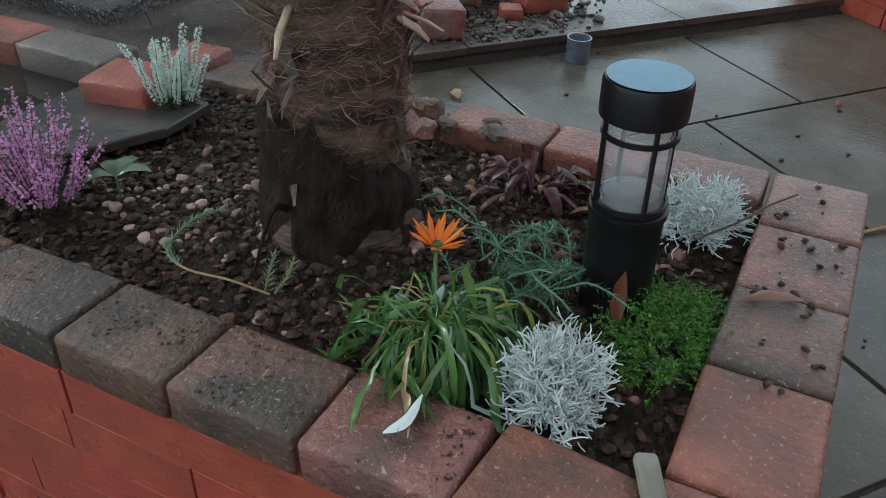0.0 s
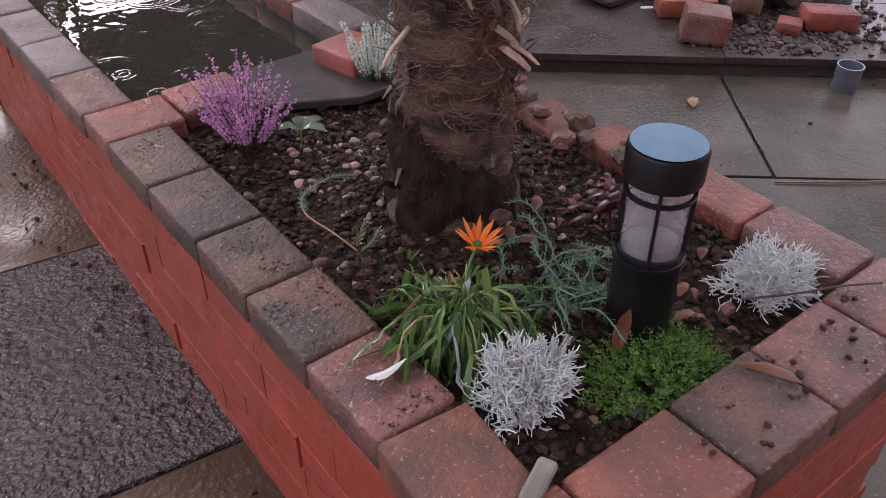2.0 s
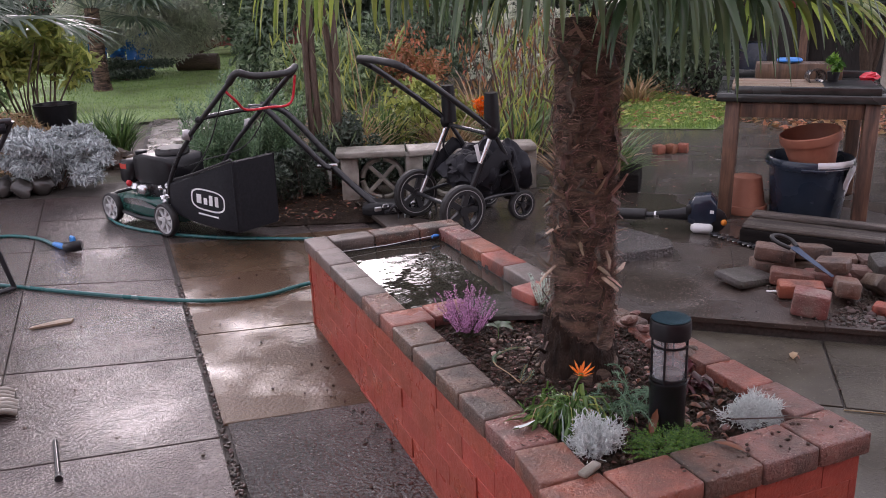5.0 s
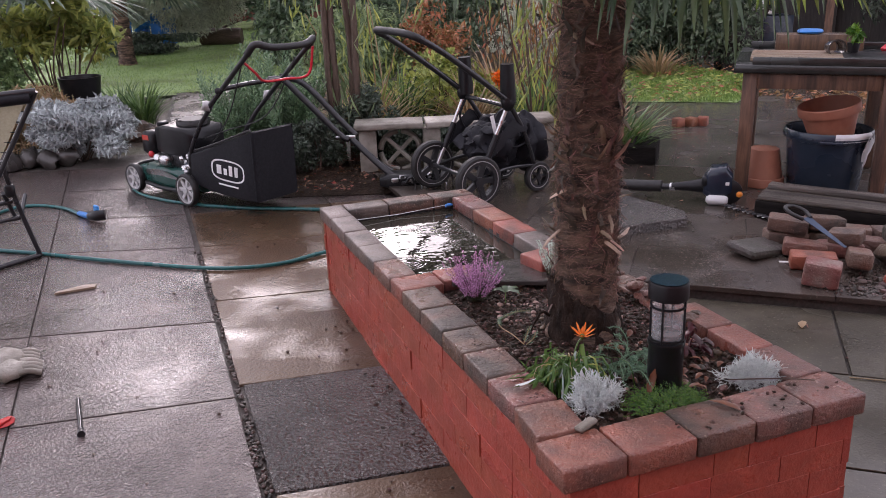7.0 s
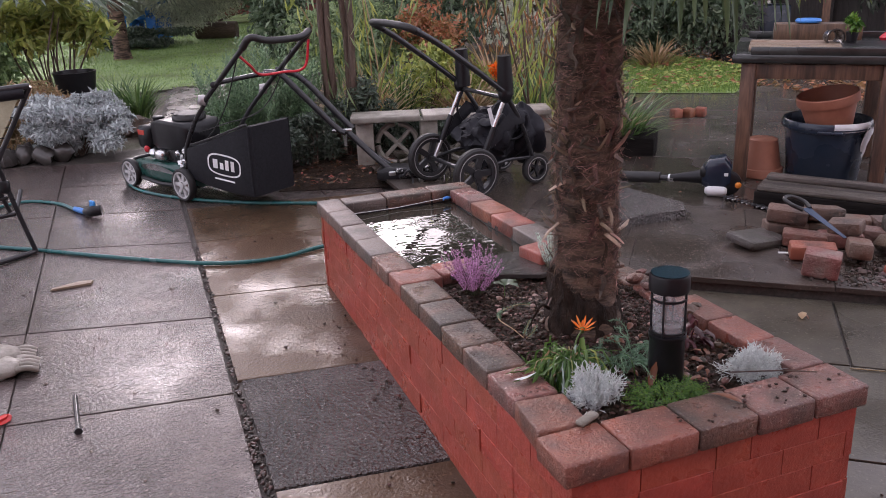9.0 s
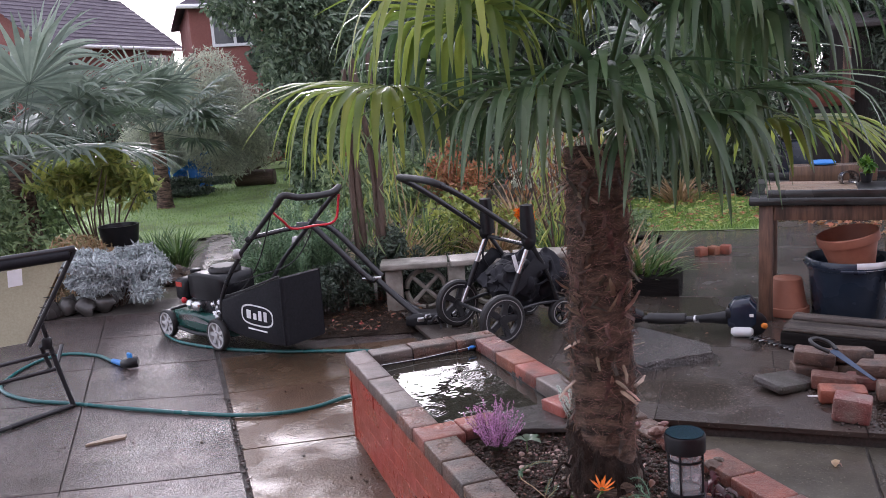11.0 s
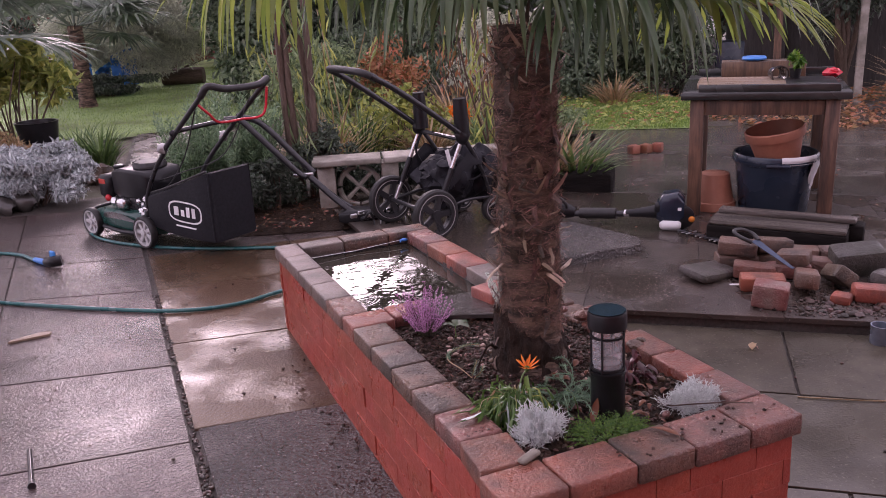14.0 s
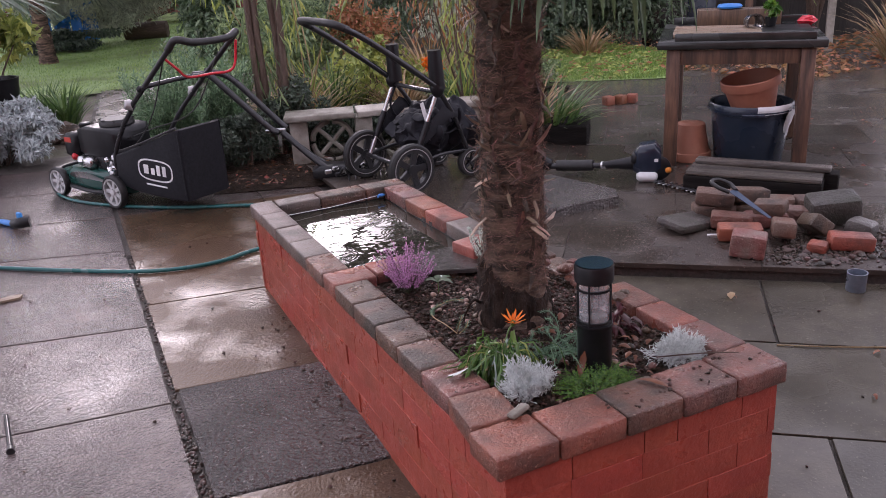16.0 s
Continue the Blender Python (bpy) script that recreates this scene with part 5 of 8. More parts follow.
def litter(name, label, n, area, z, size, material):
    c = np.column_stack([RNG.uniform(area[0], area[2], n), RNG.uniform(area[1], area[3], n), np.full(n, z) + RNG.random(n) * 0.015])
    u = RNG.normal(size=(n, 3)) * 0.35 + np.array([0, 0, 1.0])
    d = RNG.normal(size=(n, 3)) * np.array([1, 1, 0.15])
    ob = new(name, leaf_mesh(name, c, u, d, size, size * 0.6, material, spread=0.5))
    ob.matrix_basis = site
    return tagged(ob, label, "fallen leaves", kind="stuff")


litter("lawn_leaves", "yellow fallen leaves on the small lawn", 700, (4.0, 5.7, 6.0, 8.4), 0.12, 0.06, YELLOW_LEAF)
litter("lawn_leaves_brown", "brown fallen leaves on the small lawn", 500, (3.6, 5.7, 6.4, 8.8), 0.12, 0.06, AUTUMN)
litter("terrace_litter", "small wet leaf scraps scattered over the terrace", 170, (2.2, 1.7, 5.2, 5.0), 0.062, 0.028, DEAD_LEAF)
litter("leaf_drift", "drift of brown fallen leaves beside the terrace", 1300, (5.4, 4.6, 9.2, 6.6), 0.07, 0.07, AUTUMN)


def shrub(name, label, balls, n, length, width, material, stems=5, base=None, droop=0.3, stem_r=0.02, category="shrub", shell=0.5):
    """A bush: some stems and a crown of small leaves."""
    x = sum(b[0] for b in balls) / len(balls) if base is None else base[0]
    y = sum(b[1] for b in balls) / len(balls) if base is None else base[1]
    z = -0.03 if base is None else base[2]
    ob = thing(name, label, category)
    r = random.Random(int(x * 100) + n)
    for k in range(stems):
        b = balls[k % len(balls)]
        e = Vector((b[0], b[1], b[2]))
        s = Vector((x + r.uniform(-0.06, 0.06), y + r.uniform(-0.06, 0.06), z))
        mid = (s + e) / 2 + Vector((r.uniform(-0.1, 0.1), r.uniform(-0.1, 0.1), 0)) * (e - s).length
        part("stem", M().tube(arc([s, mid, e], 4), [stem_r * (1 - 0.08 * j) for j in range(9)], 6), BARK, ob, smooth=60)
    part("crown", leafy("crown", balls, n, length, width, material, droop, shell), material, ob)
    return ob


# far trees and hedges
shrub("laurel_tree", "tall dark glossy evergreen laurel", puffs(1.6, 11.8, 1.95, 1.15, 1.0, 1.9, 30, 0.36, 3) + [(0.7, 11.7, 3.1, 0.55, 0.5, 0.5), (0.35, 11.6, 3.2, 0.4, 0.4, 0.4), (1.1, 11.8, 3.5, 0.5, 0.5, 0.4)], 20000, 0.11, 0.05, LAUREL, 6, (1.75, 11.8, 0))
shrub("pale_bush", "pale feathery grey-green bush", puffs(-0.1, 15.8, 1.35, 1.4, 0.9, 1.3, 26, 0.4, 4), 34000, 0.11, 0.022, BUSH_LIGHT, 5, (-0.1, 15.8, 0))
shrub("dark_evergreen", "tall dark evergreen behind the lawn", puffs(3.6, 15.5, 2.0, 1.9, 1.2, 2.0, 30, 0.4, 5), 28000, 0.14, 0.06, HEDGE_DARK, 5, (3.4, 15.5, 0))
shrub("dark_evergreen", "dense dark evergreen at the end of the garden", puffs(6.6, 13.5, 2.0, 2.5, 1.5, 2.0, 32, 0.42, 6), 32000, 0.14, 0.06, HEDGE_DARK, 5, (6.6, 13.5, 0))
shrub("hedge", "dark hedge along the garden's end", puffs(-4.0, 19.5, 1.1, 3.2, 0.8, 1.3, 26, 0.35, 7), 14000, 0.13, 0.06, HEDGE_DARK, 6, (-4.0, 19.5, 0))
shrub("hedge", "dark hedge behind the lawn", puffs(1.2, 20.0, 0.9, 2.6, 0.8, 1.1, 22, 0.35, 8), 12000, 0.13, 0.06, LAUREL, 6, (1.2, 20.0, 0))
shrub("glossy_shrub", "dark green glossy shrub beside the lawn", puffs(5.6, 8.6, 0.7, 0.9, 0.8, 0.85, 18, 0.42, 9), 9000, 0.075, 0.035, LAUREL, 5, (5.6, 8.6, 0))
shrub("glossy_shrub", "dark green shrub under the trees", puffs(7.2, 9.6, 1.3, 1.3, 1.0, 1.5, 18, 0.42, 10), 9000, 0.09, 0.04, HEDGE_DARK, 5, (7.2, 9.6, 0))
shrub("overhanging_tree", "dark tree with low hanging branches", puffs(10.5, 8.5, 4.0, 2.6, 2.4, 2.0, 22, 0.4, 11), 14000, 0.12, 0.055, HEDGE_DARK, 6, (11.0, 9.0, 0), stem_r=0.08)
far_palm(-2.2, 8.3, 1.3, 0.9, 11, "fan palm with grey-green fans in the side bed")
far_palm(-0.85, 13.6, 1.3, 0.85, 12, "fan palm beside the lawn", 20)
shrub("yellow_green_shrub", "broad-leaved shrub with yellow-green leaves in the side bed", puffs(-1.5, 8.0, 1.0, 0.75, 0.5, 0.45, 30, 0.25, 13), 1500, 0.14, 0.05, YELLOW_LEAF, 18, (-1.45, 8.0, 0), stem_r=0.014)
shrub("mixed_shrub", "green shrub in the side bed", puffs(-2.6, 7.4, 0.55, 0.6, 0.6, 0.5, 12, 0.45, 14), 2600, 0.08, 0.03, BUSH_GREEN, 7, (-2.6, 7.4, 0), stem_r=0.012)
shrub("mixed_shrub", "dark green shrub behind the side bed", puffs(-2.6, 11.0, 0.7, 1.0, 0.6, 0.7, 14, 0.45, 15), 5000, 0.09, 0.04, BUSH_GREEN, 6, (-2.6, 11.0, 0), stem_r=0.015)
shrub("autumn_shrub", "orange-brown autumn shrub behind the low wall", puffs(2.35, 7.4, 0.75, 0.45, 0.4, 0.4, 12, 0.45, 16), 1800, 0.06, 0.03, AUTUMN, 8, (2.35, 7.4, 0), stem_r=0.01)
shrub("autumn_shrub", "thin shrub with a few yellow autumn leaves", puffs(1.75, 5.9, 0.5, 0.3, 0.3, 0.3, 9, 0.45, 17), 260, 0.07, 0.045, YELLOW_LEAF, 8, (1.75, 5.9, 0), stem_r=0.008)
shrub("silver_ragwort", "silver-grey ragwort bush at the patio edge", puffs(-1.24, 6.3, 0.26, 0.6, 0.42, 0.34, 40, 0.24, 18), 12000, 0.06, 0.016, SILVER_GREY, 16, (-1.28, 6.3, 0), 0.35, 0.007, shell=0.3)


def tuft(name, label, x, y, z, n, h, spread, w, material, category="grass", seed=1, droop=0.5):
    """A clump of long arching blades."""
    r, m = random.Random(seed), M()
    for k in range(n):
        a = r.uniform(0, 6.283)
        o = Vector((math.cos(a), math.sin(a), 0))
        p = Vector((x, y, z)) + o * r.uniform(0, spread * 0.25)
        d = (Vector((0, 0, 1)) + o * r.uniform(0.05, 0.7)).normalized()
        L, line = h * r.uniform(0.6, 1.1), []
        for j in range(6):
            line.append(p.copy())
            p = p + d * (L / 5)
            d = (d + o * 0.10 * droop + Vector((0, 0, -0.22 * droop))).normalized()
        m.blade(line, [w * f for f in (0.6, 1, 1, 0.85, 0.55, 0.08)], Vector((-o.y, o.x, 0)), 0.3)
    return thing(name, label, category, m=m, material=material)


rosemary = thing("rosemary_bush", "feathery upright rosemary bush behind the mower", "shrub")
rm, rs, rr_ = M(), M(), random.Random(31)
for k in range(230):
    a, q = rr_.uniform(0, 6.283), math.sqrt(rr_.random())
    s = Vector((0.14 + 0.16 * q * math.cos(a), 5.22 + 0.12 * q * math.sin(a), 0.0))
    h = rr_.uniform(0.5, 0.98) * (1.05 - 0.25 * q)
    e = s + Vector((math.cos(a) * 0.34 * q + rr_.gauss(0, 0.05), math.sin(a) * 0.22 * q + rr_.gauss(0, 0.05), h))
    mid = (s + e) / 2 + Vector((math.cos(a) * 0.05 * q, math.sin(a) * 0.05 * q, 0))
    sprig(rm, [s + (mid - s) * 0.5, mid, (mid + e) / 2 + Vector((rr_.gauss(0, 0.015), rr_.gauss(0, 0.015), 0)), e], 85, 0.05, rr_, 0.0058)
    rs.tube([s, mid, e], [0.006, 0.004, 0.0015], 5)
part("stem", rs, ROSEMARY, rosemary)["kind"] = "stuff"
part("needle", rm, ROSEMARY, rosemary)["kind"] = "stuff"
for k, (x, y, h, mt, lb) in enumerate(((1.1, 5.6, 0.7, STRAW, "dry straw-coloured grass clump"), (1.5, 6.0, 0.7, GRASS_GREEN, "green strap-leaved clump by the low wall"), (2.0, 5.6, 0.6, STRAW, "dry grass clump by the low wall"), (2.6, 6.3, 0.8, STRAW, "tall dry grass clump behind the terrace"),
                                       (2.66, 4.14, 0.62, GRASS_GREEN, "strap-leaved plant in a dark planter"), (2.5, 4.25, 0.6, STRAW, "dry strap leaves hanging from the dark planter"), (2.5, 5.3, 0.75, GRASS_GREEN, "tall green grass clump behind the terrace"), (-0.75, 7.7, 0.5, GRASS_GREEN, "green grass clump by the path"), (-0.95, 8.2, 0.45, GRASS_GREEN, "low green grass clump by the path"), (5.3, 7.6, 0.5, STRAW, "dry grass by the small lawn"), (7.4, 4.9, 0.9, STRAW, "dry bush of straw-coloured stems"), (-1.9, 7.2, 0.5, STRAW, "dry stems in the side bed"), (-2.2, 6.6, 0.4, GRASS_GREEN, "green clump in the side bed"))):
    tuft("grass_clump", lb, x, y, 0.0, 130, h, 0.5, 0.011, mt, seed=60 + k, droop=0.9)


def stems(name, label, x, y, h, n, material, r0=0.02, spread=0.25, seed=1, leaves=None, nleaf=0, leaf_l=0.2, leaf_w=0.02):
    """An upright group of stems with long hanging leaves."""
    r = random.Random(seed)
    ob = thing(name, label, "shrub")
    c, d = [], []
    for k in range(n):
        a = r.uniform(0, 6.283)
        s = Vector((x + r.uniform(-0.1, 0.1), y + r.uniform(-0.1, 0.1), -0.03))
        e = s + Vector((math.cos(a) * spread * r.random(), math.sin(a) * spread * r.random(), h * r.uniform(0.7, 1)))
        line = arc([s, (s + e) / 2 + Vector((r.uniform(-0.06, 0.06), r.uniform(-0.06, 0.06), 0)), e], 4)
        part("stem", M().tube(line, [r0 * (1 - 0.06 * j) for j in range(9)], 6), material, ob, smooth=60)
        for j in range(nleaf // n):
            t = r.uniform(0.15, 1)
            c.append(s + (e - s) * t + Vector((r.uniform(-0.12, 0.12), r.uniform(-0.12, 0.12), r.uniform(-0.05, 0.05))))
            d.append((r.uniform(-0.6, 0.6), r.uniform(-0.6, 0.6), -1))
    if leaves:
        part("leaves", leaf_mesh("leaves", [tuple(p) for p in c], RNG.normal(size=(len(c), 3)), d, leaf_l, leaf_w, leaves), leaves, ob)
    return ob


tuft("banana_plant", "large-leaved plant with broad pale green leaves", -1.15, 18.0, 0.0, 10, 2.7, 0.6, 0.17, BUSH_GREEN, "plant", 77, 0.55)
stems("shrub_trunks", "bare dark shrub stems beside the low wall", 0.72, 5.12, 2.3, 4, BARK, 0.034, 0.12, 2, BUSH_GREEN, 120, 0.2, 0.02)
stems("bamboo_clump", "bamboo with pale hanging leaves", 1.15, 5.5, 1.5, 6, STRAW, 0.008, 0.6, 4, YELLOW_LEAF, 150, 0.16, 0.02)
stems("bamboo_clump", "bamboo stems with yellow-green leaves behind the palm", 2.35, 4.9, 1.7, 7, BARK, 0.010, 0.9, 5, YELLOW_LEAF, 200, 0.18, 0.02)
stems("tall_dry_shrub", "tall dry brown stems behind the terrace", 2.75, 5.7, 1.4, 12, BARK, 0.009, 0.7, 6, AUTUMN, 160, 0.14, 0.02)
stems("tall_dry_shrub", "dry reddish stems beside the palm", 2.9, 6.8, 1.2, 12, BARK, 0.008, 0.8, 7, AUTUMN, 200, 0.1, 0.03)


# uneven, very dark ground sheet behind the mower
dark_sheet = M()
for j in range(9):
    for i in range(11):
        u, v = i / 10, j / 8
        edge = min(u, 1 - u, v, 1 - v) > 0.001
        dark_sheet.v.append((0.08 + 0.95 * u + 0.12 * v + 0.05 * noise.noise(Vector((i, j, 0))), 4.32 + 1.35 * v - 0.32 * u + 0.06 * noise.noise(Vector((i, j, 4))), 0.004 + (0.03 + 0.03 * noise.noise(Vector((i * 0.7, j * 0.7, 9))) if edge else 0.0)))
for j in range(8):
    for i in range(10):
        dark_sheet.f.append((j * 11 + i, j * 11 + i + 1, (j + 1) * 11 + i + 1, (j + 1) * 11 + i))
thing("leaf_mould", "uneven dark ground sheet behind the mower", "soil", kind="structure", m=dark_sheet, material=SOIL, smooth=60)
shrub("dark_shrub", "dark tangled growth behind the mower", puffs(0.42, 4.86, 0.22, 0.36, 0.22, 0.24, 22, 0.36, 71), 5200, 0.045, 0.016, HEDGE_DARK, 10, (0.42, 4.86, 0), stem_r=0.008)
shrub("dark_shrub", "dark growth behind the low wall", puffs(1.45, 5.0, 0.16, 0.7, 0.16, 0.2, 22, 0.36, 72), 5200, 0.045, 0.02, HEDGE_DARK, 10, (1.45, 5.0, 0), stem_r=0.008)
litter("mould_leaves", "dead leaves on the dark ground behind the mower", 260, (0.15, 4.15, 1.0, 5.3), 0.05, 0.035, DEAD_LEAF)


# low wall of pale slabs on blocks
low_wall = thing("low_wall", "low wall of pale concrete slabs on pierced blocks", "garden wall", T(0.80, 4.72, 0.0, -16))
for k, (a, b) in enumerate(((0.0, 0.52), (0.53, 1.02), (1.03, 1.5))):
    part("cap_slab", worn_block(b - a - 0.006, 0.26, 0.045, 0.008, 70 + k), CONCRETE, low_wall, smooth=50, at=T((a + b) / 2 - 0.08, 0.0, 0.375, rnd.uniform(-2, 2)))
for x in (0.02, 0.5, 1.05, 1.36):
    part("pillar", worn_block(0.13, 0.16, 0.38, 0.008, int(x * 50)), CONCRETE, low_wall, smooth=50, at=T(x, 0.0, 0.16))
for x in (0.26, 0.76):
    ring = M()
    for a in range(4):
        t = a * math.pi / 2 + 0.785
        ring.tube([(x + 0.15 * math.cos(t + s), 0.0, 0.17 + 0.15 * math.sin(t + s)) for s in (-0.7, -0.35, 0, 0.35, 0.7)], 0.022, 6)
        ring.tube([(x, 0, 0.17), (x + 0.14 * math.cos(t), 0, 0.17 + 0.14 * math.sin(t))], 0.018, 6)
    part("pierced_block", ring, CONCRETE, low_wall, "pierced screen block", 60)

# houses behind
HOUSE_BRICK = surface("house_brick", (0.2, 0.066, 0.055), (0.27, 0.095, 0.078), 30, (0.6, 0.8), 0.3, 60, rand=0.1)
ROOF_TILE = surface("roof_tile", (0.08, 0.066, 0.082), (0.125, 0.106, 0.128), 8, (0.7, 0.9), 0.4, 14, rand=0.05, stretch=(1, 1, 3), spec=0.2)
PANE = surface("window_pane", (0.03, 0.035, 0.04), (0.06, 0.065, 0.07), 3, (0.05, 0.12), 0.0, rand=0.1)


def house(x, y, rz, w, d, eave, ridge, wins, label, hip=0.0, end_wins=()):
    h = thing("house", label, "house", T(x, y, 0.0, rz))
    m = M().box(w, d, eave + 0.1, T(0, 0, eave / 2 - 0.05), b=0.01)
    if not hip:
        m.add([(-w / 2, -d / 2, eave), (-w / 2, d / 2, eave), (-w / 2, 0, ridge - 0.06), (w / 2, -d / 2, eave), (w / 2, d / 2, eave), (w / 2, 0, ridge - 0.06)], [(0, 2, 1), (3, 4, 5)])
    part("wall", m, HOUSE_BRICK, h)
    o = 0.3
    for s in (-1, 1):
        rows = 13
        for k in range(rows):
            t0, t1 = k / rows, (k + 1) / rows
            q = []
            for t, dz in ((t0, 0.04), (t1 + 0.015, 0.012)):
                yy = s * (d / 2 + o) * (1 - t)
                zz = eave - 0.12 + (ridge - eave + 0.12) * t + dz
                ww = w / 2 + o - hip * t
                q.append(((-ww, yy, zz), (ww, yy, zz)))
            course = M().add([q[0][0], q[0][1], q[1][1], q[1][0], (q[0][0][0], q[0][0][1], q[0][0][2] - 0.05), (q[0][1][0], q[0][1][1], q[0][1][2] - 0.05)], [(0, 1, 2, 3), (0, 4, 5, 1)] if s < 0 else [(3, 2, 1, 0), (1, 5, 4, 0)])
            part("roof_course", course, ROOF_TILE, h)
    if hip:
        for s in (-1, 1):
            e = M().add([(s * (w / 2 + o), -d / 2 - o, eave - 0.1), (s * (w / 2 + o), d / 2 + o, eave - 0.1), (s * (w / 2 + o - hip), 0, ridge)], [(0, 1, 2) if s > 0 else (0, 2, 1)])
            part("roof_end", e, ROOF_TILE, h)
    for wx, wz, ww, wh in wins:
        win = part("window", M().box(ww, 0.06, wh, T(wx, -d / 2 - 0.02, wz), 0.01), PANE, h)
        fr = M()
        for dx in (-ww / 2, 0, ww / 2):
            fr.box(0.08, 0.05, wh + 0.08, T(wx + dx, -d / 2 - 0.05, wz), 0.005)
        for dz in (-wh / 2, wh / 2):
            fr.box(ww + 0.08, 0.05, 0.08, T(wx, -d / 2 - 0.055, wz + dz), 0.005)
        part("window_frame", fr, WHITE_PAINT, win, "white window frame")
    for wy, wz, ww, wh in end_wins:
        win = part("window", M().box(0.06, ww, wh, T(w / 2 + 0.02, wy, wz), 0.01), PANE, h)
        fr = M()
        for dy in (-ww / 2, 0, ww / 2):
            fr.box(0.05, 0.08, wh + 0.08, T(w / 2 + 0.05, wy + dy, wz), 0.005)
        for dz in (-wh / 2, wh / 2):
            fr.box(0.05, ww + 0.08, 0.08, T(w / 2 + 0.055, wy, wz + dz), 0.005)
        part("window_frame", fr, WHITE_PAINT, win, "white window frame")
    part("gutter", M().tube([(-w / 2 - o, -d / 2 - o - 0.03, eave - 0.12), (w / 2 + o, -d / 2 - o - 0.03, eave - 0.12)], 0.06, 8), WHITE_PAINT, h, "white gutter")
    return h


house(-3.75, 30.2, 52, 6.2, 4.6, 3.85, 5.65, ((-2.3, 2.95, 0.7, 1.05), (1.9, 3.05, 1.2, 0.9)), "red brick house with a dark tiled gable roof")
house(4.45, 26.4, 0.5, 8.4, 7.0, 4.42, 6.9, ((-3.05, 3.75, 1.15, 0.95), (0.6, 3.75, 1.15, 0.95)), "tall red brick house with a hipped tiled roof", 3.6)


shrub("autumn_shrub", "small shrub with glowing orange leaves behind the pushchair", puffs(2.29, 5.5, 0.5, 0.1, 0.1, 0.12, 6, 0.5, 97), 220, 0.05, 0.028, PETAL, 6, (2.29, 5.5, 0), stem_r=0.006)
shrub("autumn_shrub", "thin twigs with yellow leaves behind the low wall", puffs(1.95, 6.0, 0.62, 0.16, 0.14, 0.16, 8, 0.5, 98), 260, 0.06, 0.035, YELLOW_LEAF, 7, (1.95, 6.0, 0), stem_r=0.006)


# right end of the garden: shelter, stores and more trees
SHED = surface("dark_stained_boards", (0.02, 0.017, 0.015), (0.045, 0.038, 0.034), 10, (0.5, 0.7), 0.4, 30, stretch=(4, 4, 0.6))
shelter = thing("garden_shelter", "dark open timber shelter with stored things", "shelter", T(7.6, 7.4, 0.0, -42))
for k in range(8, 16):
    part("board", M().box(0.2495, 0.03, 2.3, T(-2.0 + 0.25 * k, 0.9, 1.1), 0.004), SHED, shelter)
for x in (0.05, 1.0, 1.9):
    part("post", M().box(0.09, 0.09, 2.1, T(x, -0.6, 1.0), 0.006), WOOD if x < 1 else CONCRETE, shelter)
part("roof", M().box(2.3, 2.1, 0.06, T(1.0, 0.1, 2.2, 0, 6), 0.01), SHED, shelter, "dark felt roof")
for k, (x, y, z, sx, sy, sz, mt, lb) in enumerate(((6.88, 8.1, 0.0, 0.5, 0.4, 0.78, SLATE, "grey-blue crate stack beside the shelter"), (7.95, 8.1, 0.0, 0.7, 0.4, 1.1, SHED, "dark wooden cupboard beside the shelter"), (7.95, 8.05, 1.1, 0.66, 0.34, 0.34, ORANGE_BRICK, "orange box standing on the dark cupboard"), (7.35, 8.0, 0.0, 0.4, 0.35, 0.7, BIN_BLUE, "dark blue box beside the crates"))):
    thing("stored_box", lb, "box", T(x, y, z + sz / 2 - (0.02 if z == 0 else 0.0), -20), group="stores by the shelter", m=worn_block(sx, sy, sz, 0.02, k, 4), material=mt, smooth=40)
thing("white_panel", "white panel lying against the crates' top", "panel", T(6.88, 8.0, 0.89, -20, -14), m=M().box(0.44, 0.03, 0.26, None, 0.006), material=WHITE_PAINT)
shrub("overhanging_tree", "dark evergreen behind the stored boxes", puffs(8.6, 10.0, 2.5, 1.5, 1.0, 1.9, 26, 0.4, 91), 16000, 0.11, 0.05, HEDGE_DARK, 6, (8.6, 10.0, 0), stem_r=0.07)
shrub("overhanging_tree", "nearly black hanging foliage before the shelter", puffs(8.15, 6.75, 1.9, 0.7, 0.6, 1.2, 24, 0.38, 92), 9000, 0.09, 0.04, HEDGE_DARK, 6, (8.3, 6.8, 0), stem_r=0.05)
shrub("overhanging_tree", "tall dark tree over the shelter", puffs(9.5, 9.5, 3.9, 2.6, 2.0, 2.0, 28, 0.42, 31), 30000, 0.13, 0.06, HEDGE_DARK, 6, (9.5, 9.8, 0), stem_r=0.09)
shrub("overhanging_tree", "dark tree with hanging branches beside the shelter", puffs(8.2, 5.6, 2.9, 1.2, 1.2, 1.0, 18, 0.42, 32), 8000, 0.11, 0.05, HEDGE_DARK, 6, (8.8, 6.0, 0), stem_r=0.07)
shrub("overhanging_tree", "broad dark tree behind the small lawn", puffs(5.0, 12.0, 2.3, 2.0, 1.3, 1.1, 24, 0.42, 33), 22000, 0.13, 0.06, HEDGE_DARK, 6, (5.0, 12.0, 0), stem_r=0.08)
shrub("glossy_shrub", "green shrub at the small lawn's edge", puffs(3.6, 10.6, 0.7, 1.1, 0.8, 0.8, 16, 0.42, 34), 6000, 0.085, 0.04, LAUREL, 5, (3.6, 10.6, 0))
shrub("glossy_shrub", "glossy dark green bush before the shelter", puffs(6.25, 8.1, 0.95, 0.9, 0.7, 0.95, 20, 0.4, 61), 9000, 0.08, 0.036, LAUREL, 6, (6.25, 8.1, 0))
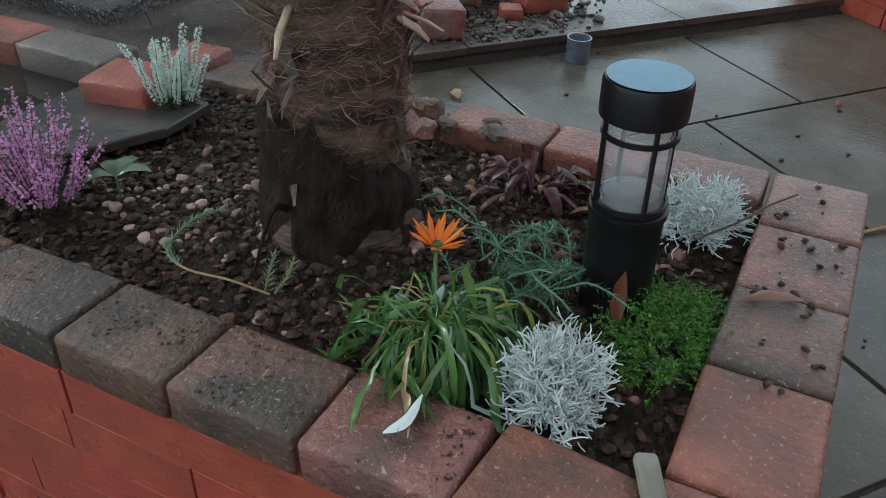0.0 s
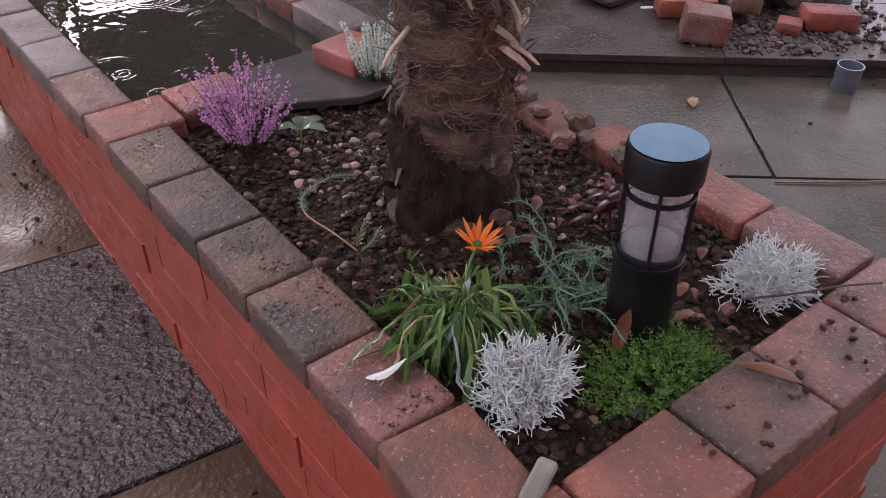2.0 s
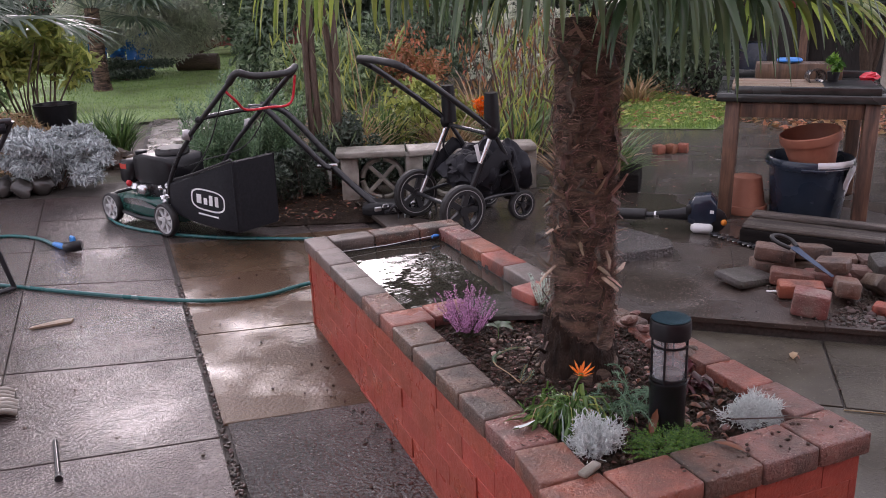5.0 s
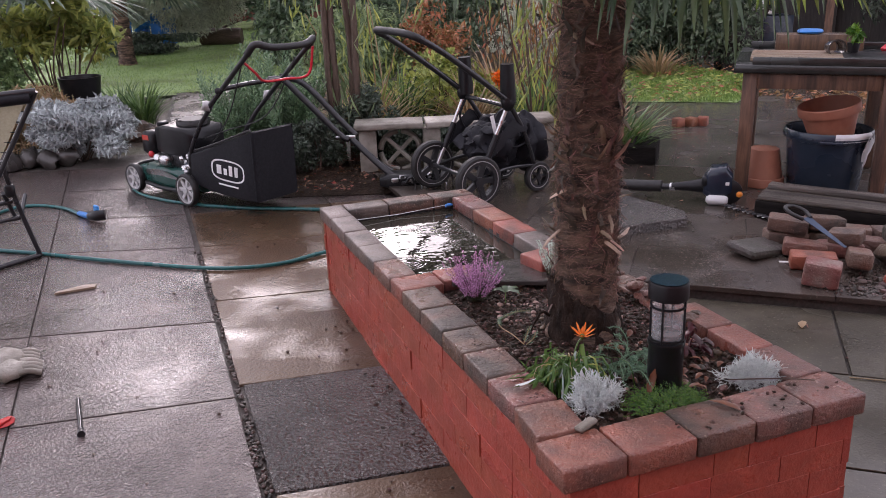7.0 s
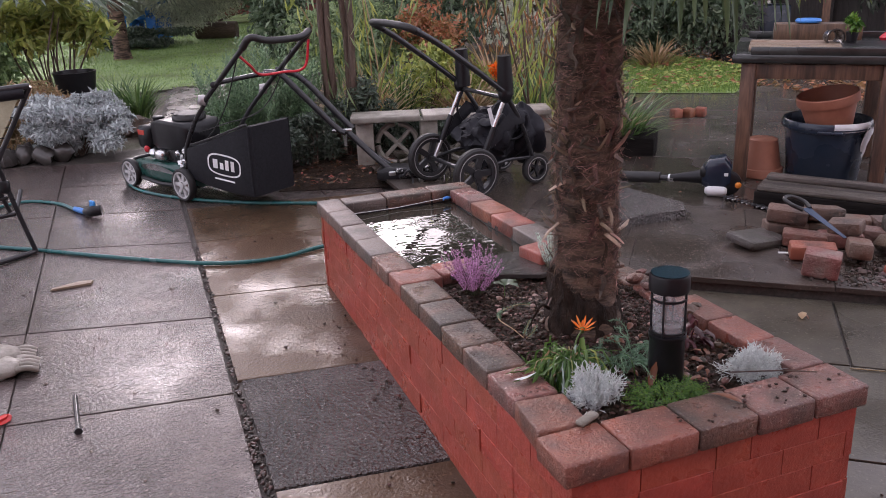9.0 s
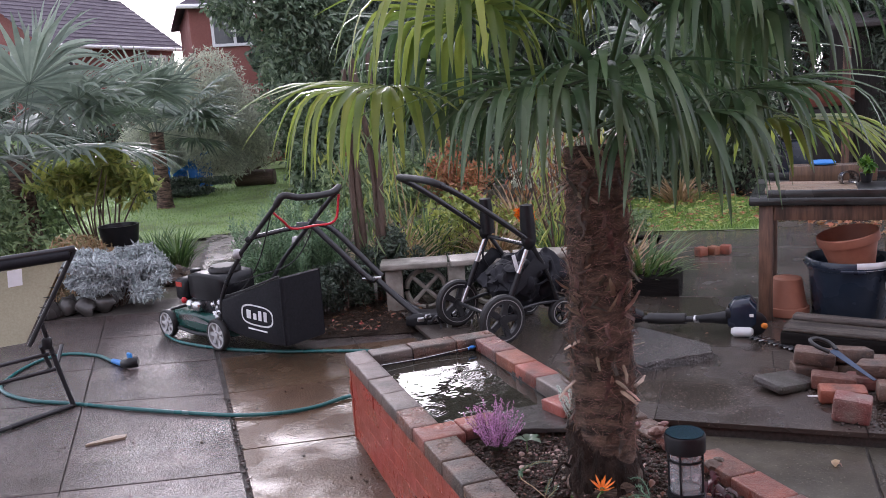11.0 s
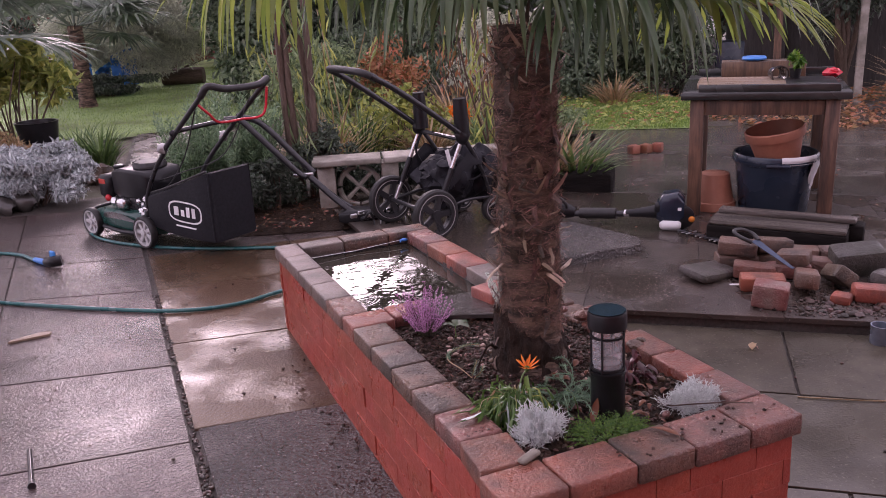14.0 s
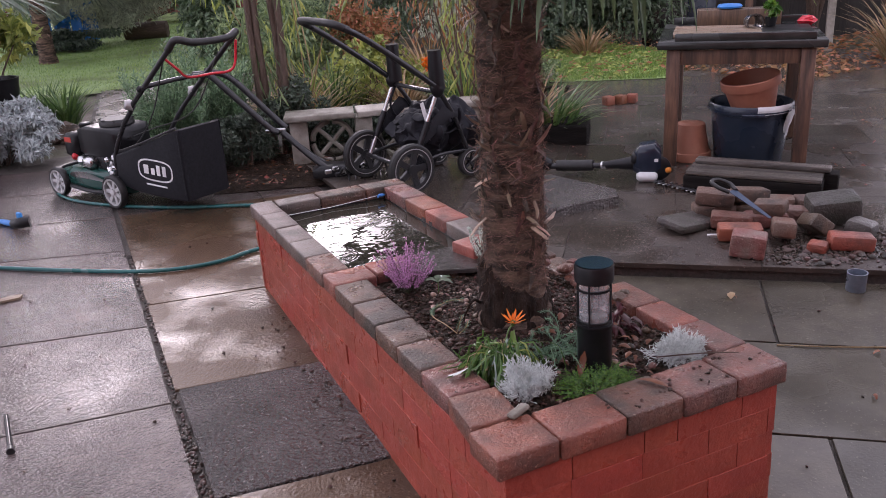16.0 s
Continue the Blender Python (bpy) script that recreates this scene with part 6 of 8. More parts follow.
shrub("mixed_shrub", "pale green airy bush beside the small lawn", puffs(3.75, 7.6, 0.85, 0.7, 0.5, 0.7, 22, 0.3, 63), 3600, 0.07, 0.03, BUSH_LIGHT, 8, (3.75, 7.6, 0), stem_r=0.012)
shrub("dark_shrub", "dark tangled shrub behind the cultivator", puffs(0.86, 4.98, 0.3, 0.28, 0.22, 0.32, 16, 0.4, 64), 3400, 0.05, 0.02, HEDGE_DARK, 8, (0.86, 4.98, 0), stem_r=0.01)
shrub("mixed_shrub", "light green bush behind the low wall", puffs(1.7, 8.0, 0.55, 0.9, 0.6, 0.55, 16, 0.42, 35), 5000, 0.07, 0.03, BUSH_GREEN, 6, (1.7, 8.0, 0), stem_r=0.012)
shrub("mixed_shrub", "yellow-green low growth behind the low wall", puffs(2.1, 6.2, 0.28, 0.8, 0.5, 0.28, 16, 0.42, 36), 3200, 0.06, 0.03, YELLOW_LEAF, 6, (2.1, 6.2, 0), stem_r=0.008)
shrub("mixed_shrub", "low green growth by the terrace edge", puffs(3.3, 6.0, 0.22, 0.6, 0.4, 0.25, 14, 0.42, 37), 2600, 0.05, 0.025, BUSH_GREEN, 6, (3.3, 6.0, 0), stem_r=0.008)
shrub("mixed_shrub", "dense green bush in the side bed", puffs(-2.9, 8.6, 0.8, 0.8, 0.7, 0.8, 16, 0.42, 38), 5000, 0.085, 0.035, BUSH_GREEN, 6, (-2.9, 8.6, 0), stem_r=0.015)
shrub("mixed_shrub", "straw-coloured growth in the side bed", puffs(-1.7, 7.0, 0.3, 0.6, 0.4, 0.28, 14, 0.42, 39), 2200, 0.09, 0.015, STRAW, 6, (-1.7, 7.0, 0), stem_r=0.008)
# stones, pot and edging by the path
for k in range(11):
    x, y = -1.05 + 0.06 * k + rnd.uniform(-0.05, 0.05), 7.35 - 0.07 * k + rnd.uniform(-0.1, 0.1)
    s = rnd.uniform(0.05, 0.12)
    thing("rock", "weathered brown rock edging the path", "rock", T(x, y, s * 0.4, 40 * k), group="rocks by the path", m=M().rock(s * 1.2, s, s * 0.9, None, 1.1, 12, 8, k), material=BRICK_DARK, smooth=50)
for k in range(6):
    thing("rock", "dark stone at the edge of the side bed", "rock", T(-2.1 + 0.14 * k, 6.15 + rnd.uniform(-0.1, 0.1), 0.06, 30 * k), group="rocks by the path", m=M().rock(0.11, 0.08, 0.09, None, 0.5, 10, 6, 30 + k), material=SLATE, smooth=50)
bp_ = thing("grow_bag_pot", "black plastic pot in the side bed", "plant pot", T(-1.27, 7.5, 0.22))
part("pot", M().lathe([(0.14, 0), (0.15, 0.02), (0.19, 0.30), (0.2, 0.34), (0.18, 0.34), (0.17, 0.27)], 20, caps=False), BLACK_PLASTIC, bp_, smooth=50)
part("compost", M().lathe([(0.175, 0.28), (0.1, 0.3), (0.0, 0.305)], 20), SOIL, bp_, "dark wet compost")
thing("square_planter", "wide dark planter box by the terrace", "plant pot", T(2.60, 4.10, 0.06, -38), m=worn_block(0.62, 0.40, 0.27, 0.02, 3, 6), material=BLACK_SHADE_TIMBER, smooth=40)
pth = sheet("garden_path", [(-0.72, 5.85), (0.1, 5.9), (0.45, 9.8), (-0.35, 9.8)], -0.006, JOINT, "narrow brick path to the lawn", "path")
for j in range(13):
    y = 5.95 + 0.3 * j
    for i in range(2):
        x = -0.66 + 0.095 * (y - 5.9) + 0.36 * i
        lay_slab(pth, [(x, y), (x + 0.36, y - 0.03), (x + 0.36, y + 0.27), (x, y + 0.3)], 0.01, 0.02, TERRACE, 0.004, 0.12)
for k, (x, y) in enumerate(((3.69, 4.86), (3.80, 4.83), (3.91, 4.81))):
    thing("brick", "loose orange brick beside the small lawn", "brick", T(x, y, 0.10, 20 * k), group="loose bricks", m=worn_block(0.085, 0.09, 0.08, 0.008, 90 + k, 5), material=ORANGE_BRICK, smooth=40)
thing("log", "cut log lying on the lawn", "log", T(0.95, 16.2, 0.16, 70, 90), m=M().lathe([(0.16, -0.4), (0.17, 0), (0.16, 0.4)], 14), material=BARK, smooth=50)
for k, (x, z, w, h) in enumerate(((-0.86, 0.56, 0.3, 0.2), (-0.15, 0.66, 0.42, 0.22), (-0.52, 0.42, 0.26, 0.2))):
    tp = M()
    for j in range(7):
        for i in range(9):
            tp.v.append((x + w * (i / 8 - 0.5) + 0.05 * noise.noise(Vector((i * 0.8, j * 0.7, k))), 15.4 + 0.25 * j / 6 + 0.12 * noise.noise(Vector((i * 0.6, j * 0.9, k + 5))), max(-0.02, z + h * (0.5 - j / 6) + 0.16 * (i / 8 - 0.5) * (1 if k else -1) - (0.5 if j == 6 else 0.0))))
    for j in range(6):
        for i in range(8):
            tp.f.append((j * 9 + i, j * 9 + i + 1, (j + 1) * 9 + i + 1, (j + 1) * 9 + i))
    thing("blue_tarpaulin", "crumpled blue plastic sheet at the lawn's edge", "tarpaulin", group="blue sheets", m=tp, material=BLUE_PLASTIC, smooth=30)
shrub("dark_shrub", "low dark bush before the blue sheets", puffs(-0.45, 15.0, 0.2, 0.9, 0.3, 0.22, 18, 0.36, 81), 5000, 0.07, 0.03, HEDGE_DARK, 8, (-0.45, 15.0, 0), stem_r=0.01)
# tall trees at the garden's end, a side wall, and an unseen house wall
# the last two, out of view, are added to darken the pond's reflection
for k, (x, y, z, rx, ry, rz) in enumerate(((9.0, 14.0, 5.0, 3.2, 2.4, 4.6), (4.2, 18.5, 2.7, 2.8, 2.0, 2.0), (6.0, 20.8, 9.9, 2.1, 2.2, 3.4), (8.9, 20.4, 9.9, 2.8, 2.6, 3.4))):
    shrub("tall_tree", "tall dark evergreen at the garden boundary; the two highest are unseen reflection blockers", puffs(x, y, z, rx, ry, rz, 30 if k < 2 else 60, 0.38, 50 + k), 30000 if k < 2 else 40000, 0.22 if k < 2 else 0.34, 0.1 if k < 2 else 0.17, HEDGE_DARK, 6, (x + (3.5 if k > 1 else 0), y, 0), stem_r=0.14, category="tree")
side = thing("wall_side", "red brick wall at the side of the patio", "wall", kind="structure", m=M().box(0.22, 4.2, 0.47, T(*uv(1.885, -1.15), 0.2, -37.7), 0.004), material=MORTAR_RED)
for c in range(5):
    for k in range(19):
        v = -3.2 + 0.222 * k + (0.11 if c % 2 else 0)
        part("brick", brick_cache[0.21], WALL_RED, side, at=T(*uv(1.762, v), 0.04 + 0.0775 * c, 52.3))
# added out of view behind the camera; blocks sky light from that side
thing("wall_house", "unseen brick house wall added behind the patio, closing off the sky", "wall", kind="structure", m=M().box(11.0, 0.25, 5.2, T(-0.5, -4.8, 2.55), 0.004), material=HOUSE_BRICK)
# ---- machines, furniture and clutter ----
def loft(m, rings, caps=True, mat=None):
    n, v, f = len(rings[0]), [], []
    for ring in rings:
        v += list(ring)
    for k in range(len(rings) - 1):
        for a in range(n):
            b = (a + 1) % n
            f.append((k * n + a, k * n + b, (k + 1) * n + b, (k + 1) * n + a))
    if caps:
        f.append(tuple(range(n))[::-1])
        f.append(tuple((len(rings) - 1) * n + a for a in range(n)))
    return m.add(v, f, mat)


def squircle(x, y0, y1, z0, z1, r, k=4):
    """A rounded rectangle across x, anticlockwise seen from +x."""
    out = []
    for cy, cz, a0 in ((y1 - r, z1 - r, 0), (y0 + r, z1 - r, 90), (y0 + r, z0 + r, 180), (y1 - r, z0 + r, 270)):
        for i in range(k + 1):
            a = radians(a0 + 90 * i / k)
            out.append((x, cy + r * math.cos(a), cz + r * math.sin(a)))
    return out


def wheel(parent, x, y, z, r, w, spokes, rim_mat, name="wheel", tyre=0.70):
    """A wheel about the y axis: tyre, rim with spokes, hub."""
    at = T(x, y, z, 0, -90)
    t = part(name, M().lathe([(r * tyre, -w / 2), (r * 0.93, -w / 2), (r, -w * 0.28), (r, w * 0.28), (r * 0.93, w / 2), (r * tyre, w / 2)], 32, at, closed=True), BLACK_RUBBER, parent, smooth=40)
    m = M().lathe([(r * (tyre - 0.1), -w * 0.44), (r * (tyre + 0.02), -w * 0.44), (r * (tyre + 0.02), w * 0.44), (r * (tyre - 0.1), w * 0.44)], 28, at, closed=True)
    m.lathe([(0.0, -w * 0.5), (r * 0.2, -w * 0.5), (r * 0.2, w * 0.5), (0.0, w * 0.56)], 16, at)
    for k in range(spokes):
        a = 360 * k / spokes
        m.box(r * (tyre - 0.16), w * 0.5, r * (0.17 if tyre < 0.75 else 0.24), at @ T(0, 0, 0, a) @ T(r * 0.42, 0, 0, 0, 90), 0.003)
    part("rim", m, rim_mat, t, smooth=40)
    return t


# lawn mower
RIM = surface("pale_grey_wheel", (0.36, 0.36, 0.36), (0.52, 0.52, 0.52), 20, (0.3, 0.45), 0.05, 150, dist=0.002)
mower = thing("lawn_mower", "dark green petrol lawn mower with black grass bag", "lawn mower", T(-0.333, 4.522, 0.0, 121))
for y in (-0.24, 0.24):
    wheel(mower, 0.0, y, 0.112, 0.112, 0.05, 7, RIM, tyre=0.83)
    wheel(mower, 0.66, y * 0.92, 0.104, 0.104, 0.048, 7, RIM, tyre=0.83)
dk = M()
loft(dk, [squircle(-0.06, -0.18, 0.18, 0.08, 0.19, 0.04), squircle(0.0, -0.20, 0.20, 0.07, 0.215, 0.05), squircle(0.30, -0.215, 0.215, 0.06, 0.225, 0.05), squircle(0.58, -0.205, 0.205, 0.07, 0.21, 0.05), squircle(0.74, -0.15, 0.15, 0.09, 0.17, 0.03)])
deck = part("deck", dk, GREEN_PAINT, mower, "dark green steel deck", 50)
part("deck_skirt", M().tube(arc([(0.10, 0.218, 0.085), (0.32, 0.224, 0.075), (0.54, 0.214, 0.085)], 4), 0.014, 8), BLACK_PLASTIC, deck, smooth=60)
part("deck_trim", M().blade(arc([(0.12, 0.222, 0.165), (0.30, 0.228, 0.185), (0.46, 0.222, 0.175), (0.54, 0.205, 0.155)], 4), [0.006, 0.016, 0.022, 0.026, 0.028, 0.028, 0.026, 0.024, 0.022, 0.02, 0.016, 0.012, 0.006], (0, 0.35, 1), 0.1), STEEL, mower, "bright side trim", 60)
part("front_bumper", M().tube(arc([(0.70, 0.2, 0.16), (0.775, 0.12, 0.165), (0.79, 0.0, 0.165), (0.775, -0.12, 0.165), (0.70, -0.2, 0.16)], 4), 0.016, 8), BLACK_PLASTIC, mower, smooth=60)
cc = M()
loft(cc, [squircle(0.10, -0.11, 0.12, 0.20, 0.34, 0.03), squircle(0.18, -0.14, 0.16, 0.20, 0.36, 0.04), squircle(0.40, -0.14, 0.15, 0.20, 0.36, 0.04), squircle(0.50, -0.10, 0.11, 0.20, 0.33, 0.03)])
eng = part("engine", cc, BLACK_METAL, mower, "black engine block", 50)
en = M()
loft(en, [squircle(0.04, -0.13, 0.13, 0.33, 0.47, 0.03), squircle(0.08, -0.16, 0.16, 0.30, 0.50, 0.02), squircle(0.34, -0.165, 0.165, 0.30, 0.505, 0.02), squircle(0.44, -0.15, 0.15, 0.31, 0.48, 0.02), squircle(0.48, -0.11, 0.12, 0.32, 0.45, 0.03)])
part("engine_cowl", en, BLACK_PLASTIC, eng, "black engine cowl", 50)
part("recoil_cover", M().lathe([(0.115, 0), (0.115, 0.02), (0.10, 0.038), (0.055, 0.044), (0.0, 0.044)], 28, T(0.19, 0.0, 0.505)), BLACK_RUBBER, eng, smooth=40)
for k in range(8):
    a = math.radians(45 * k)
    part("cooling_rib", M().box(0.085, 0.008, 0.008, T(0.19 + 0.075 * math.cos(a), 0.075 * math.sin(a), 0.542, 45 * k), 0.002), BLACK_RUBBER, eng)
part("air_filter", M().box(0.13, 0.16, 0.16, T(0.54, 0.09, 0.36), 0.02), BLACK_PLASTIC, eng, smooth=50)
part("fuel_cap", M().lathe([(0.036, 0), (0.04, 0.006), (0.04, 0.026), (0.032, 0.032), (0.0, 0.032)], 20, T(0.41, 0.10, 0.485)), BLACK_PLASTIC, eng, smooth=40)
part("primer_bulb", M().rock(0.024, 0.024, 0.026, T(0.50, 0.165, 0.285), 0.0), RED_PAINT, eng, "red primer bulb", 60)
part("badge", M().box(0.075, 0.004, 0.035, T(0.54, 0.172, 0.40), 0.001), RED_PAINT, eng, "red badge")
part("exhaust", M().box(0.10, 0.07, 0.07, T(0.30, 0.185, 0.27), 0.014), STEEL, eng, "bare metal exhaust box", 50)
part("carburettor", M().rock(0.04, 0.035, 0.035, T(0.42, 0.17, 0.265), 0.5, 10, 6, 5), STEEL, eng, smooth=50)
for k in range(7):
    part("bracket", M().rock(0.022, 0.014, 0.02, T(0.0 + 0.035 * (k % 3), 0.20 + 0.012 * (k % 2), 0.20 + 0.022 * k), 0.6, 8, 5, k), STEEL, mower)
for s in (-1, 1):
    part("handle_tube", M().tube(arc([(0.0, 0.2 * s, 0.20), (-0.04, 0.205 * s, 0.36), (-0.19, 0.22 * s, 0.55), (-0.36, 0.23 * s, 0.705)], 4), 0.015, 10), BLACK_METAL, mower, smooth=60)
    part("upper_tube", M().tube([(-0.32, 0.236 * s, 0.68), (-0.56, 0.236 * s, 0.87), (-0.80, 0.236 * s, 1.06)], 0.0155, 10), BLACK_METAL, mower, smooth=60)
    part("wing_knob", M().rock(0.026, 0.034, 0.034, T(-0.34, 0.245 * s, 0.71), 0.45, 12, 8, 4), ALU, mower, smooth=60)
    part("clip", M().rock(0.018, 0.024, 0.022, T(-0.47, 0.24 * s, 0.81), 0.45, 9, 6, 7), BLACK_PLASTIC, mower, smooth=60)
part("handle_grip", M().tube(arc([(-0.78, 0.236, 1.045), (-0.85, 0.225, 1.105), (-0.88, 0.12, 1.08), (-0.88, -0.12, 1.075), (-0.85, -0.225, 1.10), (-0.78, -0.236, 1.045)], 5), 0.021, 10), BLACK_RUBBER, mower, "foam-covered grip", 60)
part("cross_bar", M().tube(arc([(-0.50, 0.235, 0.825), (-0.545, 0.0, 0.84), (-0.50, -0.235, 0.825)], 5), 0.015, 8), BLACK_METAL, mower, smooth=60)
part("bail_bar", M().tube(arc([(-0.72, 0.225, 1.0), (-0.74, 0.16, 0.93), (-0.70, 0.06, 0.865), (-0.72, -0.10, 0.86), (-0.80, -0.21, 0.88), (-0.84, -0.228, 1.05)], 6), 0.008, 8), RED_PAINT, mower, "red bail bar", 60)
part("cable", M().tube(arc([(-0.70, 0.22, 0.98), (-0.46, 0.17, 0.66), (-0.22, 0.16, 0.44), (0.05, 0.14, 0.36)], 6), 0.004, 6), BLACK_RUBBER, mower)
part("cable", M().tube(arc([(-0.70, -0.2, 0.98), (-0.50, -0.10, 0.62), (-0.20, 0.02, 0.50), (0.05, 0.04, 0.42)], 6), 0.004, 6), BLACK_RUBBER, mower)


def bag_side(x):
    return 0.218 - 0.10 * max(0.0, -x - 0.10)


bag = M()
rings = []
for x, z0, z1, q in ((0.02, 0.20, 0.36, 0.03), (-0.08, 0.15, 0.375, 0.02), (-0.22, 0.125, 0.41, 0.012), (-0.36, 0.11, 0.465, 0.012), (-0.52, 0.10, 0.52, 0.012), (-0.64, 0.10, 0.56, 0.012), (-0.665, 0.11, 0.555, 0.012)):
    w = bag_side(x) - (0.012 if x < -0.65 or x > 0 else 0.0)
    rings.append([(px, py - 0.012 * (0 if abs(pz - z1) < 0.05 else 1) * max(0.0, math.sin(5.0 * (px + 0.1))) * (1 if py > 0 else -1), pz) for px, py, pz in squircle(x, -w, w, z0, z1, q)])
loft(bag, rings)
bg = part("grass_bag", bag, BLACK_CLOTH, mower, "black woven grass bag", 40)
part("bag_hem", M().tube([(-0.64, bag_side(-0.64) + 0.002, 0.11), (-0.645, bag_side(-0.64) + 0.002, 0.555), (-0.645, -bag_side(-0.64) - 0.002, 0.555), (-0.64, -bag_side(-0.64) - 0.002, 0.11)], 0.007, 6), BLACK_CLOTH, bg, smooth=60)
part("bag_rod", M().tube([(-0.05, 0.2, 0.375), (-0.30, 0.2, 0.45), (-0.64, 0.165, 0.57)], 0.008, 6), BLACK_METAL, bg, smooth=60)
# outlined oval badge with plain bars
BADGE = T(-0.40, bag_side(-0.40) + 0.0025, 0.285, 5.7, 0, -4) @ Matrix.Scale(1.2, 4)
lg = M()
n = 40
for k in range(n):
    def st(a, rx, rz):
        c, s = math.cos(a), math.sin(a)
        q = (abs(c) ** 3.2 + abs(s) ** 3.2) ** (-1 / 3.2)
        return (rx * c * q, 0.0, rz * s * q)
    a0, a1 = 2 * math.pi * k / n, 2 * math.pi * (k + 1) / n
    lg.add([BADGE @ Vector(p) for p in (st(a0, 0.125, 0.06), st(a1, 0.125, 0.06), st(a1, 0.115, 0.051), st(a0, 0.115, 0.051))], [(0, 1, 2, 3)])
part("badge_outline", lg, WHITE_PAINT, bg, "white outlined oval badge")
for dx, w, hh in ((0.066, 0.036, 0.05), (0.018, 0.026, 0.036), (-0.022, 0.026, 0.056), (-0.064, 0.026, 0.056)):
    part("badge_bar", M().box(w, 0.003, hh, BADGE @ T(dx, 0, (hh - 0.05) / 2), 0.003), WHITE_PAINT, bg)
part("badge_bar", M().box(0.15, 0.003, 0.009, BADGE @ T(0.0, 0.0, -0.082), 0.001), WHITE_PAINT, bg)

# pushchair
BASKET_CLOTH = surface("wet_black_cloth", (0.007, 0.007, 0.01), (0.015, 0.015, 0.02), 30, (0.5, 0.75), 0.25, 160, dist=0.004, spec=0.25)
pram = thing("pushchair_chassis", "black folding pushchair chassis with shopping basket", "pushchair", T(1.10, 3.62, 0.06, 10))
for s in (-1, 1):
    wheel(pram, 0.0, 0.29 * s, 0.162, 0.162, 0.05, 5, BLACK_METAL, tyre=0.76)
    part("wheel_ring", M().lathe([(0.129, -0.027), (0.134, -0.027), (0.134, 0.027), (0.129, 0.027)], 32, T(0.0, 0.29 * s, 0.162, 0, -90), closed=True), ALU, pram, "pale rim line", 40)
    wheel(pram, 0.52, 0.2 * s, 0.10, 0.10, 0.045, 5, BLACK_METAL)
    part("wheel_ring", M().lathe([(0.072, -0.024), (0.077, -0.024), (0.077, 0.024), (0.072, 0.024)], 28, T(0.52, 0.2 * s, 0.10, 0, -90), closed=True), ALU, pram, "pale rim line", 40)
    part("rear_leg", M().tube([(0.02, 0.26 * s, 0.16), (0.25, 0.26 * s, 0.62)], 0.014, 10), STEEL, pram, "silver leg tube", 60)
    part("rear_leg_cover", M().tube([(0.08, 0.262 * s, 0.27), (0.16, 0.262 * s, 0.43)], 0.02, 10), BLACK_PLASTIC, pram, smooth=60)
    part("front_leg", M().tube(arc([(0.50, 0.2 * s, 0.17), (0.38, 0.24 * s, 0.42), (0.24, 0.26 * s, 0.64)], 4), 0.015, 10), BLACK_METAL, pram, smooth=60)
    part("joint", M().rock(0.05, 0.035, 0.06, T(0.245, 0.265 * s, 0.63), 0.15, 12, 8, 2), BLACK_PLASTIC, pram, smooth=60)
    part("seat_adaptor", M().tube([(0.255, 0.25 * s, 0.62), (0.25, 0.25 * s, 0.74), (0.245, 0.25 * s, 0.86)], [0.05, 0.048, 0.042], 12), BLACK_PLASTIC, pram, smooth=50)
    part("handle_tube", M().tube(arc([(0.22, 0.27 * s, 0.65), (0.02, 0.27 * s, 0.80), (-0.22, 0.265 * s, 0.97), (-0.36, 0.25 * s, 1.055)], 4), 0.0185, 10), BLACK_METAL, pram, smooth=60)
    part("frame_rail", M().tube(arc([(0.0, 0.26 * s, 0.16), (0.25, 0.24 * s, 0.20), (0.5, 0.2 * s, 0.18)], 4), 0.012, 8), BLACK_METAL, pram, smooth=60)
part("handle_grip", M().tube(arc([(-0.33, 0.25, 1.04), (-0.40, 0.22, 1.075), (-0.42, 0.1, 1.085), (-0.42, -0.1, 1.085), (-0.40, -0.22, 1.075), (-0.33, -0.25, 1.04)], 5), 0.022, 10), BLACK_RUBBER, pram, smooth=60)
part("axle", M().tube([(0, -0.29, 0.162), (0, 0.29, 0.162)], 0.014, 8), BLACK_METAL, pram)
part("cross_tube", M().tube([(0.25, -0.26, 0.60), (0.25, 0.26, 0.60)], 0.014, 8), BLACK_METAL, pram)
bk = M()
for (x, y, z), (sx, sy, sz), sd in (((0.30, 0.0, 0.30), (0.20, 0.20, 0.17), 4), ((0.44, 0.05, 0.36), (0.15, 0.17, 0.15), 8), ((0.22, -0.08, 0.36), (0.10, 0.15, 0.12), 13), ((0.52, -0.04, 0.30), (0.12, 0.15, 0.16), 21)):
    lump = M().rock(sx, sy, sz, None, 0.6, 44, 28, sd)
    bk.add([(x + p[0] * (1 + 0.3 * (0.5 - abs(noise.noise(Vector(p) * 11 + Vector((sd, 0, 0)))) * 2)), y + p[1] * (1 + 0.3 * (0.5 - abs(noise.noise(Vector(p) * 9 + Vector((0, sd, 0)))) * 2)), z + p[2] + 0.03 * noise.noise(Vector(p) * 16)) for p in lump.v], lump.f)
part("basket", bk, BASKET_CLOTH, pram, "sagging crumpled black cloth basket", 40)
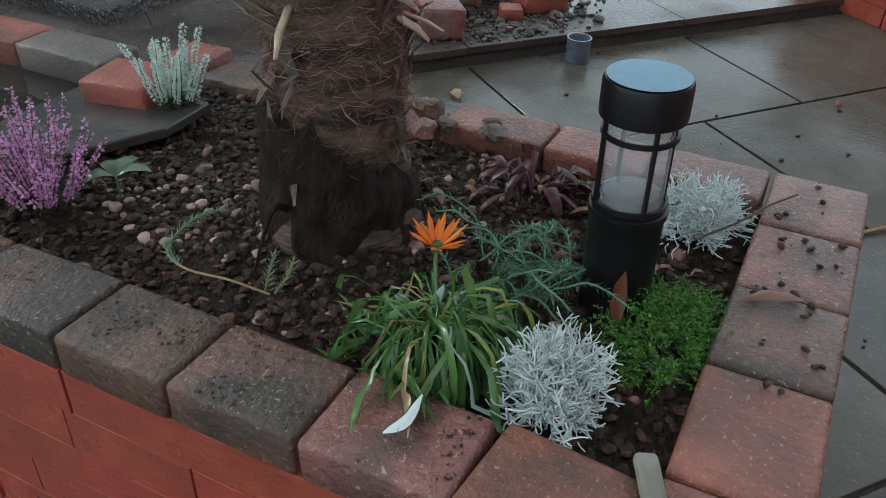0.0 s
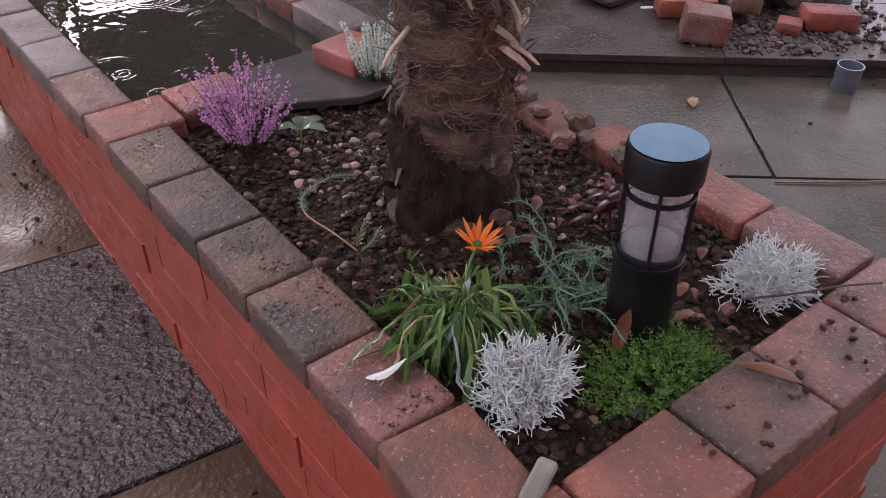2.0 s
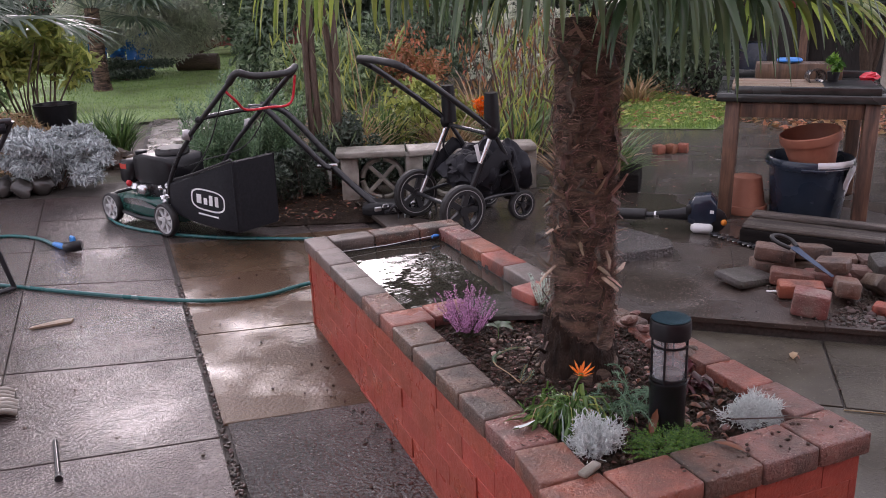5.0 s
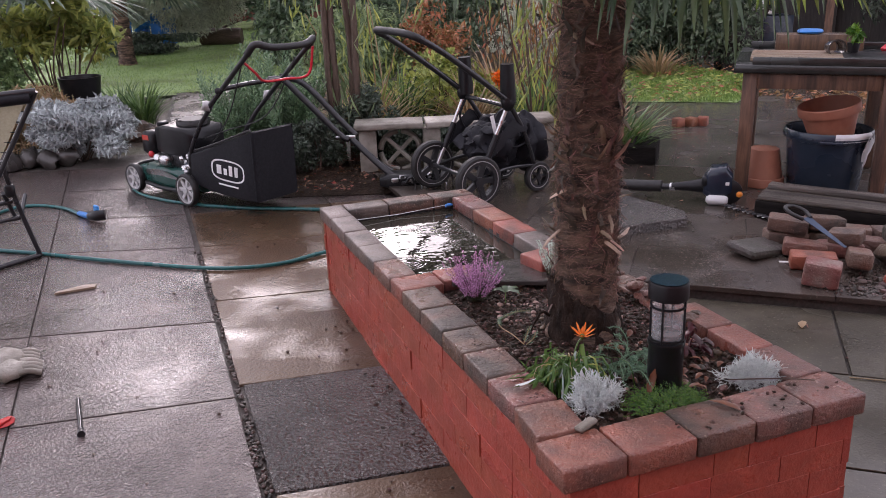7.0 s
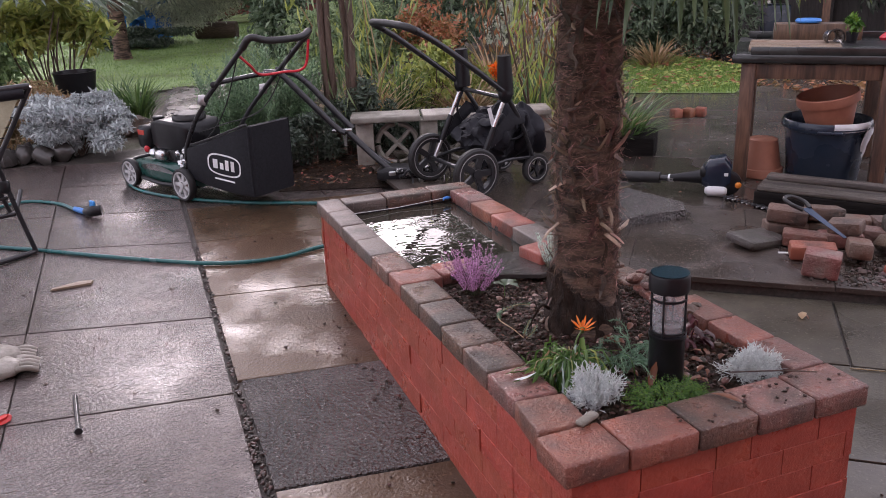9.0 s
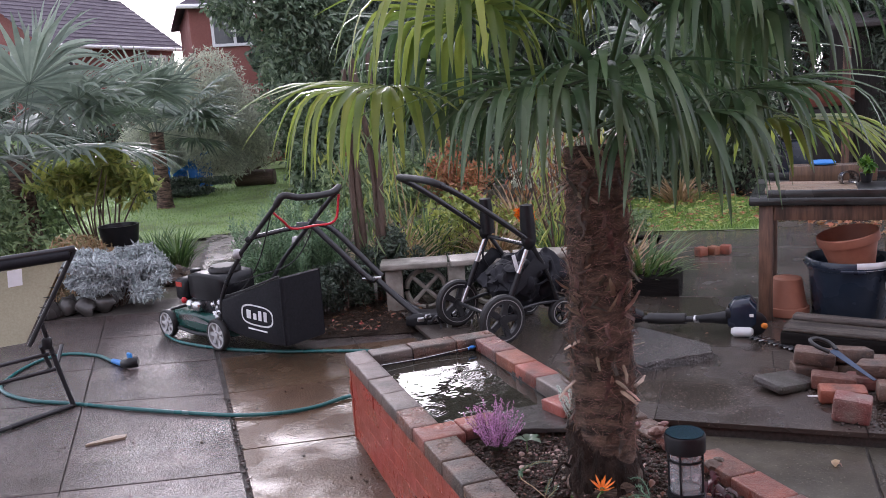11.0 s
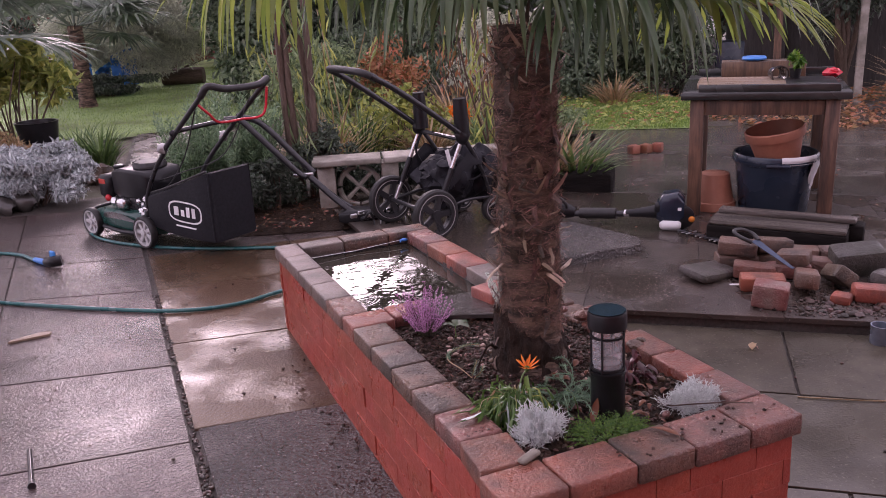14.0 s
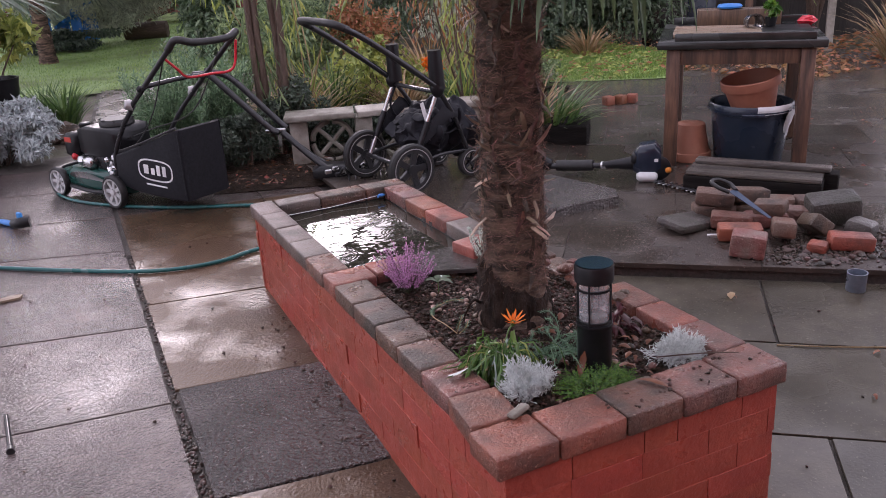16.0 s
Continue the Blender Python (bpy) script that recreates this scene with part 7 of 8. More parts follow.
for s_ in (-1, 1):
    part("basket_strap", M().tube(arc([(0.25, 0.24 * s_, 0.60), (0.20, 0.245 * s_, 0.46), (0.30, 0.235 * s_, 0.33), (0.46, 0.21 * s_, 0.36)], 5), 0.008, 6), BLACK_CLOTH, pram, smooth=60)
    part("side_panel", M().blade([(0.05, 0.255 * s_, 0.26), (0.16, 0.262 * s_, 0.36), (0.30, 0.262 * s_, 0.47), (0.40, 0.25 * s_, 0.44)], [0.012, 0.035, 0.045, 0.015], (0, 0.2, 1), 0.2), BLACK_CLOTH, pram, smooth=60)
part("strap", M().blade([(0.14, -0.235, 0.55), (0.17, -0.24, 0.42), (0.20, -0.235, 0.30)], [0.014] * 3, (1, 0, 0), 0.1), WHITE_PAINT, pram, "pale webbing strap")

# second machine behind: black tubes leaning to a small wheeled head
tiller = thing("wheeled_cultivator", "black tubular garden cultivator lying beside the pushchair", "garden tool")
part("upper_handle", M().tube(arc([(0.10, 4.60, 0.78), (0.20, 4.56, 0.77), (0.30, 4.50, 0.66), (0.52, 4.36, 0.40), (0.58, 4.32, 0.36)], 5), 0.022, 10), BLACK_METAL, tiller, smooth=60)
part("upper_handle", M().tube(arc([(0.20, 4.72, 0.78), (0.36, 4.66, 0.72), (0.56, 4.52, 0.48), (0.66, 4.44, 0.36)], 5), 0.022, 10), BLACK_METAL, tiller, smooth=60)
part("clamp", M().box(0.14, 0.03, 0.025, T(0.56, 4.34, 0.375, -20), 0.006), STEEL, tiller, smooth=50)
part("lower_handle", M().tube(arc([(0.60, 4.31, 0.36), (0.74, 4.18, 0.20), (0.82, 4.1, 0.12)], 5), 0.022, 10), BLACK_METAL, tiller, smooth=60)
part("lower_handle", M().tube(arc([(0.60, 4.38, 0.36), (0.78, 4.28, 0.18), (0.86, 4.22, 0.12)], 5), 0.016, 10), BLACK_METAL, tiller, smooth=60)
hd = M()
loft(hd, [squircle(-0.14, -0.06, 0.06, 0.03, 0.09, 0.02), squircle(-0.08, -0.09, 0.09, 0.02, 0.12, 0.03), squircle(0.10, -0.09, 0.09, 0.02, 0.11, 0.03), squircle(0.16, -0.06, 0.06, 0.03, 0.08, 0.02)], mat=T(0.88, 4.12, 0.02, -20))
part("head", hd, BLACK_PLASTIC, tiller, smooth=50)
for k in range(4):
    part("bracket", M().box(0.05, 0.02, 0.03, T(0.80 + 0.05 * k, 3.98 - 0.015 * k, 0.12 + 0.02 * (k % 2), 15 * k), 0.006), STEEL, tiller)

for k in range(7):
    bx, by = 0.86 + 0.05 * k, 3.93 + 0.012 * k
    part("tine", M().tube(arc([(bx, by, 0.10), (bx + 0.03, by - 0.03, 0.15 + 0.02 * (k % 3)), (bx + 0.06, by - 0.02, 0.09), (bx + 0.05, by - 0.05, 0.05)], 4), [0.007, 0.009, 0.01, 0.01, 0.01, 0.01, 0.009, 0.008, 0.008, 0.007, 0.006, 0.005, 0.004], 6), STEEL if k % 2 else BLACK_METAL, tiller, "curved steel tine" if not k else "", 60)
part("axle", M().tube([(0.84, 3.95, 0.10), (1.18, 4.02, 0.10)], 0.014, 8), BLACK_METAL, tiller, smooth=60)

# potting table
table = thing("potting_table", "heavy wooden potting table with dark wet tray top", "table", T(2.72, 2.95, 0.06, -41.5))
TW, TD = 0.96, 1.02
for x in (0.085, TW - 0.085):
    for y in (0.085, TD - 0.085):
        part("leg", worn_block(0.085, 0.085, 0.755, 0.006, int(x * 10), 3), WOOD, table, smooth=40, at=T(x, y, 0.3775))
for y in (0.07, TD - 0.07):
    part("apron", worn_block(TW - 0.255, 0.03, 0.09, 0.004, 3, 3), WOOD, table, smooth=40, at=T(TW / 2, y, 0.705))
for x in (0.07, TW - 0.07):
    part("apron", worn_block(0.03, TD - 0.255, 0.09, 0.004, 4, 3), WOOD, table, smooth=40, at=T(x, TD / 2, 0.705))
part("tabletop", worn_block(TW + 0.03, TD, 0.05, 0.008, 5, 4), TABLE_TOP, table, "dark wet top with worn edge", 40, T(TW / 2, TD / 2, 0.785))
for y, w in ((0.03, TW - 0.14), (TD - 0.03, TW - 0.05)):
    part("rim", worn_block(w, 0.03, 0.045, 0.005, 6, 3), TABLE_TOP, table, smooth=40, at=T(TW / 2 + 0.02, y, 0.832))


def on_table(x, y, z=0.0, rz=0.0, rx=0.0, ry=0.0):
    return T(2.72, 2.95, 0.06, -41.5) @ T(x, y, 0.81 + z, rz, rx, ry)


for k in range(3):
    thing("board", "pale wet board lying on the potting table", "board", on_table(0.36, 0.26 + 0.15 * k, 0.013, 1 - k), group="boards on the table", m=worn_block(0.58, 0.14, 0.022, 0.003, k, 3), material=WOOD_LIGHT, smooth=40)
thing("wooden_crate", "shallow wooden crate at the table's back", "crate", on_table(0.48, 0.86, 0.055, 2), m=worn_block(0.55, 0.16, 0.11, 0.005, 9, 4), material=WOOD, smooth=40)
thing("blue_frisbee", "bright blue plastic disc on the crate", "disc", on_table(0.42, 0.85, 0.118, 0), m=M().lathe([(0.08, 0), (0.085, 0.01), (0.075, 0.022), (0.03, 0.026)], 24), material=BLUE_PLASTIC, smooth=50)
thing("plant_pot", "small grey plastic pot lying on its side", "plant pot", on_table(0.56, 0.50, 0.055, 20, 90), m=M().lathe([(0.04, -0.05), (0.055, 0.05), (0.058, 0.05), (0.058, 0.06), (0.05, 0.06), (0.037, -0.045)], 20, closed=True), material=SLATE, smooth=40)
tray = thing("seed_tray", "black plastic tray on the potting table", "tray", on_table(0.76, 0.32, 0.0, 0))
part("base", worn_block(0.30, 0.42, 0.03, 0.006, 11, 3), BLACK_PLASTIC, tray, smooth=40, at=T(0, 0, 0.017))
seedl = thing("potted_seedling", "bright green leafy seedling in a small pot", "plant", on_table(0.67, 0.44, 0.035))
part("pot", M().lathe([(0.03, 0), (0.04, 0.06), (0.036, 0.06), (0.0, 0.05)], 16), BLACK_PLASTIC, seedl, smooth=40)
part("leaves", leafy("leaves", [(0, 0, 0.11, 0.05, 0.05, 0.06)], 90, 0.05, 0.022, BRIGHT_GREEN), BRIGHT_GREEN, seedl)
thing("red_flower_pot", "small pot of red flowers on the table corner", "plant", on_table(0.92, 0.75, 0.03), m=M().rock(0.06, 0.05, 0.03, None, 0.8, 9, 6, 3), material=RED_PAINT)

# bin, pots and cloth under the table
bin_ = thing("plastic_bin", "dark blue round plastic bin under the table", "bin", T(3.33, 2.77, 0.06))
part("body", M().lathe([(0.205, 0.0), (0.215, 0.01), (0.245, 0.33), (0.262, 0.335), (0.266, 0.345), (0.266, 0.385), (0.258, 0.395), (0.245, 0.39), (0.238, 0.33), (0.205, 0.02), (0.0, 0.015)], 40), BIN_BLUE, bin_, smooth=40)
part("rim", M().lathe([(0.262, 0.352), (0.271, 0.352), (0.271, 0.362), (0.262, 0.362)], 40, closed=True), BIN_BLUE, bin_, smooth=40)
part("handle", M().box(0.14, 0.03, 0.02, T(-0.17, -0.205, 0.345, -40), 0.005), BIN_BLUE, bin_)


def pot_profile(r, h, t=0.008):
    return [(r * 0.62, 0), (r * 0.66, 0.004), (r * 0.90, h * 0.76), (r * 0.98, h * 0.77), (r, h * 0.80), (r, h * 0.98), (r * 0.97, h), (r - t, h), (r * 0.86, h * 0.76), (r * 0.60, 0.02), (0.0, 0.015)]


thing("terracotta_pot", "terracotta pot standing tilted in the bin", "plant pot", T(3.34, 2.74, 0.36, 20, -6, -10), group="terracotta pots", m=M().lathe(pot_profile(0.185, 0.26), 36), material=TERRACOTTA, smooth=40)
thing("terracotta_pot", "terracotta pot upside down beside the bin", "plant pot", T(3.05, 3.01, 0.06 + 0.245, 0, 180), group="terracotta pots", m=M().lathe(pot_profile(0.14, 0.245), 32), material=TERRACOTTA, smooth=40)
paper = M()
for j in range(5):
    for i in range(9):
        a = radians(-125 + i * 7)
        rr = 0.268 + (0.006 if j < 3 else 0) - (0.01 if j == 0 else 0)
        paper.v.append((rr * math.cos(a), rr * math.sin(a), 0.396 - 0.012 * j + (0.004 if j == 0 else 0)))
for j in range(4):
    for i in range(8):
        paper.f.append((j * 9 + i, j * 9 + i + 1, (j + 1) * 9 + i + 1, (j + 1) * 9 + i))
thing("paper_strip", "white paper strip over the bin's rim", "paper", T(3.33, 2.77, 0.06), m=paper, material=WHITE_PAINT, smooth=60)
cl = M()
for j in range(9):
    for i in range(7):
        a = radians(-43.4 - 24 + (i - 3) * (2.0 + 2.6 * math.sin(math.pi * min(1.0, (j + 1.5) / 9))))
        rr = 0.276 - 0.0045 * j + 0.008 * math.sin(i * 2.2 + j * 0.7)
        cl.v.append((rr * math.cos(a), rr * math.sin(a), 0.375 - 0.027 * j * (0.92 - 0.05 * abs(i - 3)) + 0.012 * math.sin(i * 1.7)))
for j in range(8):
    for i in range(6):
        cl.f.append((j * 7 + i, j * 7 + i + 1, (j + 1) * 7 + i + 1, (j + 1) * 7 + i))
thing("cloth", "white rag hanging from the bin's rim", "cloth", T(3.33, 2.77, 0.06), m=cl, material=WHITE_PAINT, smooth=70)

SAW_STEEL = surface("blued_steel", (0.03, 0.045, 0.08), (0.055, 0.08, 0.13), 20, (0.35, 0.5), 0.05, 150, metal=0.7, dist=0.002)
# sleepers and brick heap
# lower timber, coloured almost black to stand in for shade beneath the planks
thing("sleeper", "recessed timber under the planks, blackened for the shadow there", "timber", T(2.845, 2.215, 0.107, -52.6), group="sleepers", m=worn_block(0.76, 0.21, 0.096, 0.008, 1, 5), material=BLACK_SHADE_TIMBER, smooth=40)
thing("sleeper", "short black timber block behind the planks", "timber", T(3.16, 2.015, 0.118, -52.6), group="sleepers", m=worn_block(0.2, 0.12, 0.118, 0.01, 4, 5), material=BLACK_SHADE_TIMBER, smooth=40)
thing("sleeper", "weathered grey plank lying across the sleeper", "timber", T(2.858, 2.222, 0.17, -52.6), group="sleepers", m=worn_block(0.745, 0.22, 0.03, 0.01, 2, 7), material=SLEEPER, smooth=40)
thing("sleeper", "narrow weathered plank on the wider one", "timber", T(2.945, 2.255, 0.2, -53.5), group="sleepers", m=worn_block(0.76, 0.085, 0.03, 0.008, 3, 6), material=SLEEPER, smooth=40)
BRICKS = [  # x, y, height of the middle, turn, tilt, roll, kind, length, width, height
    (2.10, 1.46, 0.118, -48, 90, 4, 0, 0.16, 0.115, 0.125), (2.22, 1.645, 0.1, -36, 3, 0, 1, 0.215, 0.105, 0.075), (2.375, 1.515, 0.13, 48, 4, 9, 0, 0.18, 0.11, 0.08), (2.40, 1.32, 0.086, 30, 0, 0, 1, 0.085, 0.09, 0.05), (2.55, 1.265, 0.1, -34, 0, 4, 1, 0.2, 0.105, 0.075),
    (2.56, 1.49, 0.12, 65, 38, 16, 2, 0.2, 0.11, 0.075), (2.35, 1.985, 0.1, -24, 2, 0, 2, 0.215, 0.115, 0.078), (2.345, 1.97, 0.178, -44, 3, 4, 2, 0.2, 0.11, 0.076), (2.31, 1.80, 0.1, -42, 0, 3, 0, 0.21, 0.11, 0.076), (2.50, 1.90, 0.1, -60, 2, 0, 2, 0.2, 0.105, 0.075), (2.52, 1.90, 0.178, -20, -5, 6, 2, 0.19, 0.105, 0.075),
    (2.46, 1.72, 0.1, -30, 0, 0, 0, 0.21, 0.105, 0.075), (2.47, 1.70, 0.172, -62, 6, -8, 2, 0.16, 0.1, 0.07), (2.66, 1.68, 0.1, -50, 0, 0, 2, 0.21, 0.105, 0.075), (2.70, 1.90, 0.1, -43, 0, 0, 0, 0.21, 0.105, 0.075), (2.86, 1.78, 0.1, -20, 4, 4, 2, 0.2, 0.105, 0.075)]
for k, (x, y, zz, rz, rx, ry, kd, bl, bw, bh) in enumerate(BRICKS):
    thing("brick", ("broken old brick with mortar on the heap", "loose red brick on the terrace", "weathered brown brick in the heap")[kd], "brick", T(x, y, zz, rz, rx, ry), group="loose bricks", m=worn_block(bl, bw, bh, 0.014, 30 + k, 7), material=(OLD_BRICK, ORANGE_BRICK, BRICK_DARK)[kd], smooth=40)
thing("concrete_lump", "dark broken concrete lump on the heap", "stone", T(2.77, 1.575, 0.145, -30, 8, -6), m=worn_block(0.25, 0.17, 0.14, 0.026, 77, 7), material=LUMP, smooth=40)
thing("concrete_lump", "broken grey lump at the heap's end", "stone", T(2.73, 1.36, 0.1, 25, 10, 8), m=worn_block(0.16, 0.13, 0.09, 0.024, 78, 6), material=LUMP, smooth=40)
thing("concrete_lump", "flat broken concrete lump beside the bricks", "stone", T(2.13, 1.93, 0.088, 12, 5, 7), m=worn_block(0.3, 0.19, 0.05, 0.022, 79, 8), material=LUMP, smooth=40)
thing("paper_scrap", "small white scrap on the wet terrace", "scrap", T(2.153, 1.765, 0.062, -30), m=M().box(0.05, 0.018, 0.006, None, 0.002), material=WHITE_PAINT)
RUBBLE = surface("wet_rubble", (0.02, 0.016, 0.013), (0.1, 0.07, 0.052), 30, (0.25, 0.5), 0.5, rand=0.8, island=True, dist=0.005)
rb = M()
for k in range(1100):
    x, y = rnd.gauss(2.42, 0.2), rnd.gauss(1.27, 0.09)
    if (x - 1.645) * 0.61 + (y - 0.79) * 0.79 < 0.69:
        continue
    s = rnd.uniform(0.003, 0.012) if k % 14 else rnd.uniform(0.014, 0.026)
    rb.rock(s, s * 0.8, s * 0.6, T(x, y, 0.06 + s * 0.3, rnd.uniform(0, 360)), 0.5, 6, 4, k)
thing("rubble", "small rubble and dirt in front of the bricks", "rubble", kind="stuff", m=rb, material=RUBBLE, smooth=50)
saw = thing("hand_saw", "hand saw with grey blade and black handle leaning on the bricks", "saw")
SA = Matrix.Translation((2.375, 1.605, 0.155)) @ Vector((-0.055, 0.34, 0.13)).to_track_quat("X", "Z").to_matrix().to_4x4() @ Matrix.Scale(0.86, 4)
part("blade", M().add([(0, -0.012, 0), (0.30, -0.035, 0), (0.30, 0.03, 0), (0, 0.012, 0), (0, -0.012, 0.0025), (0.30, -0.035, 0.0025), (0.30, 0.03, 0.0025), (0, 0.012, 0.0025)], [(3, 2, 1, 0), (4, 5, 6, 7), (0, 1, 5, 4), (1, 2, 6, 5), (2, 3, 7, 6), (3, 0, 4, 7)], SA), SAW_STEEL, saw, "bluish steel blade")
part("handle", M().tube([SA @ Vector(p) for p in arc([(0.29, -0.03, 0.001), (0.36, -0.05, 0.001), (0.42, -0.01, 0.001), (0.42, 0.05, 0.001), (0.36, 0.06, 0.001), (0.29, 0.03, 0.001)], 5)], 0.011, 8), BLACK_RUBBER, saw, smooth=60)
CAN_BLUE = surface("blue_grey_tin", (0.16, 0.19, 0.24), (0.26, 0.3, 0.36), 20, (0.25, 0.4), 0.05, 150, metal=0.4, dist=0.002)
thing("tin_can", "empty blue-grey tin can on the patio by the step", "tin can", T(2.30, 1.01, 0.0), m=M().lathe([(0.041, 0.0), (0.042, 0.003), (0.042, 0.082), (0.044, 0.085), (0.039, 0.085), (0.039, 0.012), (0.0, 0.011)], 28), material=CAN_BLUE, smooth=40)
thing("loose_slab", "loose dark paving slab lying on the terrace", "paving slab", T(1.80, 2.76, 0.06), m=M().prism([(-0.28, -0.30), (0.27, -0.31), (0.33, -0.19), (0.18, 0.32), (-0.30, 0.28)], 0.055, b=0.006), material=SLAB_DARK)

# long-reach hedge trimmer
trim_ = thing("hedge_trimmer", "petrol long-reach hedge trimmer lying on the terrace", "garden tool", T(-0.14, -0.19, 0))
te = M()
loft(te, [squircle(-0.075, -0.06, 0.06, 0.05, 0.17, 0.03), squircle(-0.04, -0.085, 0.085, 0.03, 0.22, 0.045), squircle(0.05, -0.085, 0.085, 0.03, 0.235, 0.045), squircle(0.09, -0.06, 0.06, 0.06, 0.19, 0.03)], mat=T(2.66, 2.98, 0.065, -40))
part("engine", te, BIN_BLUE, trim_, "dark blue engine cowl", 50)
part("fuel_tank", M().box(0.13, 0.11, 0.06, T(2.63, 2.93, 0.095, -40), 0.02), WHITE_PAINT, trim_, "translucent white fuel tank", 50)
part("starter_cover", M().lathe([(0.075, 0), (0.075, 0.012), (0.06, 0.022), (0.02, 0.025)], 20, T(2.70, 2.905, 0.14, -40, 90, 0)), BLACK_PLASTIC, trim_, "black ribbed starter cover", 40)
part("air_box", M().box(0.06, 0.1, 0.07, T(2.60, 3.0, 0.20, -40), 0.015), BLACK_PLASTIC, trim_, smooth=50)
part("choke_knob", M().rock(0.022, 0.022, 0.022, T(2.735, 2.86, 0.13), 0.1), ORANGE_PLASTIC, trim_, "orange knob", 60)
part("badge", M().box(0.05, 0.003, 0.02, T(2.645, 2.885, 0.20, -40), 0.001), WHITE_PAINT, trim_)
part("clutch_housing", M().tube([(2.60, 3.03, 0.16), (2.52, 3.10, 0.15), (2.46, 3.16, 0.14)], [0.045, 0.03, 0.022], 14), BLACK_PLASTIC, trim_, smooth=50)
part("shaft", M().tube([(2.48, 3.14, 0.14), (2.25, 3.40, 0.115), (1.98, 3.72, 0.10)], 0.02, 10), BLACK_METAL, trim_, smooth=50)
part("grip", M().tube([(2.42, 3.21, 0.135), (2.26, 3.39, 0.12)], 0.036, 12), BLACK_RUBBER, trim_, smooth=50)
part("ferrule", M().tube([(2.475, 3.145, 0.14), (2.455, 3.17, 0.138)], 0.024, 10), STEEL, trim_, smooth=50)
part("throttle_grip", M().tube(arc([(2.24, 3.42, 0.12), (2.16, 3.50, 0.135), (2.06, 3.60, 0.12)], 4), [0.03, 0.042, 0.05, 0.05, 0.045, 0.05, 0.045, 0.036, 0.03], 12), BLACK_PLASTIC, trim_, smooth=50)
part("loop_handle", M().tube(arc([(2.20, 3.46, 0.11), (2.16, 3.42, 0.20), (2.10, 3.50, 0.24), (2.10, 3.58, 0.11)], 5), 0.011, 8), BLACK_RUBBER, trim_, smooth=60)
cb = part("cutter_bar", M().box(0.40, 0.03, 0.012, T(2.68, 2.66, 0.075, -80), 0.003), BLACK_METAL, trim_)
for k in range(11):
    part("tooth", M().box(0.012, 0.09, 0.006, T(2.68 - 0.031 + 0.0055 * k * 1.1, 2.66 + 0.175 - 0.035 * k, 0.078, -80), 0.002), STEEL if k % 3 else BLACK_METAL, cb)

# reclining garden chair
chair = thing("reclining_chair", "black-framed reclining garden chair with beige mesh", "garden chair")
TR, TL, BR, BL = Vector((-1.25, 3.38, 0.97)), Vector((-1.86, 3.36, 0.945)), Vector((-1.56, 3.48, 0.45)), Vector((-2.10, 3.46, 0.43))
fb = M()
nn = 12
for j in range(nn + 1):
    for i in range(nn + 1):
        u, v = 0.05 + 0.9 * i / nn, 0.04 + 0.92 * j / nn
        p = TL.lerp(TR, u).lerp(BL.lerp(BR, u), v) + Vector((0, 0.035, 0)) * math.sin(math.pi * u) * math.sin(math.pi * v)
        fb.v.append(tuple(p))
for j in range(nn):
    for i in range(nn):
        fb.f.append((j * (nn + 1) + i, j * (nn + 1) + i + 1, (j + 1) * (nn + 1) + i + 1, (j + 1) * (nn + 1) + i))
CHAIR_MESH = surface("beige_chair_mesh", (0.34, 0.32, 0.22), (0.42, 0.40, 0.29), 90, (0.5, 0.7), 0.3, 300, see=0.25, dist=0.002)
part("backrest", fb, CHAIR_MESH, chair, "beige mesh backrest", 70)
part("back_rail", M().tube([TL, TR], 0.017, 10), BLACK_METAL, chair, "padded top rail", 60)
part("head_pad", M().tube([TL + Vector((0.04, 0.0, -0.03)), TR + Vector((-0.03, 0.0, -0.03))], 0.03, 10), BLACK_CLOTH, chair, smooth=60)
for a, b in ((TR, BR), (TL, BL)):
    part("side_rail", M().tube([a, b], 0.013, 8), BLACK_METAL, chair, smooth=60)
for k in range(9):
    t = 0.1 + 0.8 * k / 8
    p = TR.lerp(BR, t)
    part("lacing", M().tube([p, p + Vector((-0.045, 0.01, 0.005))], 0.004, 6), BLACK_RUBBER, chair)
part("care_label", M().add([(-1.585, 3.345, 0.895), (-1.515, 3.345, 0.90), (-1.525, 3.36, 0.81), (-1.595, 3.36, 0.805)], [(3, 2, 1, 0)]), WHITE_PAINT, chair, "white care label")
for dx in (0.0, -0.56):
    part("rear_leg", M().tube(arc([(-1.50 + dx, 3.53, 0.60), (-1.46 + dx, 3.60, 0.30), (-1.415 + dx, 3.67, 0.015)], 4), 0.013, 8), BLACK_METAL, chair, smooth=60)
    part("front_leg", M().tube(arc([(-1.52 + dx, 3.56, 0.42), (-1.50 + dx, 3.75, 0.22), (-1.47 + dx, 3.98, 0.30)], 4), 0.012, 8), BLACK_METAL, chair, smooth=60)
    part("hinge", M().box(0.05, 0.04, 0.07, T(-1.485 + dx, 3.56, 0.43), 0.01), BLACK_PLASTIC, chair, smooth=50)
part("foot_rail", M().tube([(-1.415, 3.67, 0.016), (-1.98, 3.28, 0.016)], 0.015, 8), BLACK_METAL, chair, smooth=60)
part("cross_rail", M().tube([(-1.47, 3.62, 0.26), (-2.03, 3.45, 0.24)], 0.012, 8), BLACK_METAL, chair, smooth=60)
part("cross_rail", M().tube([(-1.49, 3.60, 0.36), (-2.06, 3.42, 0.34)], 0.012, 8), BLACK_METAL, chair, smooth=60)

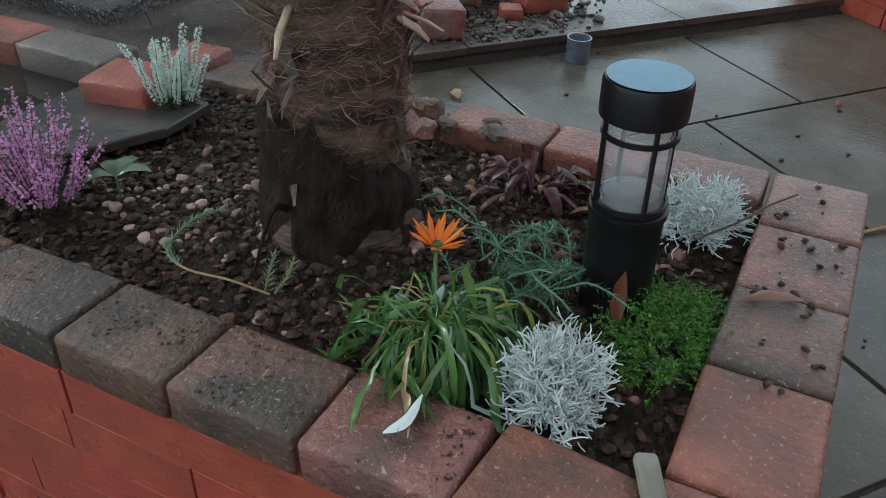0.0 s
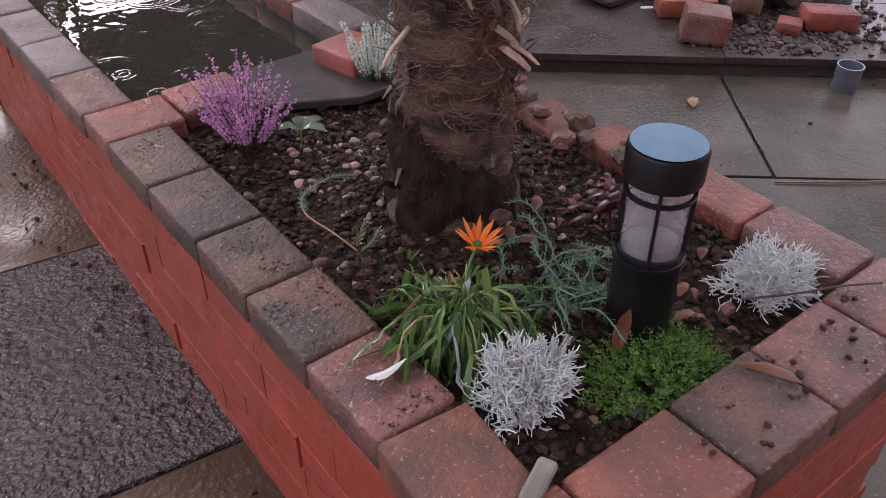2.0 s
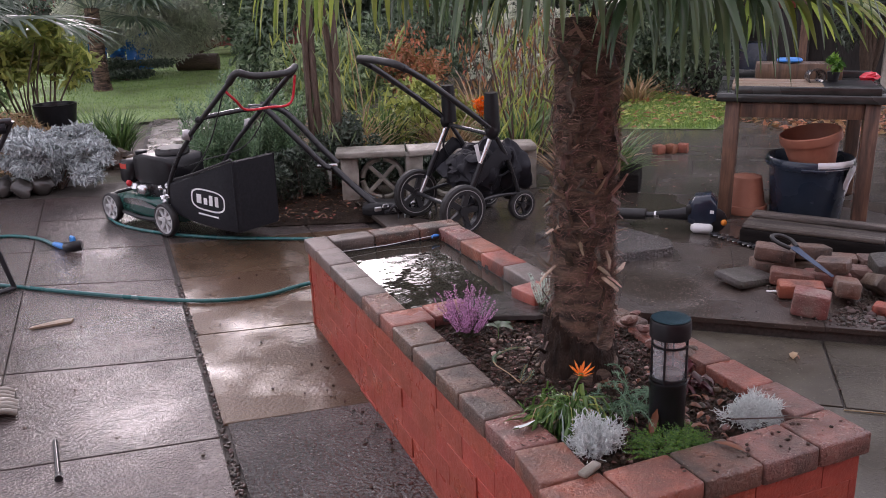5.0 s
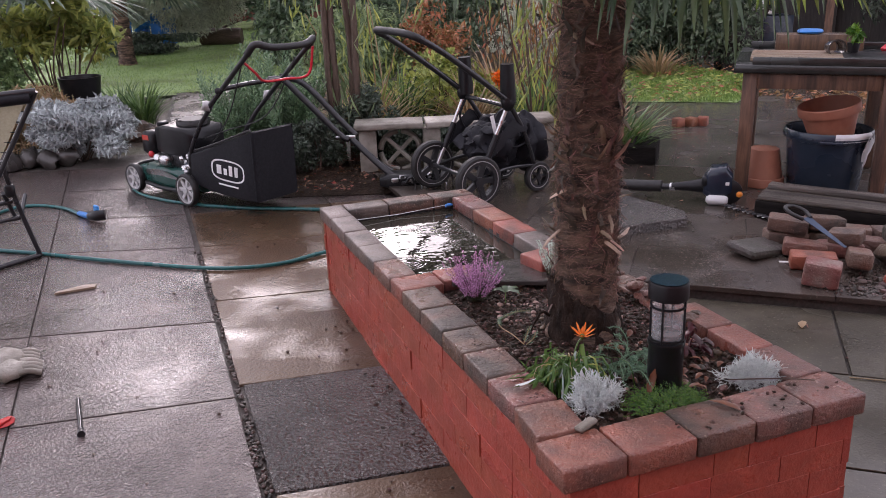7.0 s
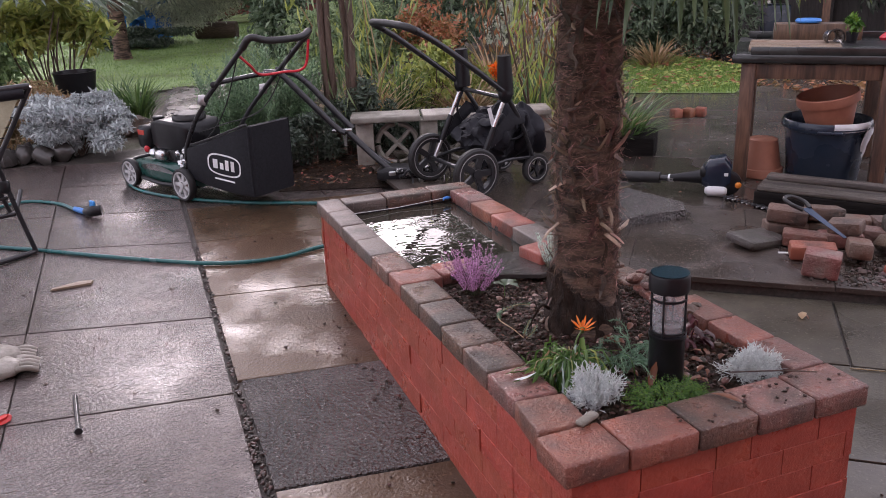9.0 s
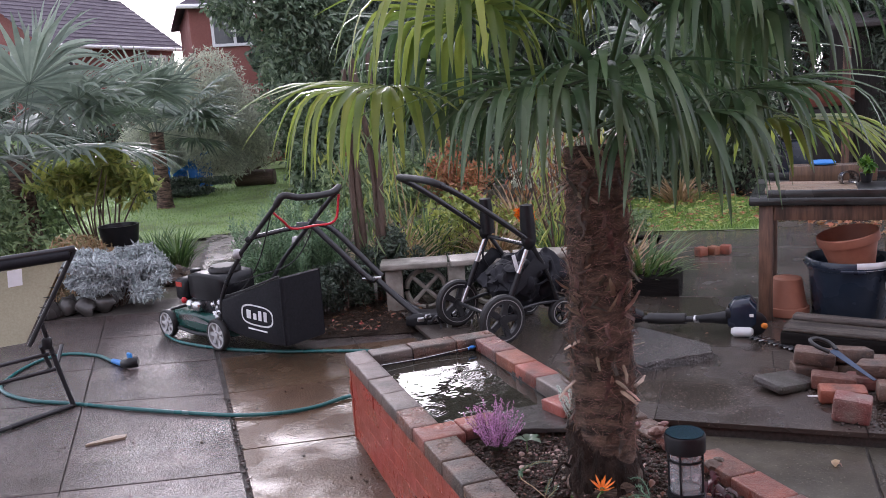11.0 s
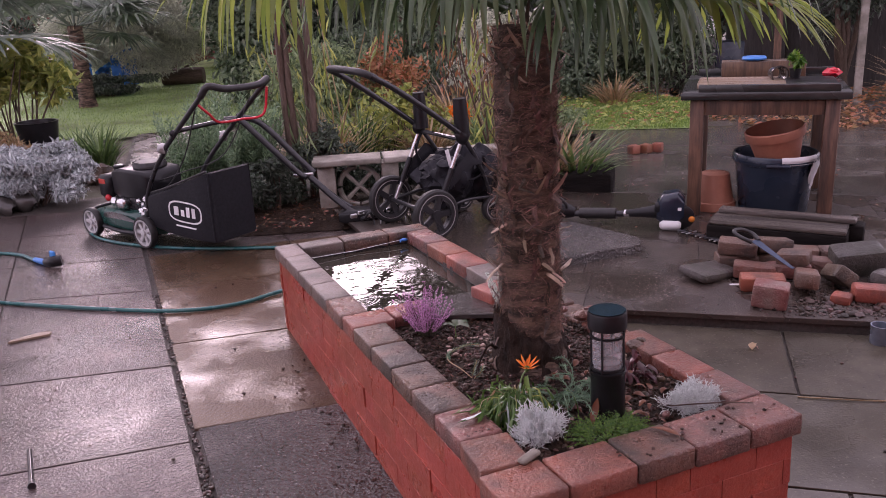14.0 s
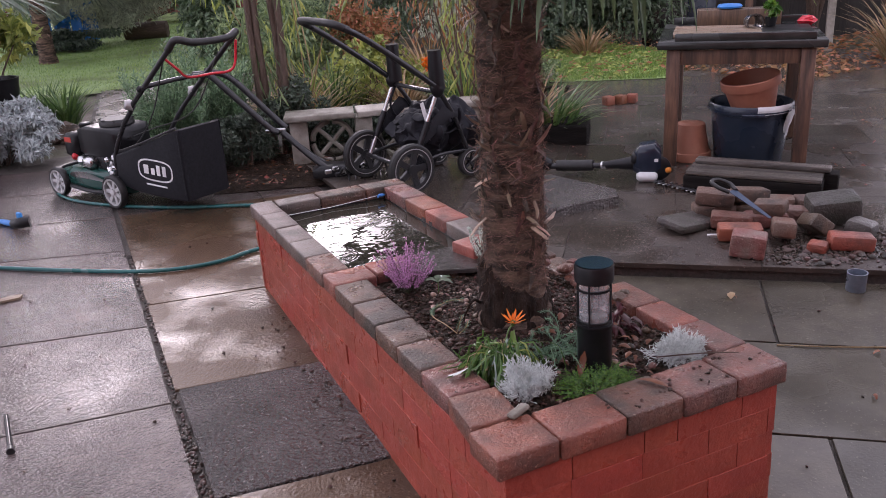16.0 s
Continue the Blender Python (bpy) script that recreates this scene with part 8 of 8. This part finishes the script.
# hose
hose = thing("garden_hose", "wet green garden hose looped over the patio", "hose")
part("loop", M().tube(arc([(-0.9, 5.4, 0.012), (-0.90, 5.05, 0.012), (-0.80, 4.74, 0.012), (-0.55, 4.42, 0.012), (-0.18, 4.12, 0.012), (0.22, 3.90, 0.012), (0.55, 3.68, 0.012), (0.62, 3.35, 0.012), (0.40, 3.12, 0.012), (0.04, 3.02, 0.012), (-0.13, 2.96, 0.012), (-0.34, 2.97, 0.012), (-0.56, 3.06, 0.012), (-0.85, 3.26, 0.012), (-1.15, 3.49, 0.012), (-1.42, 3.71, 0.012), (-1.72, 3.95, 0.012), (-1.9, 4.3, 0.012), (-1.78, 4.72, 0.012), (-1.58, 4.86, 0.012), (-1.36, 4.70, 0.012), (-1.24, 4.47, 0.014)], 6), 0.011, 10), HOSE, hose, smooth=60)
part("connector", M().tube([(-1.24, 4.47, 0.02), (-1.20, 4.40, 0.022), (-1.17, 4.34, 0.025)], [0.016, 0.02, 0.018], 12), BLUE_PLASTIC, hose, "blue hose connector", 60)
gun = part("spray_nozzle", M().tube(arc([(-1.17, 4.34, 0.03), (-1.13, 4.28, 0.04), (-1.07, 4.27, 0.045)], 4), [0.022, 0.03, 0.03, 0.03, 0.034, 0.036, 0.034, 0.034, 0.034], 14), BLACK_PLASTIC, hose, "black and blue spray nozzle", 50)
part("trigger", M().box(0.02, 0.05, 0.06, T(-1.12, 4.30, 0.075, 30), 0.006), BLUE_PLASTIC, gun)

# small things on the patio
gl = thing("work_gloves", "pair of dirty beige work gloves on the patio", "gloves", T(-1.43, 2.19, 0.0))
for k, (x, y, s) in enumerate(((0.02, -0.08, 0.07), (0.0, 0.03, 0.075))):
    part("glove", M().rock(s, s * 1.25, 0.035, T(x, y, 0.03, 20 * k), 0.45, 14, 8, 20 + k), CONCRETE, gl, smooth=70)
    for j in range(4):
        part("finger", M().tube(arc([(x + 0.03, y - 0.05 + 0.03 * j, 0.03), (x + 0.08, y - 0.05 + 0.033 * j, 0.035), (x + 0.12, y - 0.04 + 0.03 * j, 0.014)], 4), 0.013, 8), CONCRETE, gl, smooth=70)
thing("plastic_scrap", "small red plastic scrap on the patio", "scrap", T(-1.39, 1.70, 0.0, 20), m=M().rock(0.045, 0.03, 0.014, T(0, 0, 0.01), 0.6, 9, 5, 6), material=RED_PAINT)
thing("metal_pin", "short metal pin lying on a slab", "pin", m=M().tube([(-1.14, 1.78, 0.008), (-1.122, 1.55, 0.008), (-1.118, 1.50, 0.010)], [0.009, 0.009, 0.014], 8), material=BLACK_METAL, smooth=60)
thing("wood_sliver", "pale wooden sliver lying on a slab", "wood", m=M().add([(-1.30, 3.0, 0.002), (-1.11, 3.01, 0.002), (-1.10, 3.05, 0.002), (-1.16, 3.06, 0.002), (-1.29, 3.02, 0.002), (-1.30, 3.0, 0.012), (-1.11, 3.01, 0.013), (-1.10, 3.05, 0.013), (-1.16, 3.06, 0.013), (-1.29, 3.02, 0.012)], [(5, 6, 7, 8, 9), (0, 1, 6, 5), (1, 2, 7, 6), (2, 3, 8, 7), (3, 4, 9, 8), (4, 0, 5, 9)]), material=WOOD_LIGHT)
gv = M()
for k in range(900):
    y = rnd.uniform(-0.6, 3.4)
    if y > 1.4 and rnd.random() < 0.35:
        continue
    x = -0.558 + rnd.gauss(0, 0.011 if y < 1.5 else 0.007)
    s = rnd.uniform(0.003, 0.010)
    gv.rock(s, s * 0.8, s * 0.7, T(x, y, -0.006 + s * 0.3, rnd.uniform(0, 360)), 0.4, 6, 4, k)
thing("joint_gravel", "dirt and gravel in the wide slab joint", "gravel", kind="stuff", m=gv, material=RUBBLE, smooth=50)
dr_ = M()
for k in range(150):
    t = rnd.random()
    if t < 0.45:
        x, y = -0.01 - abs(rnd.gauss(0, 0.09)), rnd.uniform(0.3, 2.1)
    elif t < 0.8:
        x, y = rnd.uniform(-1.8, -0.1), rnd.uniform(0.4, 4.0)
    else:
        x, y = rnd.uniform(1.0, 2.6), rnd.uniform(-0.3, 1.0)
    s = rnd.uniform(0.003, 0.0095)
    dr_.rock(s, s * 0.8, s * 0.6, T(x, y, s * 0.4, rnd.uniform(0, 360)), 0.5, 6, 4, k)
thing("patio_crumbs", "dark crumbs of soil scattered over the slabs", "debris", kind="stuff", m=dr_, material=CLOD, smooth=50)
for k, (x, y) in enumerate(((1.815, 1.255), (1.80, 1.20), (1.62, 0.35), (1.35, 0.02), (1.9, 0.55), (2.25, 0.62), (2.4, 0.15))):
    a = rnd.uniform(0, 6.283)
    o = Vector((math.cos(a), math.sin(a), 0))
    L = 0.06 if not k else rnd.uniform(0.02, 0.04)
    p = Vector((x, y, 0.004))
    thing("fallen_leaf", "wet curled fallen leaf on the patio", "leaf", group="fallen leaves on the patio", m=M().blade([p, p + o * L * 0.4 + Vector((0, 0, 0.012)), p + o * L * 0.75 + Vector((0, 0, 0.010)), p + o * L], [0.003, L * 0.3, L * 0.25, 0.002], (-o.y, o.x, 0.2), 0.4), material=STRAW if not k else DEAD_LEAF, smooth=70)
for k, pts in enumerate(([(1.55, 0.05, 0.006), (1.85, -0.2, 0.012), (2.3, -0.45, 0.006)], [(1.62, 0.79, 0.005), (1.8, 0.66, 0.006), (1.95, 0.57, 0.005)], [(1.30, 1.18, 0.008), (1.22, 1.05, 0.02), (1.12, 0.93, 0.01)])):
    thing("twig", "pale dry stalk lying on the wet patio", "twig", group="stalks on the patio", m=M().tube(arc(pts, 5), 0.005 if k != 1 else 0.003, 6), material=STRAW, smooth=60)
